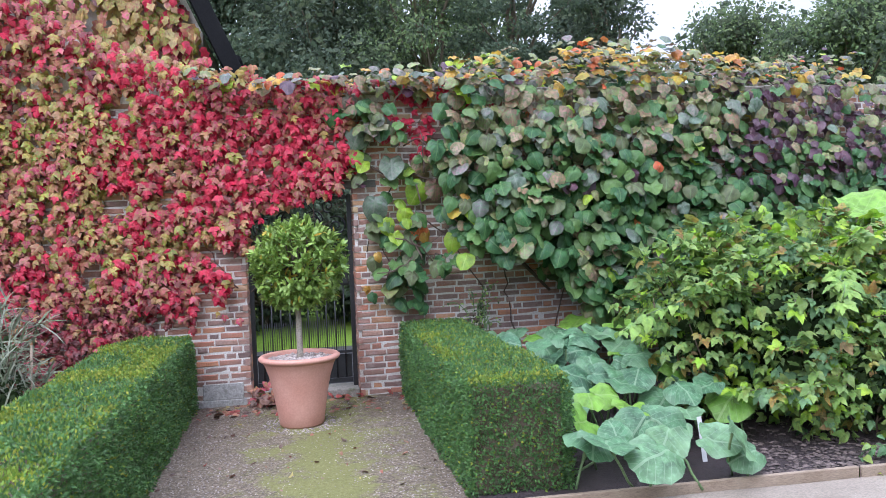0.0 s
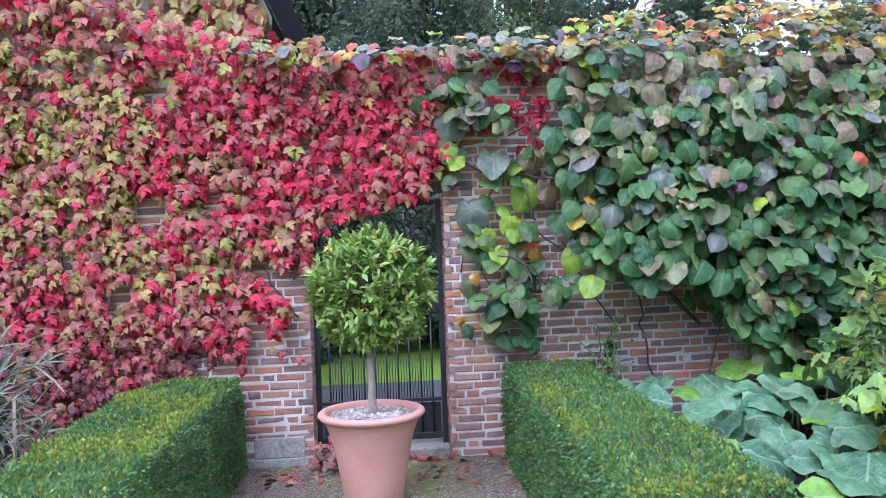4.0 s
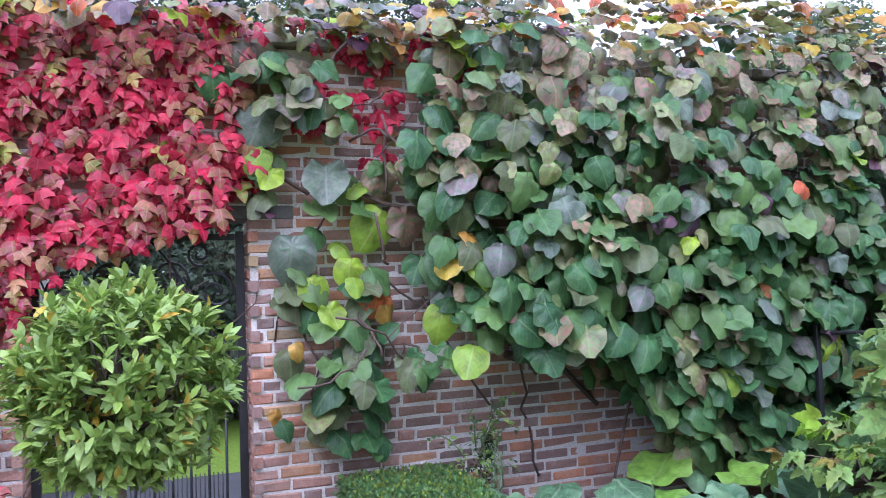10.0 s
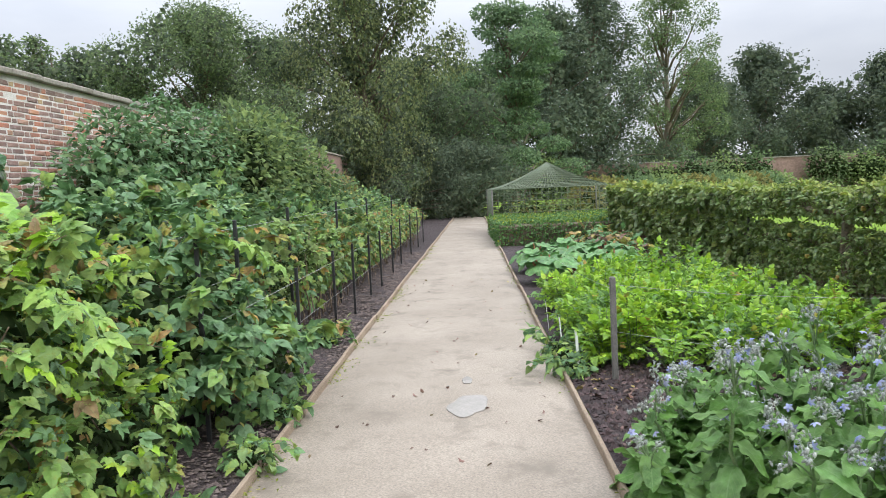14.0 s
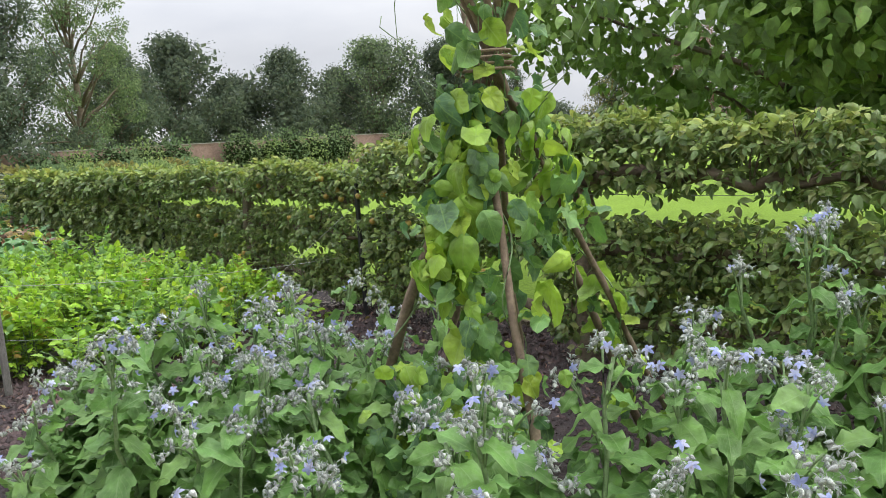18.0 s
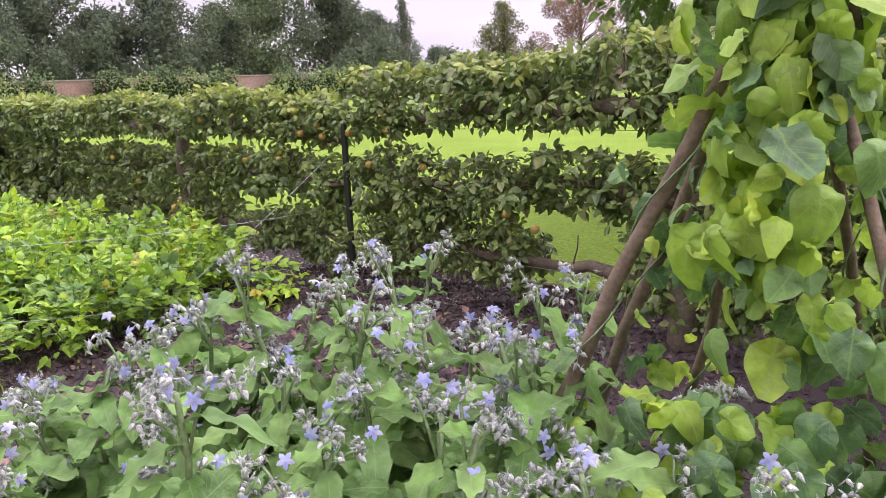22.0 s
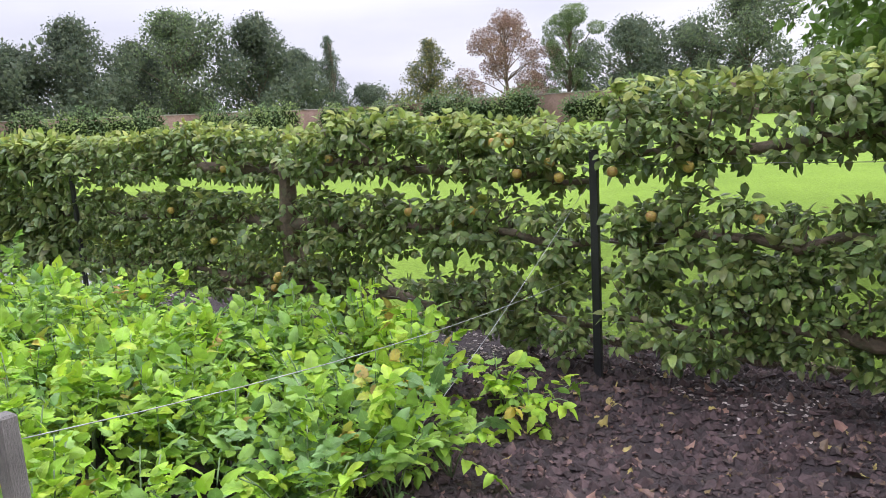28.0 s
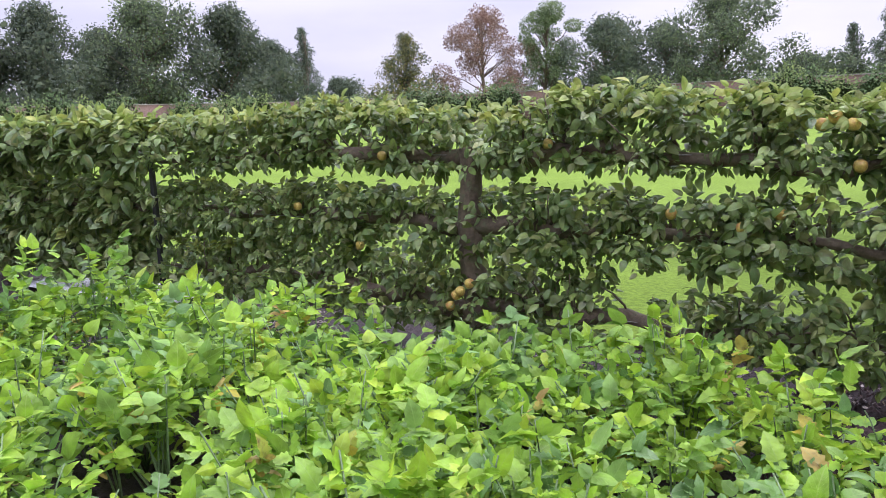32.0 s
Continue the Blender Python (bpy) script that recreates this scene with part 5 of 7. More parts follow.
q = r.uniform(0.2, 0.36, 500)
ring = part("spilled_gravel", stones("spilled_gravel", np.stack([POT[0] + q * np.cos(a), POT[1] + q * np.sin(a), np.full(500, 0.012)], 1), r.uniform(0.005, 0.014, 500), [PEBBLE], 0.5, r), None)
tagged(ring, "ring of pale gravel around the foot of the pot", "gravel", kind="stuff")
bay = thing("bay_tree", *POT, 0.60, "clipped standard bay tree with a dense round green head", "topiary tree")
part("trunk", tubes("trunk", [(bent((0.01, 0, -0.03), (0.0, 0, 0.72), 0, 8, 0.006, r), np.linspace(0.030, 0.023, 8))], PALEBARK, 10), None, bay, "smooth grey straight trunk")
runs = []
BC, BR = np.array((0.03, 0, 0.845)), np.array((0.415, 0.415, 0.425))
for d in ball_points(60, r):
    d[2] = abs(d[2]) * 0.9 - 0.15
    runs.append((bent((0, 0, 0.55 + 0.2 * r.uniform()), BC + d * BR * 0.85, 0.02, 5, 0.012, r), np.linspace(0.012, 0.003, 5)))
part("branch", tubes("branch", runs, BARK, 4), None, bay, "thin branches inside the head")
n_tw = 620
d = ball_points(n_tw, r)
lumpy = 1 + 0.09 * noise2(d, 2.4, 4.0) + r.normal(0, 0.04, n_tw)
tw = BC + d * BR * (lumpy * np.where(r.uniform(0, 1, n_tw) < 0.75, r.uniform(0.86, 1.0, n_tw), r.uniform(0.5, 0.85, n_tw)))[:, None]
tw[:, 2] = np.maximum(tw[:, 2], 0.47 + 0.04 * r.uniform(0, 1, n_tw))
per = 9
axis = jitter(d + [0, 0, 0.75], 0.25, r)
k = np.repeat(np.arange(n_tw), per)
pos = tw[k] - axis[k] * (r.uniform(0, 0.09, len(k)))[:, None]
tip = unit(axis[k] * r.uniform(0.25, 1.0, len(k))[:, None] + r.normal(0, 0.55, (len(k), 3)))
up = jitter(axis[k] + [0, 0, 0.4], 0.3, r)
kinds = (r.uniform(0, 1, len(k)) < 0.05).astype(int)
tagged(part("foliage", leaf_field("foliage", LANCE, pos, tip, up, r.uniform(0.05, 0.088, len(k)), [BAY, BAYGOLD], kinds), None, bay, "glossy pointed leaves, a few yellowed"), kind="stuff")


# ---- box hedges ----
def hedge(name, x0, x1, y0, y1, h, label, per=5200, seed=1, leaf=0.026, mats=(BOX, BOXTIP), skip=()):
    r = np.random.default_rng(seed)
    ob = thing(name, (x0 + x1) / 2, (y0 + y1) / 2, 0, label, "hedge")
    c = np.array(((x0 + x1) / 2, (y0 + y1) / 2, 0))
    bm = box((x1 - x0 - 0.09, y1 - y0 - 0.09, h - 0.05), (0, 0, h / 2 - 0.02), 0.03)
    part("core", bm, BARK, ob, "dark twiggy inside")
    faces = [("top", (x1 - x0) * (y1 - y0)), ("west", (y1 - y0) * h), ("east", (y1 - y0) * h), ("south", (x1 - x0) * h), ("north", (x1 - x0) * h)]
    P, N = [], []
    for f, area in faces:
        if f in skip:
            continue
        n = int(area * per * (0.35 if f == "north" else 1))
        u, v = r.uniform(0, 1, n), r.uniform(0, 1, n)
        X, Y = x0 + u * (x1 - x0), y0 + v * (y1 - y0)
        if f == "top":
            p, m = np.stack([X, Y, np.full(n, h)], 1), (0, 0, 1)
        elif f in ("west", "east"):
            p, m = np.stack([np.full(n, x0 if f == "west" else x1), Y, u * h], 1), (-1 if f == "west" else 1, 0, 0)
        else:
            p, m = np.stack([X, np.full(n, y0 if f == "south" else y1), v * h], 1), (0, -1 if f == "south" else 1, 0)
        P.append(p), N.append(np.broadcast_to(m, (n, 3)))
    P, N = np.concatenate(P), np.concatenate(N).astype(float)
    lump_amt = 0.032 * waves(P[:, 0] * 1.0 + P[:, 2] * 0.7, P[:, 1] + P[:, 2] * 0.9, 7.0, seed) + 0.02 * waves(P[:, 0], P[:, 1] + P[:, 2], 2.2, seed + 1)
    # rounded shoulders
    P[:, 0] = c[0] + (P[:, 0] - c[0]) * (1 - 0.05 * smooth_step(P[:, 2], h * 0.86, h))
    P += N * (lump_amt + r.uniform(-0.045, 0.012, len(P)))[:, None]
    tips = N[:, 2] > 0.5
    tone = noise2(P[::1] * [1, 1, 1], 1.6, seed * 3.0)
    kinds = (r.uniform(0, 1, len(P)) < np.where(tips, 0.28 + 0.7 * smooth_step(tone, 0.0, 0.4), 0.07)).astype(int)
    tip = jitter(N + [0, 0, 0.3], 0.6, r)
    up = jitter(N, 0.5, r)
    tagged(part("foliage", leaf_field("foliage", FLAKE, P - c, tip, up, r.uniform(0.7, 1.25, len(P)) * leaf, list(mats), kinds), None, ob, "tiny dense leaves with yellowing tips on top"), kind="stuff")
    return ob


hedge("box_hedge", 1.0, 1.66, 4.62, 7.9, 0.75, "low clipped box hedge, dark green with yellowed patches on top", 9500, 3, 0.024)
hedge("box_hedge", -1.75, -1.06, 2.9, 7.9, 0.75, "low clipped box hedge beside the gate path, fresh tips in places", 9000, 4, 0.024)


# ---- general plants ----
def bush_leaves(blobs, n, shape, size, mats, weights, r, hang=0.4, shell=0.55):
    """Leaves in the outer parts of a set of ellipsoids (cx, cy, cz, rx, ry, rz)."""
    B = np.array(blobs, float)
    vol = (B[:, 3] * B[:, 4] * B[:, 5]) ** 0.67
    which = r.choice(len(B), n, p=vol / vol.sum())
    d = ball_points(n, r)
    q = r.uniform(shell ** 3, 1.0, n) ** (1 / 3) * (1 + 0.12 * noise2(d * 1.0 + B[which, :3], 1.7, 2.0))
    P = B[which, :3] + d * B[which, 3:] * q[:, None]
    keep = P[:, 2] > 0.03
    P, d = P[keep], d[keep]
    tip = unit(d + r.normal(0, 0.6, P.shape) + [0, 0, -hang])
    up = unit(d * 0.7 + r.normal(0, 0.4, P.shape) + [0, 0, 0.9])
    kinds = r.choice(len(mats), len(P), p=np.array(weights) / sum(weights))
    return P, tip, up, r.uniform(size[0], size[1], len(P)), mats, kinds


def shrub(name, label, category, x, y, blobs, n, shape, size, mats, weights, seed, stems=12, stem_mat=None, hang=0.4, shell=0.55, group="", sprays=0):
    r = np.random.default_rng(seed)
    ob = thing(name, x, y, 0, label, category, group)
    P, tip, up, s, m, k = bush_leaves(blobs, n, shape, size, mats, weights, r, hang, shell)
    runs = []
    B = np.array(blobs)
    for i in range(sprays):
        b = B[r.integers(len(B))]
        d = ball_points(1, r)[0]
        d[2] = abs(d[2])
        a = b[:3] + d * b[3:] * 0.7
        e = b[:3] + d * b[3:] * 1.0 + unit(d * [1, 1, 0.3]) * r.uniform(0.1, 0.32)
        line = bent(a, e, -r.uniform(0.02, 0.1), 6)
        runs.append((line, np.linspace(0.005, 0.002, 6)))
        q = np.repeat(line[1:], 3, 0)
        P, tip = np.concatenate([P, q + r.normal(0, 0.02, q.shape)]), np.concatenate([tip, unit(r.normal(0, 0.6, q.shape) + d * 0.6 + [0, 0, -0.3])])
        up = np.concatenate([up, jitter(np.tile((0, 0, 1.0), (len(q), 1)), 0.35, r)])
        s, k = np.concatenate([s, r.uniform(size[0], size[1] * 1.15, len(q))]), np.concatenate([k, r.choice(len(m), len(q), p=np.array(weights) / sum(weights))])
    tagged(part("foliage", leaf_field("foliage", shape, P, tip, up, s, m, k), None, ob), kind="stuff")
    tagged(part("inner_growth", inner_leaves("inner_growth", blobs, 420, r, [DEEP, BRAMBLE], 0.68, 0.22), None, ob, "dense inner growth, its shade put into a dark leaf colour"), kind="stuff")
    for i in range(stems):
        b = B[r.integers(len(B))]
        top = b[:3] + ball_points(1, r)[0] * b[3:] * 0.9
        foot = np.array((b[0] + r.normal(0, 0.12), b[1] + r.normal(0, 0.12), 0.0))
        runs.append((bent(foot, top, r.normal(0, 0.08), 7, 0.03, r), np.linspace(0.011, 0.004, 7)))
    if runs:
        tagged(part("stem_growth", tubes("stem_growth", runs, stem_mat or STEM, 4), None, ob), kind="stuff")
    return ob


# raspberry canes over their frame
shrub("raspberry_bush", "sprawling raspberry canes with bright green and yellowing leaves", "raspberry bush", 4.1, 5.7,
      [(-0.8, 0.2, 0.75, 0.55, 0.75, 0.75), (-0.2, -0.1, 0.8, 0.7, 0.85, 0.8), (0.6, 0.1, 0.85, 0.7, 0.9, 0.8), (0.1, 0.2, 1.15, 0.8, 0.6, 0.5), (0.9, 0.5, 1.0, 0.6, 0.7, 0.65), (-0.5, 0.5, 1.2, 0.5, 0.4, 0.35), (0.2, -0.7, 0.4, 0.9, 0.4, 0.42)],
      4400, TRI, (0.06, 0.125), [CANE, CANEOLD, BRAMBLE, PARSNIPLIME], [0.62, 0.10, 0.16, 0.12], 31, 46, POLE, sprays=130)
shrub("bramble_bush", "dark green trained bramble trailing over the soil", "bramble bush", 6.5, 5.25,
      [(-0.8, 0, 0.7, 0.7, 0.8, 0.65), (0.2, 0.2, 0.75, 0.8, 0.8, 0.7), (1.1, 0.5, 0.85, 0.8, 0.9, 0.75), (-0.2, -0.6, 0.35, 1.0, 0.35, 0.35), (0.4, 0.9, 1.2, 1.1, 0.7, 0.55)],
      2100, TRILOW, (0.08, 0.15), [BRAMBLE, CANE, CANEOLD], [0.66, 0.28, 0.06], 32, 30, POLE, sprays=100)
for i, (bx, by, hh, tone) in enumerate(((8.6, 6.0, 1.55, 0.5), (10.2, 5.9, 1.5, 0.6), (11.8, 5.9, 1.4, 0.4), (13.6, 5.9, 1.35, 0.5), (15.5, 5.8, 1.3, 0.7), (17.5, 5.7, 1.25, 0.6), (19.6, 5.6, 1.3, 0.7), (22.0, 5.4, 1.25, 0.3), (24.5, 5.2, 1.2, 0.4))):
    edge = north_edge(bx) + 0.74 - by
    shrub("fruit_bush", "soft fruit canes tied along a wire fence, pale green and yellowing", "fruit bush", bx, by,
          [(-0.4, edge, hh * 0.52, 0.75, 0.2, hh * 0.34), (0.5, edge, hh * 0.56, 0.7, 0.2, hh * 0.32), (0.1, edge + 0.25, hh * 0.66, 0.9, 0.25, hh * 0.26)], 520 if i < 4 else 1200, TRILOW if i < 4 else FLAKE, (0.06, 0.12), [CANE, F_LIME, CANEOLD, BRAMBLE], [tone, 0.4, 0.12 + 0.03 * i, 0.3], 40 + i, 14, POLE, group="soft fruit along the path", sprays=12)
    back = hh + (0.42 if i < 5 else 0.5)
    shrub("currant_bush", "leafy green currant bush behind the fence", "fruit bush", bx + 0.3, by + 0.5,
          [(-0.3, 0, back * 0.55, 0.95, 0.7, back * 0.46), (0.6, 0.35, back * 0.6, 0.8, 0.6, back * 0.42), (0.2, -0.3, back * 0.42, 0.9, 0.5, back * 0.38)], 900 if i < 4 else 1500, TRILOW if i < 4 else FLAKE, (0.08, 0.16), [BRAMBLE, CANE, F_SHRUB], [0.6, 0.15 + 0.3 * (i % 3 == 1), 0.3], 640 + i, 10, POLE, group="currants by the wall", sprays=24)
shrub("wall_shrub", "dense dark green wall shrub rising to the coping", "shrub", 11.0, 7.1,
      [(-1.7, 0.2, 1.4, 0.9, 0.6, 1.0), (-0.7, 0.25, 1.8, 1.0, 0.6, 1.1), (0.6, 0.25, 2.05, 1.2, 0.6, 1.15), (2.0, 0.2, 1.9, 1.3, 0.7, 1.3), (-0.6, -0.2, 0.9, 1.6, 0.6, 0.9)], 9000, OVAL, (0.08, 0.13), [BRAMBLE, F_SHRUB], [0.7, 0.3], 52, 20, BARK)
shrub("wall_shrub", "pale green leafy wall shrub topping the wall", "shrub", 15.6, 6.9,
      [(-1.2, 0, 2.0, 1.3, 0.8, 1.35), (1.2, 0, 2.1, 1.5, 0.8, 1.4), (3.2, -0.1, 1.7, 1.3, 0.9, 1.3), (0.2, 0.1, 2.3, 0.7, 0.6, 1.2)], 8000, FLAKE, (0.11, 0.18), [F_LIME, F_SHRUB], [0.6, 0.4], 53, 18, BARK)
shrub("wall_shrub", "brownish seeding shrub by the wall", "shrub", 21.5, 6.6, [(0, 0, 1.2, 1.6, 0.9, 1.1), (2.4, 0, 1.1, 1.5, 0.9, 1.0)], 3400, FLAKE, (0.09, 0.15), [F_SHRUB, F_GOLD, CANEOLD], [0.6, 0.3, 0.1], 54, 12, BARK)

shoots = thing("bramble_shoot", 3.3, 5.3, 0, "long arching bramble shoot with fresh lime-green leaves", "bramble shoot")
r = np.random.default_rng(58)
for line in (bent((0.35, 0.2, 1.05), (-0.85, 0.3, 0.86), -0.14, 12, 0.012, r), bent((0.9, 0.0, 1.2), (0.25, -0.75, 1.12), -0.12, 10, 0.012, r), bent((2.2, -0.3, 1.3), (2.9, -0.85, 1.15), -0.16, 10, 0.012, r)):
    part("stem", tubes("stem", [(line, np.linspace(0.007, 0.003, len(line)))], STEM, 5), None, shoots, "thin pale green stem")
    at = np.repeat(line[2:] + [3.3, 5.3, 0], 2, 0)
    way = unit(np.gradient(line, axis=0))[2:]
    side = np.cross(way, (0, 0, 1.0))
    tip = np.repeat(way, 2, 0) * 0.4 + np.repeat(side, 2, 0) * np.tile((1, -1), len(way))[:, None] + r.normal(0, 0.25, (len(at), 3)) + [0, 0, -0.3]
    leaf_parts("leaf", TRI, at, tip, r.normal(0, 0.3, (len(at), 3)) + [0, -0.4, 1.0], r.uniform(0.09, 0.15, len(at)), [CANENEW], np.zeros(len(at)), shoots)

# iron posts and wires along the fruit
fence = thing("fruit_fence", 0, 0, 0, "row of slim black iron posts strung with wires", "fence")
for px, dy, tall in ((5.5, 0.5, 1.45), (6.7, 0.62, 1.45), (7.6, 0.36, 0.95), (8.6, 0.66, 1.5), (9.5, 0.38, 0.95), (10.6, 0.33, 0.95), (11.6, 0.7, 1.5), (12.3, 0.36, 0.95), (13.4, 0.33, 0.95), (14.6, 0.7, 1.5), (15.4, 0.36, 0.95), (17.0, 0.36, 1.0), (18.6, 0.7, 1.5), (19.4, 0.36, 1.0), (21.6, 0.36, 1.0), (23.6, 0.36, 1.0)):
    part("post", box((0.03, 0.03, tall + 0.05), (px, north_edge(px) + dy, tall / 2), 0.004), IRON, fence)
part("post", box((0.03, 0.03, 1.5), (3.68, 7.2, 0.72), 0.004), IRON, fence)
for hz, dy in ((0.45, 0.36), (0.85, 0.36), (0.6, 0.68), (1.0, 0.68), (1.4, 0.68)):
    part("wire", tubes("wire", [([(5.5, north_edge(5.5) + dy, hz), (24, north_edge(24) + dy, hz)], 0.0022)], WIRE, 4), None, fence)
part("cross_rail", tubes("cross_rail", [([(3.68, 7.2, 1.42), (4.6, 6.1, 1.46)], 0.011)], IRON, 5), None, fence)

# marrow plants
squash = thing("squash_plant", 2.4, 5.6, 0, "sprawling squash plant with big grey-green lobed leaves on fleshy stalks", "squash plant")
r = np.random.default_rng(61)
spots = [(x, y) for x, y in zip(r.uniform(1.72, 3.25, 700), r.uniform(4.25, 7.6, 700))]
kept = []
for q in spots:
    if all((q[0] - k[0]) ** 2 + (q[1] - k[1]) ** 2 > 0.185 ** 2 for k in kept) and not (q[0] > 2.5 and 4.6 < q[1] < 5.1) and not (q[0] > 2.95 and q[1] < 5.2):
        kept.append(q)
kept = np.array(kept)
hgt = 0.28 + 0.32 * smooth_step(kept[:, 1], 4.3, 7.0) + r.uniform(-0.08, 0.14, len(kept))
pos = np.column_stack([kept, hgt])
tip = np.column_stack([r.normal(0, 0.6, len(kept)), r.normal(-0.6, 0.5, len(kept)), r.normal(-0.15, 0.2, len(kept))])
up = np.column_stack([r.normal(-0.1, 0.3, len(kept)), r.normal(-0.6, 0.35, len(kept)), np.ones(len(kept))])
sz = r.uniform(0.20, 0.35, len(kept))
leaf_parts("leaf", MARROWS, pos, tip, up, sz, [SQUASH, SQUASHNEW], (r.uniform(0, 1, len(kept)) < 0.14).astype(int), squash)
for q, z in zip(kept, hgt):
    part("stalk", tubes("stalk", [(bent((q[0] - 2.4 + r.normal(0, 0.12), q[1] - 5.6 + r.normal(0, 0.12), 0.02), (q[0] - 2.4, q[1] - 5.6, z), 0, 5, 0.012, r), 0.009)], STEM, 5), None, squash)
tall = thing("marrow_plant", 5.2, 6.4, 0, "tall marrow with huge bright lime leaves above the raspberries", "marrow plant")
leaf_parts("leaf", MARROWS, np.array([(4.9, 6.1, 1.72), (5.3, 6.2, 1.2), (5.6, 6.3, 1.65), (5.9, 6.0, 1.5), (4.7, 6.4, 1.45)]), np.array([(1, -0.3, 0.05), (0.2, -0.8, -0.3), (0.8, -0.4, 0.2), (0.9, -0.1, 0.1), (-0.4, -0.8, 0)]),
           np.array([(0, -0.5, 1.0)] * 5), np.array([0.56, 0.42, 0.34, 0.3, 0.34]), [SQUASHNEW], np.zeros(5), tall)
part("stalk", tubes("stalk", [(bent((0, 0, 0), (-0.3, -0.3, 1.7), 0, 6, 0.02, r), 0.012), (bent((0, 0, 0), (0.4, -0.1, 1.6), 0, 6, 0.02, r), 0.012)], STEM, 5), None, tall)
label_stick = thing("plant_label", 2.69, 4.87, 0.03, "upright white plastic plant label stuck in the soil", "plant label")
part("blade", box((0.035, 0.004, 0.33), (0, 0, 0.15), 0.001, Matrix.Rotation(-0.12, 4, "Y")), WHITE, label_stick)
for lx, ly in ((6.95, 2.08), (7.2, 2.05), (7.9, 2.1), (8.9, 2.12)):
    copy_thing(label_stick, pose(lx, ly, 0.04, 5, 4, 20 * lx))


# ---- bean wigwam ----
WIG = np.array((2.82, 0.70))
wigwam = thing("bean_wigwam", *WIG, 0, "wigwam of rough hazel poles clad with green climbing beans", "bean wigwam")
r = np.random.default_rng(71)
foot = []
for az, rf, thick in ((20, 0.88, 1.35), (-20, 0.92, 1.2), (-50, 0.95, 1.0), (-92, 0.95, 1.0), (-112, 0.92, 1.0), (148, 0.76, 1.0)):
    a = radians(az)
    f = np.array((rf * math.cos(a), rf * math.sin(a), 0.0))
    t = np.array((-0.34 * math.cos(a + 0.12), -0.34 * math.sin(a + 0.12), 2.62 + r.uniform(-0.15, 0.1)))
    foot.append((f, t))
    part("pole", tubes("pole", [(bent(f, t, 0, 9, 0.012, r), np.linspace(0.019, 0.013, 9) * thick * r.uniform(0.9, 1.12, 9))], POLE, 8), None, wigwam)
part("twine", tubes("twine", [(spiral(0, 0, 0.11, 0.10, 4, 0, 1, 60)[:, [0, 2, 1]] + np.stack([np.zeros(60), np.zeros(60), np.linspace(1.84, 1.93, 60)], 1), 0.006)], TIMBER, 4), None, wigwam)
runs = []
for f, t in foot:
    s = np.linspace(0.02, 0.93, 50)
    ang = s * 34 + r.uniform(0, 6)
    runs.append((f + (t - f) * s[:, None] + 0.035 * np.stack([np.cos(ang), np.sin(ang), 0 * ang], 1), 0.0035))
for i in range(14):
    a = r.uniform(0, 6.3)
    runs.append((bent((0.2 * math.cos(a), 0.2 * math.sin(a), r.uniform(1.6, 2.3)), (0.42 * math.cos(a), 0.42 * math.sin(a), r.uniform(1.7, 2.6)), 0.05, 7, 0.03, r), 0.002))
part("bine", tubes("bine", runs, STEM, 4), None, wigwam, "green bean bines winding round the poles")
n = 560
which = r.choice(6, n, p=(0.10, 0.14, 0.2, 0.2, 0.2, 0.16))
h = np.where(which == 0, r.uniform(1.15, 2.3, n), r.uniform(0.1, 2.3, n))
base, head = np.array([f for f, t in foot])[which], np.array([t for f, t in foot])[which]
p1 = base + (head - base) * (h / head[:, 2])[:, None] + r.normal(0, 0.075, (n, 3))
n = 560
h = r.uniform(0.15, 1.95, n)
a = radians(96) + r.normal(0, 0.42, n)
rad = np.clip(0.62 * (1.95 - h) / 1.95, 0.06, 1) * r.uniform(0.5, 1.05, n) + 0.06
p2 = np.stack([rad * np.cos(a), rad * np.sin(a), h], 1)
n = 340
h = r.uniform(1.05, 2.2, n)
a = r.uniform(0, 6.3, n)
rad = np.interp(h, [1.0, 1.5, 1.9, 2.2], [0.36, 0.30, 0.22, 0.24]) * r.uniform(0.5, 1.2, n)
p3 = np.stack([rad * np.cos(a), rad * np.sin(a), h], 1)
n = 260
h = r.uniform(0.06, 0.8, n)
a = radians(105) + r.normal(0, 0.75, n)
rad = r.uniform(0.4, 0.72, n) * (1.1 - 0.35 * h)
p4 = np.stack([rad * np.cos(a), rad * np.sin(a), h], 1)
f, t = foot[5]
s = r.uniform(0.04, 0.5, 80)[:, None]
p5 = f + (t - f) * s + r.normal(0, 0.06, (80, 3)) + [0, 0.05, 0]
pos = np.concatenate([p1, p2, p3, p4, p5])
r.shuffle(pos)
gap = (r.uniform(0, 1, len(pos)) < 0.25) | (noise2(pos, 2.6, 6.0) < -0.2) | ((pos[:, 2] > 1.8) & (r.uniform(0, 1, len(pos)) < 0.72))
for f, t in (foot[0], foot[5]):  # stretches of bare pole
    q = np.clip(((pos - f) @ (t - f)) / ((t - f) @ (t - f)), 0, 1)
    off = np.linalg.norm(pos - f - q[:, None] * (t - f), axis=1)
    gap |= (off < 0.11) & (pos[:, 2] > (0.45 if f is foot[0][0] else 0.85)) & (pos[:, 2] < 1.38)
pos = pos[~gap]
h, k = pos[:, 2], len(pos)
out = unit(pos * [1, 1, 0] + 1e-4)
tip = out * 0.3 + np.stack([r.normal(0, 0.6, k), r.normal(0, 0.6, k), np.full(k, -0.8) + r.normal(0, 0.3, k)], 1)
up = out + np.stack([r.normal(0, 0.65, k), r.normal(0, 0.65, k), r.uniform(0.0, 1.3, k)], 1)
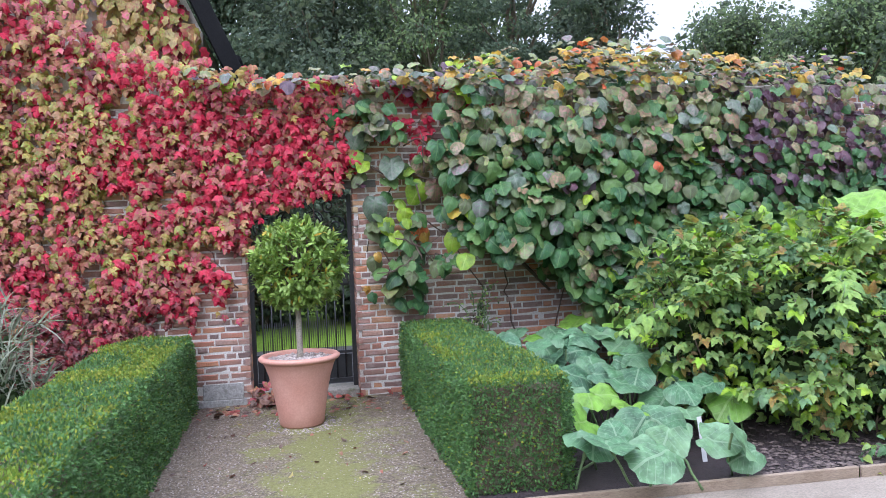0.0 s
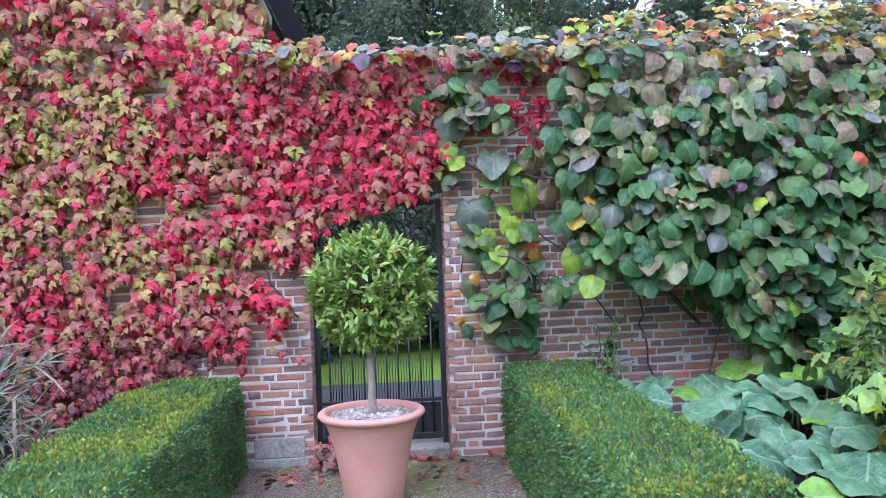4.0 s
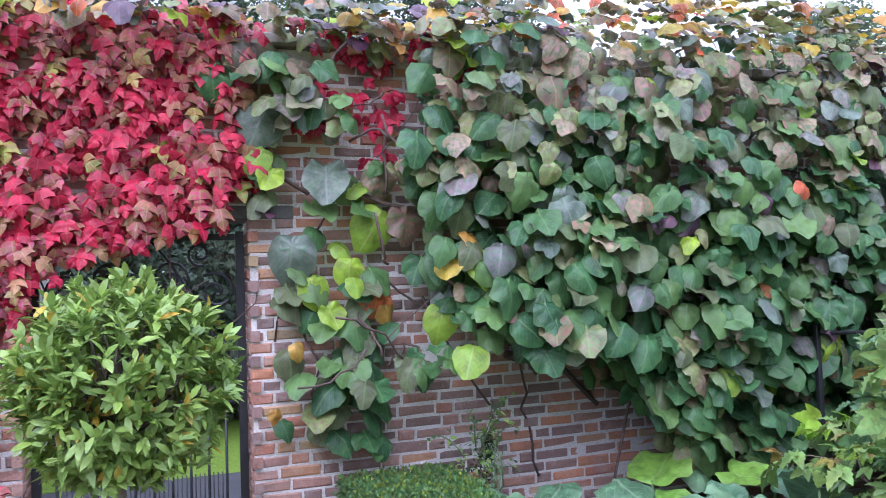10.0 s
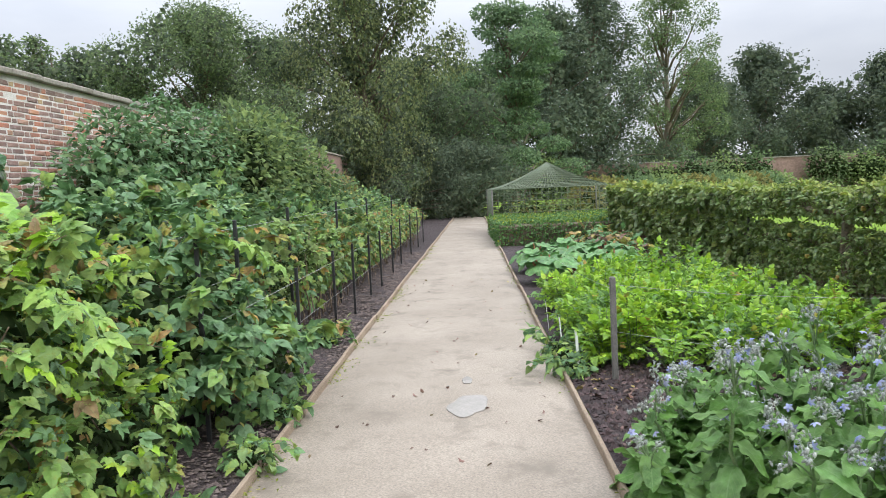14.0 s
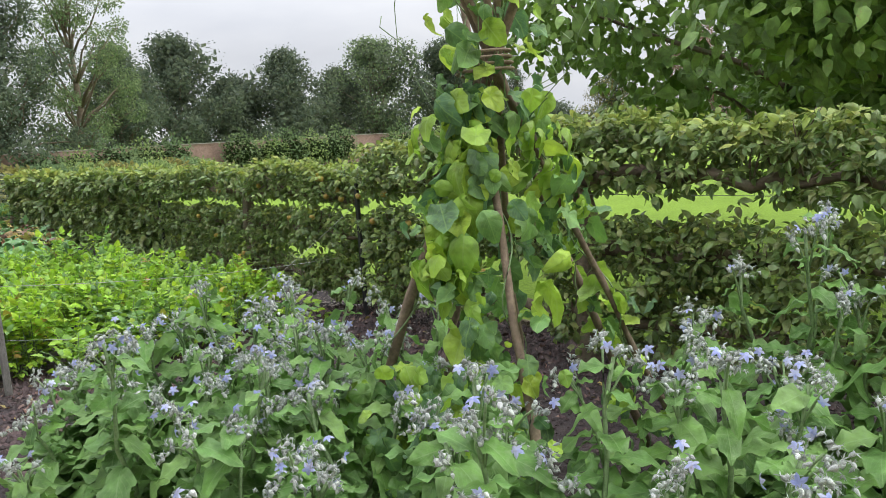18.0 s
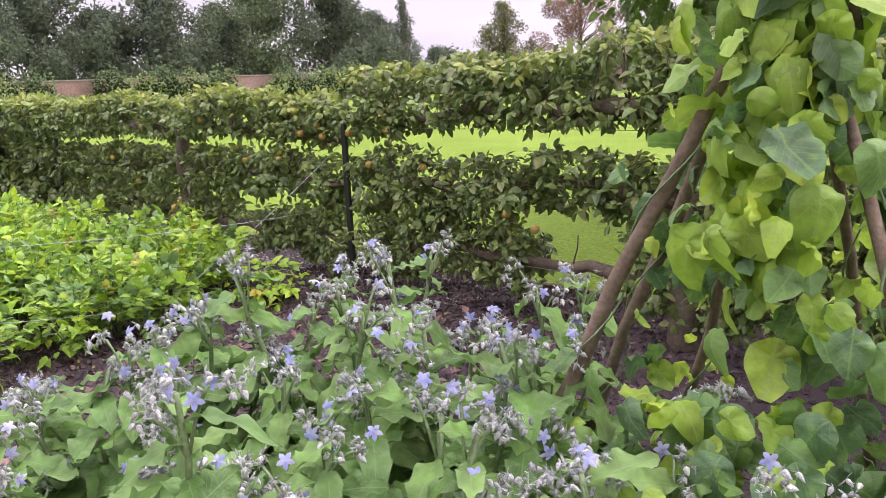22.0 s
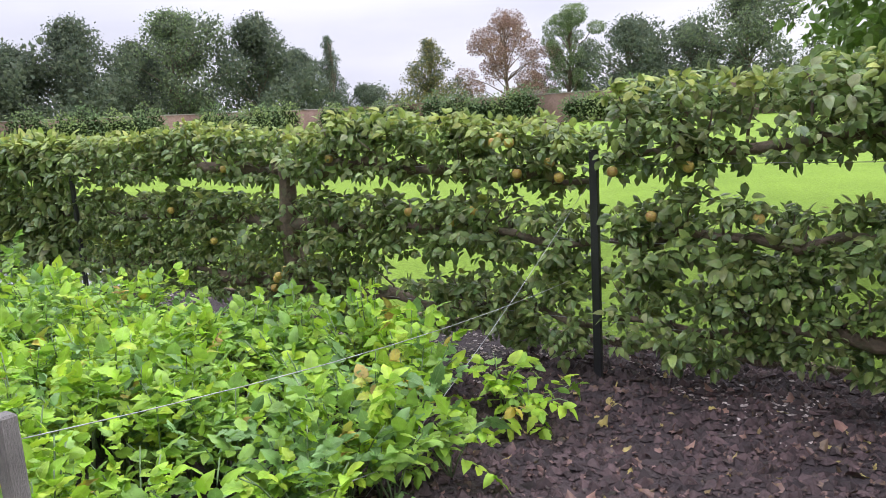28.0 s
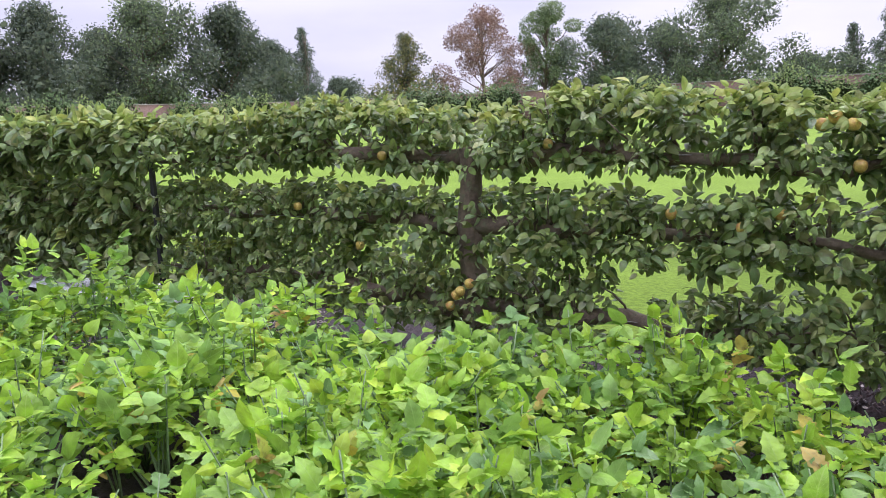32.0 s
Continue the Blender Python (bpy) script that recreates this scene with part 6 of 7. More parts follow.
sz = r.uniform(0.062, 0.118, k) * r.choice([0.7, 1.0, 1.25], k, p=(0.28, 0.47, 0.25)) * (1 - 0.2 * (h > 1.8))
pos = pos + [*WIG, 0]
bright = ((0.5 * noise2(pos, 3.0, 2.0) + r.normal(0, 0.25, k)) > 0.03).astype(int)
first = np.arange(len(h)) < 295
leaf_parts("leaf", BEANS, pos[first], tip[first], up[first], sz[first], [BEAN, BEANLIME], bright[first], wigwam)
if (~first).any():
    tagged(part("foliage", leaf_field("foliage", BEANS, pos[~first] - [*WIG, 0], tip[~first], up[~first], sz[~first], [BEAN, BEANLIME], bright[~first]), None, wigwam), kind="stuff")


# ---- borage ----
def borage(x, y, h, seed, spread=0.3, label="borage plant with hairy grey-green leaves and blue star flowers", leafy=1.0):
    r = np.random.default_rng(seed)
    ob = thing("borage_plant", x, y, 0.02, label, "borage plant", "borage in the bed")
    ns = 3
    L, T, U, S, st, fl, bd = [], [], [], [], [], [], []
    for i in range(ns):
        a = 2 * math.pi * (i + r.uniform(-0.3, 0.3)) / ns
        top = np.array((spread * math.cos(a) * r.uniform(0.4, 1.0), spread * math.sin(a) * r.uniform(0.4, 1.0), h * r.uniform(0.72, 1.06)))
        line = bent((0.03 * math.cos(a), 0.03 * math.sin(a), 0), top, 0.03, 8, 0.012, r)
        st.append((line, np.linspace(0.013, 0.006, 8)))
        for k in range(int(26 * leafy)):
            q = (k + 0.4) / 26
            j = min(int(q * 7), 6)
            b = line[j] + (line[j + 1] - line[j]) * (q * 7 - j) if q * 7 - j <= 1 else line[j]
            ang = a + k * 2.4 + r.normal(0, 0.4)
            d = np.array((math.cos(ang), math.sin(ang), r.uniform(-0.3, 0.6)))
            L.append(b), T.append(d), U.append((0.3 * math.cos(ang + 3.1), 0.3 * math.sin(ang + 3.1), 1.0)), S.append((0.29 - 0.17 * q) * r.uniform(0.6, 1.25))
        for k in range(3):
            ang = r.uniform(0, 6.3)
            e = top + (0.06 * math.cos(ang), 0.06 * math.sin(ang), r.uniform(-0.05, 0.06)) if k else top
            st.append((bent(line[-2], e, -0.02, 5), 0.004))
            curl = r.uniform(0, 6.3)
            for b in range(13):
                u = b / 13
                c = e + np.array((0.06 * u * math.cos(curl + u), 0.06 * u * math.sin(curl + u), 0.02 - 0.05 * u * u)) + r.normal(0, 0.012, 3)
                bd.append(c)
            for b in range(int(r.uniform() < 0.75)):
                fl.append(e + r.normal(0, 0.03, 3) + (0, 0, 0.02))
    for k in range(int(30 * leafy)):
        ang = k * 2.4 + r.normal(0, 0.3)
        L.append((0.03 * math.cos(ang), 0.03 * math.sin(ang), r.uniform(0.05, 0.2))), T.append((math.cos(ang), math.sin(ang), r.uniform(0.0, 0.8))), U.append((0, 0, 1)), S.append(r.uniform(0.22, 0.40))
    part("stem", tubes("stem", st, STEM, 5), None, ob, "thick hairy green stems")
    tagged(part("foliage", leaf_field("foliage", BORAGES, np.array(L), np.array(T), jitter(np.array(U, float), 0.25, r), np.array(S), [BORAGE]), None, ob), kind="stuff")
    bd = np.array(bd)
    hang = np.stack([r.normal(0, 0.6, len(bd)), r.normal(0, 0.6, len(bd)), r.normal(-0.75, 0.3, len(bd))], 1)
    tagged(part("bud_growth", leaf_field("bud_growth", BUDS, bd, hang, ball_points(len(bd), r), r.uniform(0.014, 0.027, len(bd)), [BUD]), None, ob, "drooping furry grey buds"), kind="stuff")
    k = np.repeat(np.arange(len(bd)), 7)
    tagged(part("bud_hair", leaf_field("bud_hair", NEEDLE, bd[k], r.normal(0, 1, (len(k), 3)) + [0, 0, -0.3], ball_points(len(k), r), r.uniform(0.010, 0.02, len(k)), [FUZZ]), None, ob, "spiky hairy sepals"), kind="stuff")
    if fl:
        fl = np.array(fl)
        k = np.repeat(np.arange(len(fl)), 5)
        a = np.tile(np.arange(5) * 1.2566, len(fl))
        face = np.repeat(jitter(np.tile((-0.4, 0.6, 0.5), (len(fl), 1)), 0.5, r), 5, 0)
        e1 = unit(np.cross(face, (0.13, 0.2, 1.0)))
        e2 = np.cross(face, e1)
        tagged(part("flower_head", leaf_field("flower_head", OVAL, fl[k], e1 * np.cos(a)[:, None] + e2 * np.sin(a)[:, None], face, 0.021, [BLUE]), None, ob, "five-petalled sky-blue flowers"), kind="stuff")
    return ob


PLANTS = [(2.2, 1.38, 0.8), (3.75, 1.05, 1.0), (4.05, 1.2, 0.86),  (3.32, 1.0, 0.86), (3.0, 1.2, 0.85), (3.75, 2.0, 0.62), (4.25, 2.0, 0.56), (2.35, 1.75, 0.78), (2.75, 1.85, 0.72), (3.2, 1.8, 0.92), (3.62, 1.88, 0.94), (4.05, 1.75, 0.88), (4.5, 1.85, 0.68), (4.8, 1.6, 0.58), (3.9, 1.35, 0.85), (3.4, 1.4, 0.85), (4.4, 1.25, 0.75),
          (2.0, 1.3, 0.88), (1.75, 0.75, 1.0), (1.65, 1.75, 0.72), (2.25, 0.55, 0.9), (1.5, 1.2, 0.8), (4.5, 1.35, 0.82), (4.2, 0.85, 0.8), (3.65, 0.55, 0.82), (2.6, 1.5, 0.85), (3.0, 1.5, 0.75), (2.38, 1.28, 0.72), (2.0, 0.1, 0.85), (1.55, 0.3, 0.9), (2.08, -0.2, 1.12), (1.72, -0.15, 0.98), (1.4, 0.75, 0.85)]
for i, (bx, by, bh) in enumerate(PLANTS):
    borage(bx, by, bh, 80 + i, 0.26 + 0.06 * (i % 3))


# ---- parsnips ----
def parsnip_field(name, x0, x1, y0, y1, n, seed, label, height=0.62, shape=PARSNIPS):
    r = np.random.default_rng(seed)
    ob = thing(name, (x0 + x1) / 2, (y0 + y1) / 2, 0.03, label, "vegetable crop")
    c = np.array(((x0 + x1) / 2, (y0 + y1) / 2, 0.03))
    P, T, U, S, K, runs = [], [], [], [], [], []
    for i in range(n):
        bx, by = r.uniform(x0, x1), r.uniform(y0, y1)
        if bx < 6.9 and by > 1.4:
            bx += 0.35
        edge = min(bx - x0, x1 - bx, by - y0, y1 - by)
        hh = height * (0.7 + 0.3 * min(edge / 0.4, 1)) * r.uniform(0.75, 1.12) * (1 + 0.2 * math.sin(bx * 3.1) * math.sin(by * 2.7))
        tone = 1.3 + 0.7 * math.sin(bx * 2.3 + 1) * math.sin(by * 2.9) + r.normal(0, 0.35)
        hh *= r.uniform(0.78, 1.15)
        for s in range(17):
            a = s * 2.4 + r.uniform(0, 1)
            lean = r.uniform(0.03, 0.25)
            low = s > 12 and edge < 0.45
            lean = r.uniform(0.12, 0.34) if low else lean
            end = np.array((bx + lean * math.cos(a), by + lean * math.sin(a), hh * (r.uniform(0.15, 0.5) if low else r.uniform(0.6, 1.0))))
            stem = bent((bx, by, 0), end, -0.05, 5)
            if s < 4:
                runs.append((stem - c * [1, 1, 0], np.linspace(0.005, 0.003, 5)))
            d = unit(end - stem[-2])
            side = unit(np.cross(d, (0, 0, 1)))
            big = r.uniform(0.65, 1.3)
            shade = int(np.clip(round(tone + r.normal(0, 0.7)), 0, 2)) if r.uniform() > 0.02 else 3
            tilt = unit(np.array((0, 0, 1)) + r.normal(0, 0.35, 3))
            for k in range(3):
                b = end - d * 0.050 * (k + 0.5) * big
                for f in (-1, 1):
                    P.append(b), T.append(side * f + d * 0.55 + (0, 0, -0.15) + r.normal(0, 0.22, 3)), S.append((0.060 - 0.006 * k) * big * r.uniform(0.7, 1.2)), U.append(tilt + r.normal(0, 0.35, 3)), K.append(shade)
            P.append(end - d * 0.02), T.append(d + (0, 0, -0.25) + r.normal(0, 0.2, 3)), S.append(0.072 * big * r.uniform(0.8, 1.2)), U.append(tilt + r.normal(0, 0.25, 3)), K.append(shade)
    P = np.array(P)
    kinds = np.array(K)
    tagged(part("foliage", leaf_field("foliage", shape, P - c, np.array(T), np.array(U), np.array(S), [PARSNIPDEEP, PARSNIP, PARSNIPLIME, PARSNIPOLD], kinds), None, ob, "toothed bright green leaflets"), kind="stuff")
    tagged(part("stalk_bed", tubes("stalk_bed", runs, STEM, 3), None, ob, "pale green leaf stalks"), kind="stuff")


parsnip_field("parsnip_crop", 6.58, 8.6, -0.6, 1.95, 128, 101, "dense bright green parsnip tops in the bed", 0.6)
parsnip_field("parsnip_crop", 8.6, 11.0, -0.5, 1.95, 130, 102, "dense bright green parsnip tops further along the bed", shape=PARSNIPFAR)

# stake and strings
stake = thing("wooden_stake", 6.62, 1.85, 0.02, "weathered grey wooden stake with a string tied to it", "stake")
part("shaft", box((0.05, 0.045, 0.9), (0, 0, 0.42), 0.006, Matrix.Rotation(0.03, 4, "Y")), GREYWOOD, stake)
part("nail", box((0.03, 0.006, 0.006), (0.02, 0.03, 0.81)), WIRE, stake)
for i, (a, b) in enumerate((((6.62, 1.87, 0.83), (6.6, -0.9, 0.62)), ((6.62, 1.87, 0.45), (6.6, -1.1, 0.05)), ((6.62, 1.87, 0.8), (11.0, 1.9, 0.75)), ((6.58, -1.13, 1.1), (6.75, 0.6, 0.05)))):
    string = part("string", tubes("string", [(bent(a, b, 0.05, 9), 0.0017)], WIRE, 4), None)
    tagged(string, "thin pale garden string stretched across the bed", "string")

# leaf litter and crumbs on the beds
r = np.random.default_rng(110)
n = 15000
x, y = r.uniform(3.8, 7.2, n), r.uniform(-1.7, 2.2, n)
clods = part("soil_clods", stones("soil_clods", np.stack([x, y, lump(x, y) + 0.004], 1), 0.006 + 0.036 * r.uniform(0, 1, n) ** 2.2, [CLOD], 0.7, r), None)
tagged(clods, "crumbly clods of dark soil", "soil", kind="stuff")
n = 5000
x, y = r.uniform(1.2, 3.9, n), r.uniform(-1.7, 2.2, n)
tagged(part("soil_clods", stones("soil_clods", np.stack([x, y, lump(x, y) + 0.004], 1), r.uniform(0.006, 0.022, n), [CLOD], 0.7, r), None), "crumbly clods of dark soil under the borage", "soil", kind="stuff")
n = 11000
x = r.uniform(2.9, 20, n)
y = north_edge(x) + 0.05 + np.abs(r.normal(0, 0.55, n))
tagged(part("bark_mulch", stones("bark_mulch", np.stack([x, y, lump(x, y) + 0.006], 1), r.uniform(0.01, 0.028, n), [CHIP], 0.35, r), None), "brown bark chippings mulching the fruit bed", "mulch", kind="stuff")

n = 3200
x, y = r.uniform(5.4, 11.0, n), -1.15 + r.normal(0, 0.26, n)
keep = waves(x, y, 1.7, 61) > -0.25
tagged(part("grit_strip", stones("grit_strip", np.stack([x, y, lump(x, y) + 0.003], 1)[keep], r.uniform(0.005, 0.016, keep.sum()), [PEBBLE], 0.5, r), None), "pale grey grit scattered under the espaliers", "gravel", kind="stuff")


def litter(name, n, area, size, mats, label, seed, base, lift=0.15):
    r = np.random.default_rng(seed)
    x, y = r.uniform(area[0], area[1], n), r.uniform(area[2], area[3], n)
    pos = np.stack([x, y, base(x, y) + 0.012], 1)
    tip = np.stack([r.normal(0, 1, n), r.normal(0, 1, n), r.normal(0.05, lift, n)], 1)
    up = np.stack([r.normal(0, 0.6, n), r.normal(0, 0.6, n), np.ones(n)], 1)
    tagged(part(name, leaf_field(name, CURLED if size[1] < 0.1 else MAPLE, pos, tip, up, r.uniform(*size, n), mats, r.integers(0, len(mats), n)), None), label, "fallen leaves", kind="stuff")


litter("fallen_leaves", 520, (3.9, 7.0, -1.5, 2.15), (0.035, 0.08), [LITTER, LITTER, LITTERDARK], "brown and rusty dead leaves scattered on the dark soil", 111, lump)
litter("fallen_leaves", 4200, (3.4, 7.1, -1.6, 2.15), (0.012, 0.042), [LITTERDARK, LITTERDARK, LITTERDARK, LITTERDARK, LITTER], "rotting leaf scraps thickly covering the dark soil", 112, lump, 0.5)
litter("fallen_leaves", 130, (-1.05, 1.0, 7.35, 7.95), (0.05, 0.1), [LITTERRED, LITTER], "red and brown creeper leaves drifted against the gate", 113, lambda x, y: 0.0 * x + 0.008)
litter("fallen_leaves", 45, (-0.5, 0.55, 7.9, 8.12), (0.06, 0.12), [LITTERRED], "pink and crimson leaves piled in the gateway", 114, lambda x, y: 0.0 * x + 0.03)
litter("fallen_leaves", 60, (-1.0, 1.0, 5.0, 7.3), (0.02, 0.06), [LITTER, LITTERRED], "a few dead leaves on the gate path", 115, lambda x, y: 0.0 * x + 0.008)
litter("fallen_leaves", 90, (3.0, 14, 2.3, 4.2), (0.015, 0.05), [LITTER], "small dead leaves on the sandy path", 116, lambda x, y: 0.0 * x + 0.014)
r = np.random.default_rng(117)
n = 7000
x, y = r.uniform(-1.05, 1.0, n), r.uniform(4.4, 7.9, n)
edge = np.abs(x) + r.normal(0, 0.25, n) > 0.25
tagged(part("path_grit", stones("path_grit", np.stack([x, y, np.full(n, 0.008)], 1)[edge], r.uniform(0.003, 0.009, n)[edge], [PEBBLE], 0.5, r), None), "coarse grit along the edges of the gate path", "gravel", kind="stuff")


r = np.random.default_rng(118)
n = 90
q = r.uniform(0, 1, n)
pos = np.stack([-0.50 + np.abs(r.normal(0, 0.13, n)), 7.96 - np.abs(r.normal(0, 0.12, n)), 0.02 + 0.16 * q * r.uniform(0.3, 1, n)], 1)
tagged(part("leaf_drift", leaf_field("leaf_drift", MAPLES, pos, r.normal(0, 1, (n, 3)) * [1, 1, 0.5], r.normal(0, 0.6, (n, 3)) + [0, -0.5, 1.0], r.uniform(0.06, 0.11, n), [LITTERRED, IVY["pink"], LITTER], r.integers(0, 3, n)), None), "drift of pink and tan fallen leaves in the corner of the gateway", "fallen leaves", kind="stuff")
shrub("wall_weed", "wispy pale green weed growing at the foot of the wall", "weed", 1.78, 7.78, [(0, 0, 0.62, 0.13, 0.08, 0.36), (0.08, 0, 0.85, 0.07, 0.06, 0.16)], 260, OVAL, (0.02, 0.045), [CANENEW, BRAMBLE], [0.6, 0.4], 119, 7, sprays=8)

# the feathery grey plant and canes in front of the creeper
shrub("feathery_herb", "feathery grey-green fennel-like herb gone over", "herb", -2.6, 6.6, [(0, 0, 0.75, 0.55, 0.5, 0.5), (-0.5, 0.1, 0.9, 0.6, 0.5, 0.45), (0.35, -0.3, 0.45, 0.4, 0.4, 0.4)], 2600, BLADE, (0.12, 0.26), [HERB], [1], 120, 26, POLE, hang=-0.2, shell=0.2, sprays=30)
for hx, hy, hz in ((-2.05, 6.3, 0.95), (-2.45, 5.6, 0.8), (-2.9, 6.4, 1.3)):
    cane = part("garden_cane", tubes("garden_cane", [([(hx, hy, -0.02), (hx + 0.03, hy, hz)], 0.009)], TIMBER, 6), None)
    tagged(cane, "thin pale bamboo garden cane in the bed", "cane")

r = np.random.default_rng(130)
n = 5200
x = r.uniform(2.8, 22, n)
north = r.uniform(0, 1, n) < 0.6
y = np.where(north, north_edge(x) - np.abs(r.normal(0, 0.10, n)) + 0.06, south_edge(x) + np.abs(r.normal(0, 0.06, n)) - 0.05)
keep = waves(x, y, 2.6, 44) > 0.02
x, y = x[keep], y[keep]
n = len(x)
tagged(part("path_weeds", leaf_field("path_weeds", FLAKE, np.stack([x, y, np.full(n, 0.014)], 1), np.stack([r.normal(0, 1, n), r.normal(0, 1, n), r.uniform(0.1, 0.8, n)], 1), np.stack([r.normal(0, 0.5, n), r.normal(0, 0.5, n), np.ones(n)], 1), r.uniform(0.012, 0.034, n), [MOSS]), None), "yellow-green moss and small weeds along the path edges", "weeds", kind="stuff")
for i, (wx, wy, ws) in enumerate(((5.0, 4.4, 0.22), (5.9, 4.45, 0.25), (6.9, 2.12, 0.2), (7.6, 2.15, 0.24), (4.1, 4.5, 0.22), (8.6, 4.55, 0.2))):
    shrub("edge_weed", "low leafy weed spilling over the path edging", "weed", wx, wy, [(0, 0, 0.06, ws, ws * 0.7, 0.13), (ws * 0.7, 0.05, 0.05, ws * 0.6, ws * 0.6, 0.1)], 170, RASP, (0.04, 0.08), [BRAMBLE, CANE], [0.5, 0.5], 140 + i, 4, sprays=4, group="weeds along the path")


def puddle(px, py, rx, ry, seed):
    r = np.random.default_rng(seed)
    a = np.linspace(0, 2 * np.pi, 28, endpoint=False)
    q = 1 + 0.16 * np.sin(2 * a + r.uniform(0, 6)) + 0.08 * np.sin(5 * a + r.uniform(0, 6))
    v = np.concatenate([np.stack([rx * q * np.cos(a), ry * q * np.sin(a), 0 * a], 1), [(0, 0, 0.0)], np.stack([rx * q * np.cos(a), ry * q * np.sin(a), 0 * a - 0.02], 1)])
    t = [(i, (i + 1) % 28, 28) for i in range(28)] + [(i, 29 + i, 29 + (i + 1) % 28) for i in range(28)] + [(i, 29 + (i + 1) % 28, (i + 1) % 28) for i in range(28)]
    ob = part("puddle", raw_mesh("puddle", v, np.array(t), [WATER]), None)
    ob.location = (px, py, 0.0235)
    tagged(ob, "shallow puddle shining on the sandy path", "puddle")


puddle(6.15, 3.05, 0.27, 0.15, 1)
puddle(6.9, 3.05, 0.10, 0.05, 2)


# ---- espaliered apple trees ----
ESP_Y = -1.15


def apple_fruit(x, y, z, s):
    ob = part("apple", lathe([(0, 0.86), (0.12, 0.93), (0.5, 0.98), (0.85, 0.72), (1.0, 0.25), (0.93, -0.3), (0.62, -0.75), (0.25, -0.9), (0, -0.8)], 12), APPLE, None, smooth=True)
    ob.matrix_basis = pose(x, y, z, 8 * math.sin(x * 9), 10 * math.sin(x * 5), 0) @ Matrix.Diagonal((s, s, s, 1))
    return tagged(ob, "ripe yellow-russet apple hanging in the espalier", "apple", "apples on the espaliers")


POSTS = (1.5, 6.53, 11.62, 16.8, 22.0)


def espalier(cx, west, east, seed, tops=(1.18, 1.17), crown=0.30, dense=1.0, leaf=(0.038, 0.066), hole=None, wide=0.15):
    """A tree trained in three tiers: the branches of the top tier leave the trunk at tops[0] and end at tops[1]."""
    r = np.random.default_rng(seed)
    ob = thing("espalier_apple_tree", cx, ESP_Y, 0, "old espaliered apple tree trained in three leafy horizontal tiers", "apple tree", "row of espaliers")
    part("trunk", tubes("trunk", [(bent((0, 0, -0.02), (0.02, 0, tops[0] + 0.05), 0, 11, 0.014, r), np.linspace(0.088, 0.062, 11) * r.uniform(0.92, 1.12, 11))], BARK, 12), None, ob, "gnarled brown trunk")
    P, T, U, S, K = [], [], [], [], []
    for tier, (tz, up_h, dn, gaps) in enumerate(((0.36, 0.235, 0.16, 0.10), (0.80 + 0.25 * (tops[0] - 1.18), 0.18, 0.16, 0.0), (tops[0], crown * 0.92, 0.06 + 0.25 * (tops[0] - 1.18), 0.0))):
        for s in (-1, 1):
            half = west if s < 0 else east
            end = tz + r.uniform(-0.05, 0.03) if tier < 2 else tops[1] + r.uniform(-0.03, 0.03)
            line = bent((0, 0, tz), (s * half, 0, end), -0.03, 15, 0.026, r)
            part("branch", tubes("branch", [(line, np.linspace(0.05, 0.016, 15) * r.uniform(0.85, 1.2, 15))], BARK, 8), None, ob)
            n = int(half * 190 * dense * (1.2 if tier == 2 else 1.0))
            q = r.uniform(0.02, 1.0, n)
            b = np.stack([np.interp(q * 14, np.arange(15), line[:, k]) for k in range(3)], 1)
            hump = 0.62 + 0.38 * waves(b[:, 0] + cx, b[:, 0] * 0 + tier * 3.0, 3.5, 17)
            keep = waves(b[:, 0] * 1.0 + cx, np.full(n, tier * 5.0), 4.6, 23) > -0.75 + 2.2 * gaps
            if hole and tier == 0:
                keep &= np.abs(b[:, 0] + cx - hole) > wide
            b, hump = b[keep], hump[keep]
            v = r.uniform(0, 1, len(b)) ** 0.8
            sgn = np.where(r.uniform(0, 1, len(b)) < dn / (up_h + dn), -1, 1)
            off = np.where(sgn > 0, v * up_h * (0.6 + 0.7 * np.clip(hump, 0.2, 1.3)), -v * dn)
            p = np.stack([b[:, 0] + r.normal(0, 0.05, len(b)), r.normal(0.02, 1, len(b)) * 0.12 * (1 - 0.35 * v), b[:, 2] + off], 1)
            P.append(p)
            tips = (sgn > 0) & (v > 0.78) & (r.uniform(0, 1, len(b)) < (0.8 if tier == 2 else 0.3))
            K.append(tips.astype(int))
            T.append(np.stack([r.normal(0, 0.6, len(b)), r.normal(0.35, 0.6, len(b)), np.where(tips, 0.6, -0.15) + r.normal(0, 0.5, len(b))], 1))
            U.append(np.stack([r.normal(0, 0.4, len(b)), r.normal(0.45, 0.4, len(b)), np.ones(len(b))], 1))
            S.append(r.uniform(*leaf, len(b)))
            runs = []
            for k in range(int(half * 9)):
                i = r.integers(1, 14)
                e = line[i] + (r.normal(0, 0.1), r.normal(0, 0.08), r.uniform(0.1, up_h * 1.1))
                runs.append((bent(line[i], e, 0, 4, 0.01, r), np.linspace(0.009, 0.003, 4)))
            tagged(part("spur_growth", tubes("spur_growth", runs, BARK, 4), None, ob), kind="stuff")
    P, T, U, S, K = (np.concatenate(k) for k in (P, T, U, S, K))
    # the gardeners keep the iron posts clear
    clear = np.ones(len(P), bool)
    for px in POSTS:
        clear &= ~((np.abs(P[:, 0] + cx - px) < 0.07) & (P[:, 1] > -0.02) & (P[:, 2] < 1.28))
    P, T, U, S, K = (k[clear] for k in (P, T, U, S, K))
    per = 9
    k = np.repeat(np.arange(len(P)), per)
    rad = unit(r.normal(0, 1, (len(k), 3)) * [1, 1, 0.7])
    P4 = P[k] + rad * r.uniform(0.005, 0.045, (len(k), 1))
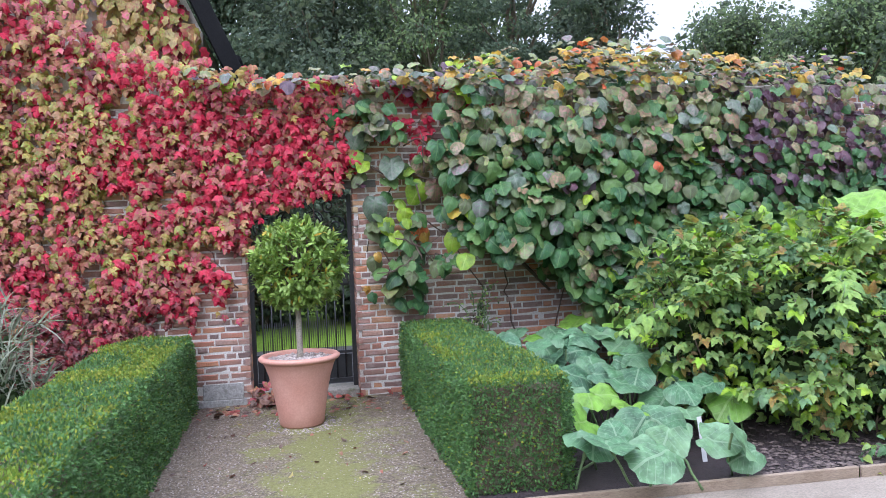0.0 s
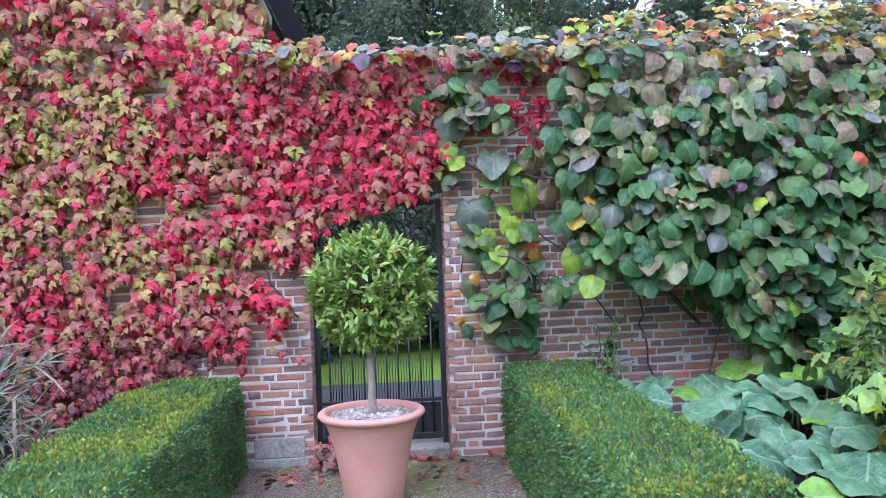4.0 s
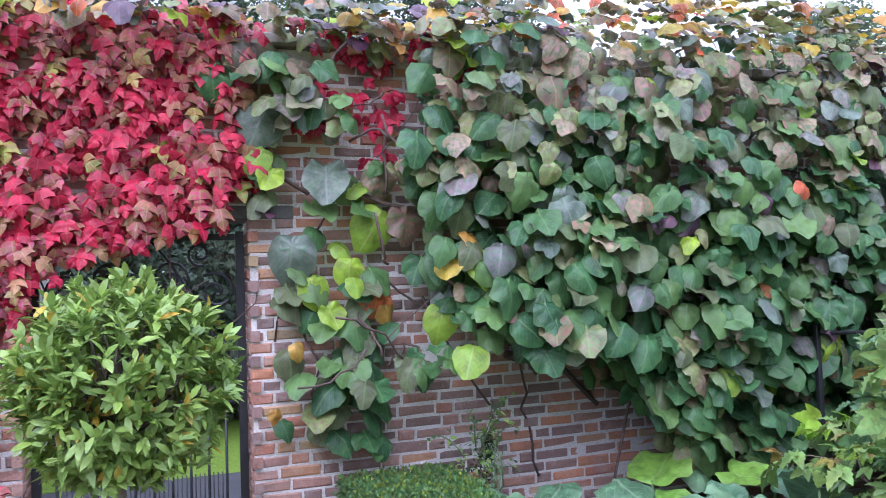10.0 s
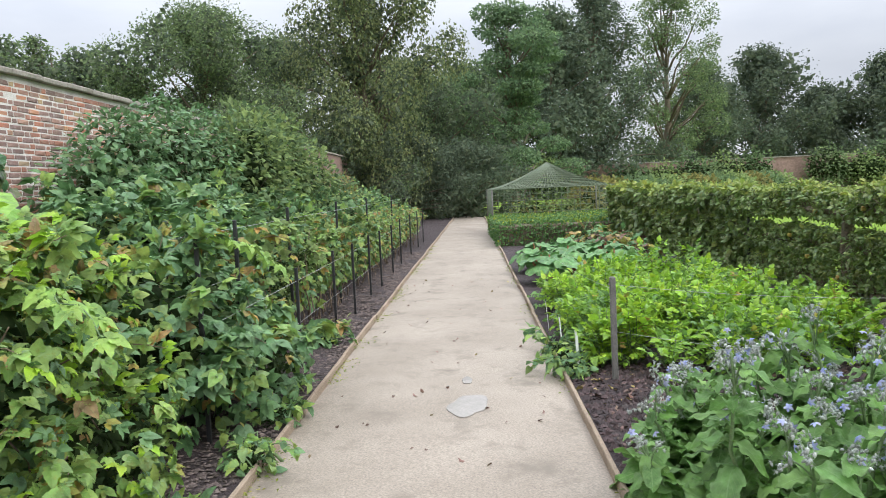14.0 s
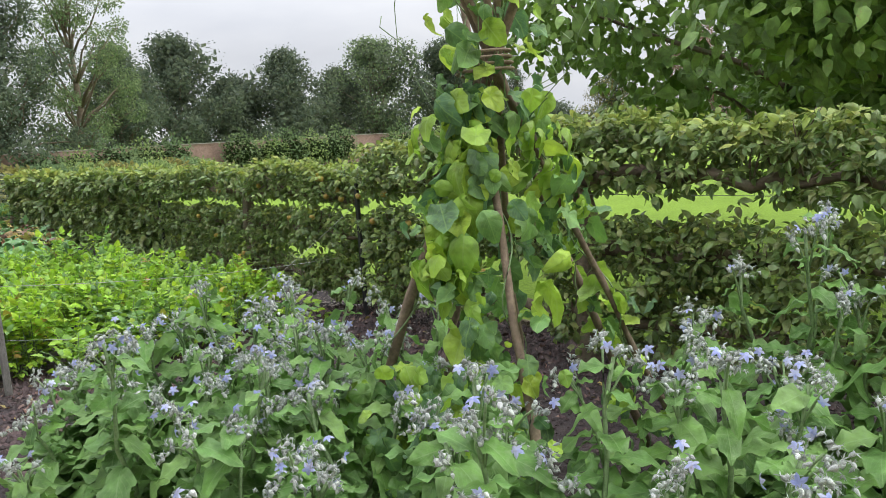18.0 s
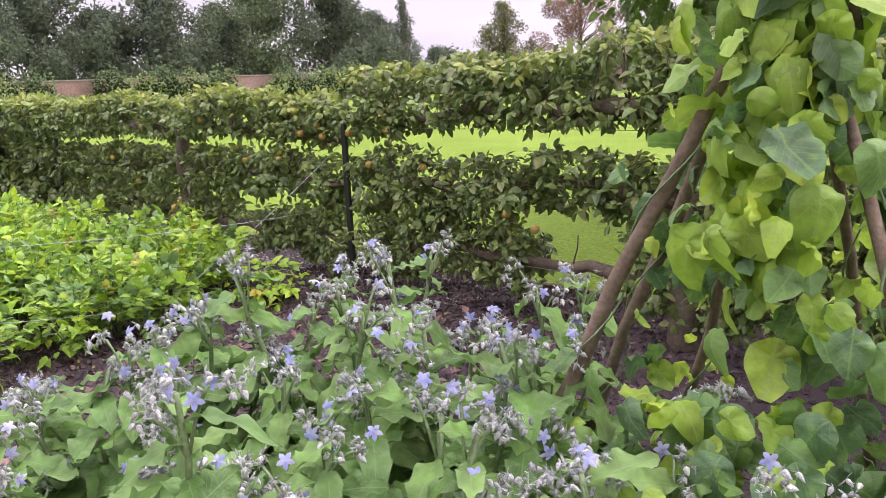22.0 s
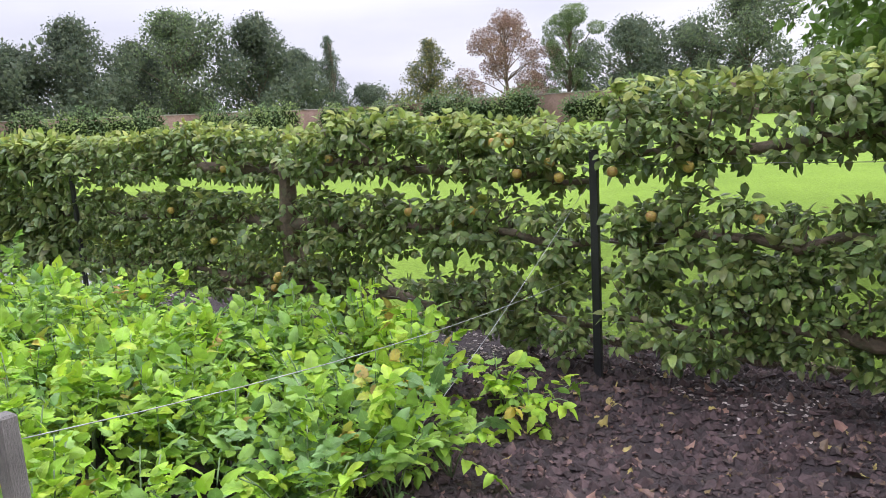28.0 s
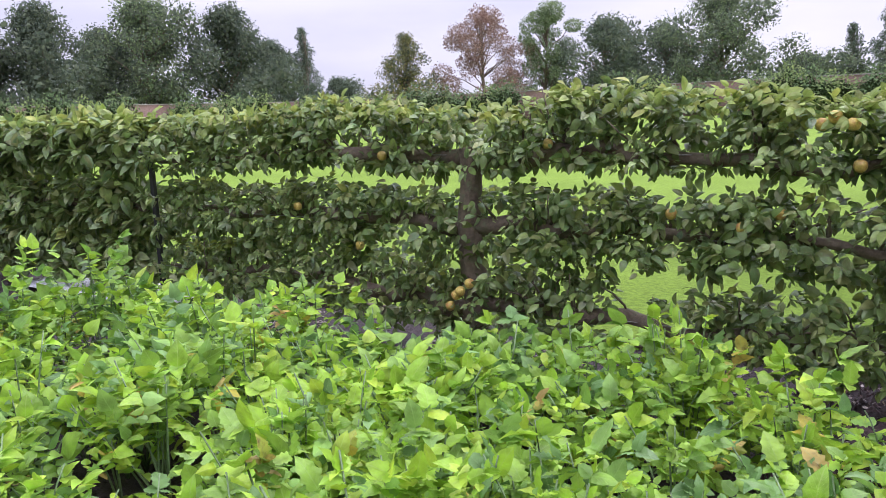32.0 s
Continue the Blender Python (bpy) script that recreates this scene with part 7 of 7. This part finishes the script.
    tagged(part("foliage", leaf_field("foliage", APPLES, P4, rad * 1.2 + T[k] * 0.5 + [0, 0, -0.15] + r.normal(0, 0.3, (len(k), 3)), U[k] + r.normal(0, 0.45, (len(k), 3)), S[k] * r.uniform(0.75, 1.25, len(k)), [APPLELEAF, APPLETIP], K[k]), None, ob, "dark glossy leaves with fresh pale shoots on top"), kind="stuff")
    return ob


espalier(3.92, 2.3, 2.55, 201, (1.30, 1.24), 0.36, hole=4.55, wide=0.32)
espalier(8.86, 2.3, 2.7, 202, (1.19, 1.13), 0.31, hole=7.9)
espalier(13.9, 2.25, 2.7, 203, (1.18, 1.14), 0.30, 0.8, (0.075, 0.11))
espalier(18.8, 2.0, 2.5, 204, (1.18, 1.14), 0.30, 0.45, (0.11, 0.16))
espalier(1.5, 0.9, 0.3, 205, (1.28, 1.25), 0.34)
for fx, fz, dy in ((6.02, 1.19, 0.16), (6.95, 1.16, 0.17), (7.72, 0.93, 0.16), (8.82, 0.5, 0.2), (8.9, 0.43, 0.22), (8.95, 0.36, 0.2), (8.86, 0.46, 0.25), (8.35, 1.26, 0.16), (7.05, 1.36, 0.18), (6.98, 1.33, 0.2), (7.1, 1.33, 0.16),
                   (6.75, 1.22, 0.17), (6.7, 1.14, 0.16), (6.4, 1.17, 0.17), (7.25, 0.95, 0.17), (6.2, 0.95, 0.18), (7.4, 0.88, 0.17), (10.2, 1.2, 0.15), (10.1, 0.88, 0.16), (5.7, 0.95, 0.16), (9.4, 1.2, 0.17), (4.8, 0.62, 0.18), (5.0, 0.7, 0.2), (9.6, 0.66, 0.17)):
    apple_fruit(fx, ESP_Y + dy * 0.7, fz, 0.028)
frame_posts = thing("espalier_support", 0, ESP_Y, 0, "black iron posts with training wires for the espaliers", "plant support")
for px in POSTS:
    part("post", box((0.045, 0.03, 1.32), (px, 0.05, 0.62), 0.004), IRON, frame_posts)
for hz in (0.36, 0.80, 1.20):
    part("wire", tubes("wire", [([(0.8, 0.02, hz), (22, 0.02, hz)], 0.0018)], WIRE, 4), None, frame_posts)
mossy_board = thing("lawn_edging", 0, -1.70, 0, "mossy old timber board edging the lawn", "edging", kind="structure")
x = 1.2
while x < 24:
    part("board", box((2.35, 0.04, 0.12), (x + 1.2, 0, 0.03), 0.008), MOSSY, mossy_board)
    x += 2.4
sheet = part("plastic_sheet", grid_sheet("plastic_sheet", 11.4, 13.4, -1.75, -0.9, 0.08, lambda x, y: 0.1 + 0.03 * waves(x, y, 5.0, 33), TARP), None)
tagged(sheet, "wet pale plastic sheet lying crumpled on the soil", "plastic sheet")
sheet.modifiers.new("thickness", "SOLIDIFY").thickness = 0.004

# rhubarb and chard further along the bed
r = np.random.default_rng(220)
for i, (rx, ry) in enumerate(((12.8, 1.6), (13.7, 1.2), (14.6, 1.65), (13.2, 0.5), (14.3, 0.4), (15.4, 1.0))):
    rh = thing("rhubarb_plant", rx, ry, 0.03, "broad-leaved rhubarb clump with red stalks", "rhubarb plant", "rhubarb in the bed")
    n = 26
    a = np.arange(n) * 2.4
    q = r.uniform(0.1, 0.42, n)
    hh = 0.48 - 0.5 * q + r.uniform(0, 0.12, n)
    P = np.stack([q * np.cos(a), q * np.sin(a), hh], 1)
    tagged(part("foliage", leaf_field("foliage", MARROWS, P, np.stack([np.cos(a), np.sin(a), -0.3 + 0 * a], 1), np.stack([0.3 * np.cos(a), 0.3 * np.sin(a), 1 + 0 * a], 1), r.uniform(0.22, 0.34, n), [RHUBARB]), None, rh), kind="stuff")
    tagged(part("stalk_growth", tubes("stalk_growth", [(bent((0, 0, 0), p, -0.03, 4), 0.012) for p in P], PURPLEBUD, 5), None, rh, "crimson leaf stalks"), kind="stuff")
shrub("chard_row", "yellowing chard and seeding greens in the bed", "vegetable crop", 16.5, -0.1, [(-1.5, 0, 0.25, 0.9, 0.5, 0.3), (0, 0, 0.3, 0.9, 0.6, 0.35), (1.6, 0.2, 0.25, 0.9, 0.5, 0.3)], 900, BORAGES, (0.12, 0.24), [RHUBARB, CANEOLD, LITTER], [0.5, 0.3, 0.2], 221, 10)
hedge("clipped_hedge", 20.6, 27.0, -2.4, 2.05, 0.62, "low neatly clipped dark hedge around the next plot", 700, 222, 0.085)

# netted fruit cage
cage = thing("fruit_cage", 27.0, 0.0, 0, "green netting fruit cage with a tented peaked roof", "fruit cage")
CW, CE, CA = 2.0, 1.5, 2.35
for sx in (-1, 1):
    for sy in (-1, 1):
        part("pole", tubes("pole", [([(sx * CW, sy * CW, 0), (sx * CW, sy * CW, CE)], 0.025)], GREYWOOD, 6), None, cage)
runs = []
for k in range(21):
    u = -CW + 2 * CW * k / 20
    for s in (-1, 1):
        runs.append(([(s * CW, u, 0), (s * CW, u, CE)], 0.008))
        runs.append(([(u, s * CW, 0), (u, s * CW, CE)], 0.008))
for k in range(8):
    h = CE * (k + 1) / 8
    runs.append(([(-CW, -CW, h), (CW, -CW, h), (CW, CW, h), (-CW, CW, h), (-CW, -CW, h)], 0.008))
part("side_net", tubes("side_net", runs, NETTING, 3), None, cage, "fine green side netting")
runs = []
for k in range(30):
    f = k / 29
    for sgn, ax in ((1, 0), (-1, 0), (1, 1), (-1, 1)):
        e = np.array((sgn * CW, -CW + 2 * CW * f) if ax == 0 else (-CW + 2 * CW * f, sgn * CW))
        s = np.linspace(0, 1, 8)
        runs.append((np.stack([e[0] * (1 - s), e[1] * (1 - s), CE + (CA - CE) * s ** 1.5], 1), 0.012))
for k in range(14):
    s = k / 14
    w, h = CW * (1 - s), CE + (CA - CE) * s ** 1.5
    runs.append(([(-w, -w, h), (w, -w, h), (w, w, h), (-w, w, h), (-w, -w, h)], 0.012))
part("roof_net", tubes("roof_net", runs, NETTING, 3), None, cage, "sagging peaked roof netting")
shrub("currant_bush", "yellow-green currant bushes inside the cage", "fruit bush", 27.0, 0.0, [(-0.8, 0.6, 0.6, 0.8, 0.8, 0.6), (0.6, -0.6, 0.55, 0.9, 0.9, 0.55), (-0.6, -0.8, 0.5, 0.8, 0.8, 0.5)], 1400, OVAL, (0.1, 0.2), [F_LIME, F_GOLD], [0.7, 0.3], 230, 8)


# ---- trees beyond the garden ----
def polar(az, d, ox=0.45, oy=3.0):
    return ox + d * math.cos(radians(az)), oy + d * math.sin(radians(az))


TREES = [  # bearing, distance, height, half width, material, form, leaf size, count, crown's base, label
    (18.3, 34, 9.4, 3.6, F_BROAD, "round", 0.26, 20000, 0.10, "broad dense green tree behind the garden wall"),
    (13.0, 44, 10.2, 3.6, F_BROAD, "round", 0.28, 9000, 0.04, "leafy green tree joining its neighbours behind the wall"),
    (6.8, 38, 14.5, 3.9, F_WILLOW, "droop", 0.34, 18000, 0.12, "tall weeping birch with drooping olive foliage"),
    (-4.0, 50, 13.2, 4.2, F_PINE, "layer", 0.36, 11000, 0.22, "pine with level plates of blue-green foliage"),
    (-7.0, 82, 19.0, 7.0, F_DARK, "yew", 0.50, 7000, 0.05, "broad dark evergreen filling the gap behind the pine"),
    (-1.0, 84, 14.5, 7.0, F_BROAD, "round", 0.50, 6000, 0.05, "green tree behind the end of the path"),
    (3.5, 84, 15.0, 7.0, F_BROAD, "round", 0.50, 6000, 0.05, "green woodland tree behind the shrubbery"),
    (-10.4, 60, 16.5, 3.6, F_DARK, "yew", 0.40, 6500, 0.08, "tall dark evergreen tree behind the garden"),
    (-15.2, 66, 16.6, 3.6, F_BROAD, "thin", 0.40, 8000, 0.30, "tall open-crowned tree with airy foliage"),
    (-17.5, 74, 11.5, 4.0, F_DARK, "yew", 0.45, 4200, 0.05, "dark evergreen tree behind the far wall"),
    (-21.3, 82, 13.4, 5.2, F_YEW, "yew", 0.45, 5600, 0.04, "broad black-green yew tree in the distance"),
    (-25.0, 86, 9.6, 4.6, F_YEW, "yew", 0.45, 4200, 0.04, "broad dark green yew tree in the distance"),
    (-28.8, 86, 12.0, 5.0, F_YEW, "yew", 0.45, 5400, 0.04, "broad black-green yew tree in the distance"),
    (-35.2, 92, 13.8, 5.2, F_BROAD, "round", 0.5, 5200, 0.06, "large oak with pale green crown"),
    (-32.4, 95, 10.8, 4.4, F_YEW, "yew", 0.45, 4200, 0.04, "dark green yew tree in the distance"),
    (-40.3, 92, 12.8, 5.2, F_YEW, "yew", 0.45, 5600, 0.04, "broad dark green yew tree in the distance"),
    (-45.3, 96, 11.4, 2.4, F_DARK, "cone", 0.42, 3600, 0.04, "narrow dark pointed spruce in the distance"),
    (-43.2, 100, 10.0, 4.0, F_YEW, "yew", 0.45, 3800, 0.04, "dark green yew tree in the distance"),
    (-47.8, 100, 5.6, 3.0, F_DARK, "round", 0.45, 2600, 0.04, "low dark green tree in the distance"),
    (-52.4, 95, 10.4, 4.4, F_GOLD, "cone", 0.42, 4600, 0.04, "conical tree turning yellow beyond the lawn"),
    (-58.0, 98, 13.0, 4.6, F_BARE, "thin", 0.40, 12000, 0.06, "half-bare russet autumn tree in the distance"),
    (-62.3, 98, 13.2, 3.2, F_BROAD, "thin", 0.44, 9000, 0.10, "tall airy green tree in the distance"),
    (-66.6, 98, 11.2, 5.2, F_DARK, "round", 0.45, 5200, 0.05, "dark broad green tree in the distance"),
    (-74.2, 98, 13.6, 5.4, F_BROAD, "round", 0.45, 6000, 0.05, "large domed green tree in the distance"),
    (-70.6, 104, 10.6, 4.6, F_DARK, "round", 0.45, 4200, 0.05, "dark green rounded tree in the distance"),
    (-79.5, 100, 6.0, 5.2, F_BROAD, "round", 0.45, 3800, 0.05, "low spreading green tree in the distance"),
    (-84.0, 100, 11.2, 2.6, F_DARK, "cone", 0.42, 3400, 0.05, "slim dark pointed conifer in the distance"),
    (-82.0, 102, 9.4, 2.4, F_DARK, "cone", 0.42, 3000, 0.05, "slim dark pointed conifer in the distance"),
    (-88.0, 96, 8.0, 5.2, F_BROAD, "round", 0.45, 3800, 0.05, "round green leafy tree in the distance"),
    (-95.0, 90, 11.0, 5.2, F_BROAD, "round", 0.5, 3400, 0.05, "large green leafy tree in the distance"),
    (97.0, 38, 17.5, 5.0, F_DARK, "yew", 0.38, 10000, 0.10, "dark evergreen beyond the wall"),
    (88.0, 36, 16.5, 4.6, F_YEW, "yew", 0.36, 10000, 0.06, "dark yew beyond the gate"),
    (79.5, 36, 17.1, 4.6, F_BROAD, "round", 0.36, 10000, 0.10, "cedar-like tree beyond the wall"),
    (72.0, 36, 15.9, 4.2, F_DARK, "layer", 0.36, 10000, 0.08, "dark cedar beyond the wall"),
    (66.0, 38, 15.1, 3.4, F_YEW, "yew", 0.32, 5500, 0.06, "dark yew beyond the wall"),
    (92.5, 52, 19.0, 5.5, F_BROAD, "round", 0.36, 5200, 0.10, "tall green tree in the park"),
    (84.0, 50, 18.5, 5.5, F_DARK, "yew", 0.36, 5200, 0.10, "tall dark evergreen in the park"),
    (76.0, 52, 18.5, 5.5, F_BROAD, "round", 0.36, 5200, 0.10, "tall broad tree in the park"),
    (68.5, 50, 16.5, 5.0, F_YEW, "yew", 0.36, 5200, 0.10, "dark yew tree in the park"),
    (56.0, 33, 10.4, 4.2, F_BROAD, "round", 0.30, 10000, 0.08, "leafy green tree beyond the wall"),
    (48.0, 30, 9.6, 4.0, F_BROAD, "round", 0.30, 10000, 0.08, "leafy dark green tree beyond the wall"),
    (40.0, 44, 10.0, 3.6, F_BROAD, "thin", 0.30, 3800, 0.10, "airy tree beyond the wall"),
    (44.5, 36, 12.6, 4.2, F_BROAD, "round", 0.30, 7000, 0.08, "broad green tree rising behind the vine"),
    (37.5, 40, 11.0, 2.6, F_BROAD, "round", 0.30, 4500, 0.08, "leafy tree edge beyond the wall"),
    (33.5, 56, 12.8, 3.4, F_BROAD, "cone", 0.34, 3600, 0.06, "small pointed conifer beyond the wall"),
    (31.0, 56, 12.0, 4.6, F_BROAD, "round", 0.34, 4000, 0.06, "small conifer beyond the wall"),
    (28.4, 58, 12.8, 3.8, F_BROAD, "cone", 0.34, 3600, 0.06, "pointed dark conifer beyond the wall"),
    (25.5, 60, 12.0, 5.0, F_BROAD, "round", 0.34, 4000, 0.06, "small conifer beyond the wall"),
    (23.5, 50, 7.2, 3.4, F_BROAD, "round", 0.30, 4200, 0.06, "green tree beyond the wall"),
    (1.5, 46, 8.0, 3.6, F_SHRUB, "round", 0.26, 5200, 0.04, "tall green shrub beyond the path"),
    (-0.5, 42, 3.9, 3.0, F_DARK, "round", 0.2, 6000, 0.02, "dark evergreen shrubbery closing the path"),
    (4.2, 40, 4.2, 2.8, F_DARK, "round", 0.2, 6000, 0.02, "dark evergreen shrubbery by the path's end"),
    (8.5, 36, 4.4, 2.8, F_SHRUB, "round", 0.2, 5600, 0.02, "green shrub by the wall"),
]
for i, (az, d, h, w, mat, form, leaf, n, base, label) in enumerate(TREES):
    if -100 < az < -8:  # these stand well behind the far walls
        d, h, w, leaf = d * 1.45, 1.6 + (h - 1.6) * 1.45, w * 1.62, leaf * 1.3
        leaf, n = leaf * 0.62, n * 1.9
    if d < 47:
        leaf, n = leaf * 0.66, n * 1.5
    if -12 < az < 24:
        leaf, n = leaf * 0.72, n * 1.45
    tx, ty = polar(az, d)
    tree("tree", label, tx, ty, h, w * 1.3, mat, 300 + i, form, int(n * 1.3), leaf * 0.85, base * 0.6, hidden=5.0 if az > 60 else 3.0 if az > 24 else 1.0)

# the broad orchard tree behind the espaliers
tree("orchard_tree", "broad fruit tree with large fresh green leaves on the lawn", 3.6, -5.6, 5.9, 3.4, F_OAK, 390, "round", 30000, 0.115, 0.24, shape=OVAL)

# far garden walls with trained shrubs in front
for name, x0, y0, x1, y1 in (("wall_east", 76.0, 8.2, 76.0, -74.0), ("wall_south", 76.0, -74.0, -50.0, -74.0)):
    long = math.hypot(x1 - x0, y1 - y0)
    ob = thing(name, (x0 + x1) / 2, (y0 + y1) / 2, 0, "far red brick garden wall with a stone coping", "wall", kind="structure")
    along_x = abs(x1 - x0) > 1
    part("brickwork", box((long if along_x else 0.35, 0.35 if along_x else long, 3.1), (0, 0, 1.5)), BRICKFAR, ob)
    part("coping", box((long if along_x else 0.5, 0.5 if along_x else long, 0.1), (0, 0, 3.1), 0.01), COPING, ob)
r = np.random.default_rng(401)
spots = [(73.8, yy) for yy in np.arange(-2, -72, -2.3)] + [(xx, -71.5) for xx in np.arange(72, -16, -2.3)]
for i, (sx, sy) in enumerate(spots):
    if i % 8 in (3, 4):
        continue
    hh = r.uniform(3.3, 4.9)
    m = (F_SHRUB, F_LIME, F_SHRUB, F_BROAD, F_LIME)[i % 5]
    shrub("trained_shrub", "rounded green shrub trained against the far wall", "shrub", sx + r.normal(0, 0.5), sy + r.normal(0, 0.5),
          [(0, 0, hh * 0.45, 1.5, 1.2, hh * 0.5), (0.7, 0.7, hh * 0.4, 1.3, 1.3, hh * 0.4), (-0.7, -0.6, hh * 0.4, 1.3, 1.3, hh * 0.42)], 900, FLAKE, (0.22, 0.4), [m], [1], 410 + i, 0, group="shrubs along the far walls")
for i in range(9):
    bx = 34 + 3.4 * i
    shrub("bedding_shrub", "mixed green and golden shrubs in the far beds", "shrub", bx, -3 - 2.3 * i, [(0, 0, 0.9, 1.6, 1.3, 0.9), (1.2, -1.0, 0.8, 1.4, 1.3, 0.9)], 1100, FLAKE, (0.2, 0.36), [(F_GOLD, F_SHRUB, F_LIME)[i % 3]], [1], 470 + i, 0, group="shrubs in the far beds")


# ---- bricks of the gate wall ----
r = np.random.default_rng(501)
brick_meshes = {}


def brick_mesh(w):
    """A worn brick with chipped, uneven front edges; each width has several."""
    key = (round(w, 3), int(r.integers(6)))
    if key not in brick_meshes:
        me = bpy.data.meshes.new("brick")
        bm = bmesh.new()
        h, c, d = (COURSE - BED) / 2, 0.007, 0.05
        front = [bm.verts.new((sx * (w / 2 - c - r.uniform(0, 0.008)), -0.004 + r.normal(0, 0.002), sz * (h - c - r.uniform(0, 0.006)))) for sx, sz in ((-1, -1), (1, -1), (1, 1), (-1, 1))]
        rim = [bm.verts.new((sx * (w / 2 - r.uniform(-0.002, 0.005)), 0.003, sz * (h - r.uniform(-0.002, 0.004)))) for sx, sz in ((-1, -1), (1, -1), (1, 1), (-1, 1))]
        back = [bm.verts.new((sx * w / 2, d, sz * h)) for sx, sz in ((-1, -1), (1, -1), (1, 1), (-1, 1))]
        bm.faces.new(front)
        for i in range(4):
            j = (i + 1) % 4
            bm.faces.new((rim[i], rim[j], front[j], front[i]))
            bm.faces.new((back[i], back[j], rim[j], rim[i]))
        bm.to_mesh(me)
        bm.free()
        me.materials.append(BRICK)
        brick_meshes[key] = me
    return brick_meshes[key]


JV, JT, jn = [], [], 0
LONG, SHORT = 0.215, 0.103
count = 0
for row in range(int(3.1 / COURSE)):
    z = COURSE * (row + 0.5)
    x = -3.2 - (0.16 if row % 2 else 0.0) + r.uniform(-0.02, 0.02)
    i = row
    while x < 14.5:
        w = LONG if (i % 2 == 0 or r.uniform() < 0.3) else SHORT
        i += 1
        a, b = x, x + w
        x = b + 0.011
        if z < GATE_TOP + 0.08 and b > GATE_L + 0.004 and a < GATE_R - 0.004:
            if a < GATE_L - 0.05:
                b = GATE_L
            elif b > GATE_R + 0.05:
                a = GATE_R
            else:
                continue
        if z > 3.11 - 0.035:
            continue
        w2 = round((b - a) * 50) / 50 if (b - a) not in (LONG, SHORT) else b - a
        dy, dz = r.normal(0, 0.0022), r.normal(0, 0.0015)
        m = Matrix.Translation(((a + b) / 2, dy, z + dz)) @ Matrix.Rotation(r.normal(0, 0.006), 4, "Y")
        if GATE_R - 0.01 < a < 2.75 and 0.35 < z < 1.62 and count < 300:
            part("brick", brick_mesh(w2), None, wall_north, m=m)
            count += 1
        else:
            me = brick_mesh(w2)
            v = np.array([m @ k.co for k in me.vertices])
            t = np.array([[0, 1, 2], [0, 2, 3]] + [[4 + k, 4 + (k + 1) % 4, (k + 1) % 4] for k in range(4)] + [[4 + k, (k + 1) % 4, k] for k in range(4)]
                         + [[8 + k, 8 + (k + 1) % 4, 4 + (k + 1) % 4] for k in range(4)] + [[8 + k, 4 + (k + 1) % 4, 4 + k] for k in range(4)])
            JV.append(v), JT.append(t + jn)
            jn += len(v)
# bricks on the sides of the gateway
for row in range(int(GATE_TOP / COURSE)):
    for s, gx in ((1, GATE_L), (-1, GATE_R)):
        for k in range(2):
            m = Matrix.Translation((gx - s * 0.0, 0.06 + 0.175 * k + 0.03 * (row % 2), COURSE * (row + 0.5))) @ Matrix.Rotation(s * math.pi / 2, 4, "Z")
            me = brick_mesh(0.16)
            v = np.array([m @ q.co for q in me.vertices])
            JV.append(v), JT.append(t + jn)
            jn += len(v)
tagged(part("brickwork", raw_mesh("brickwork", np.concatenate(JV), np.concatenate(JT), [BRICK]), None, wall_north, "weathered bricks of mixed red, brown and grey"), kind="stuff")
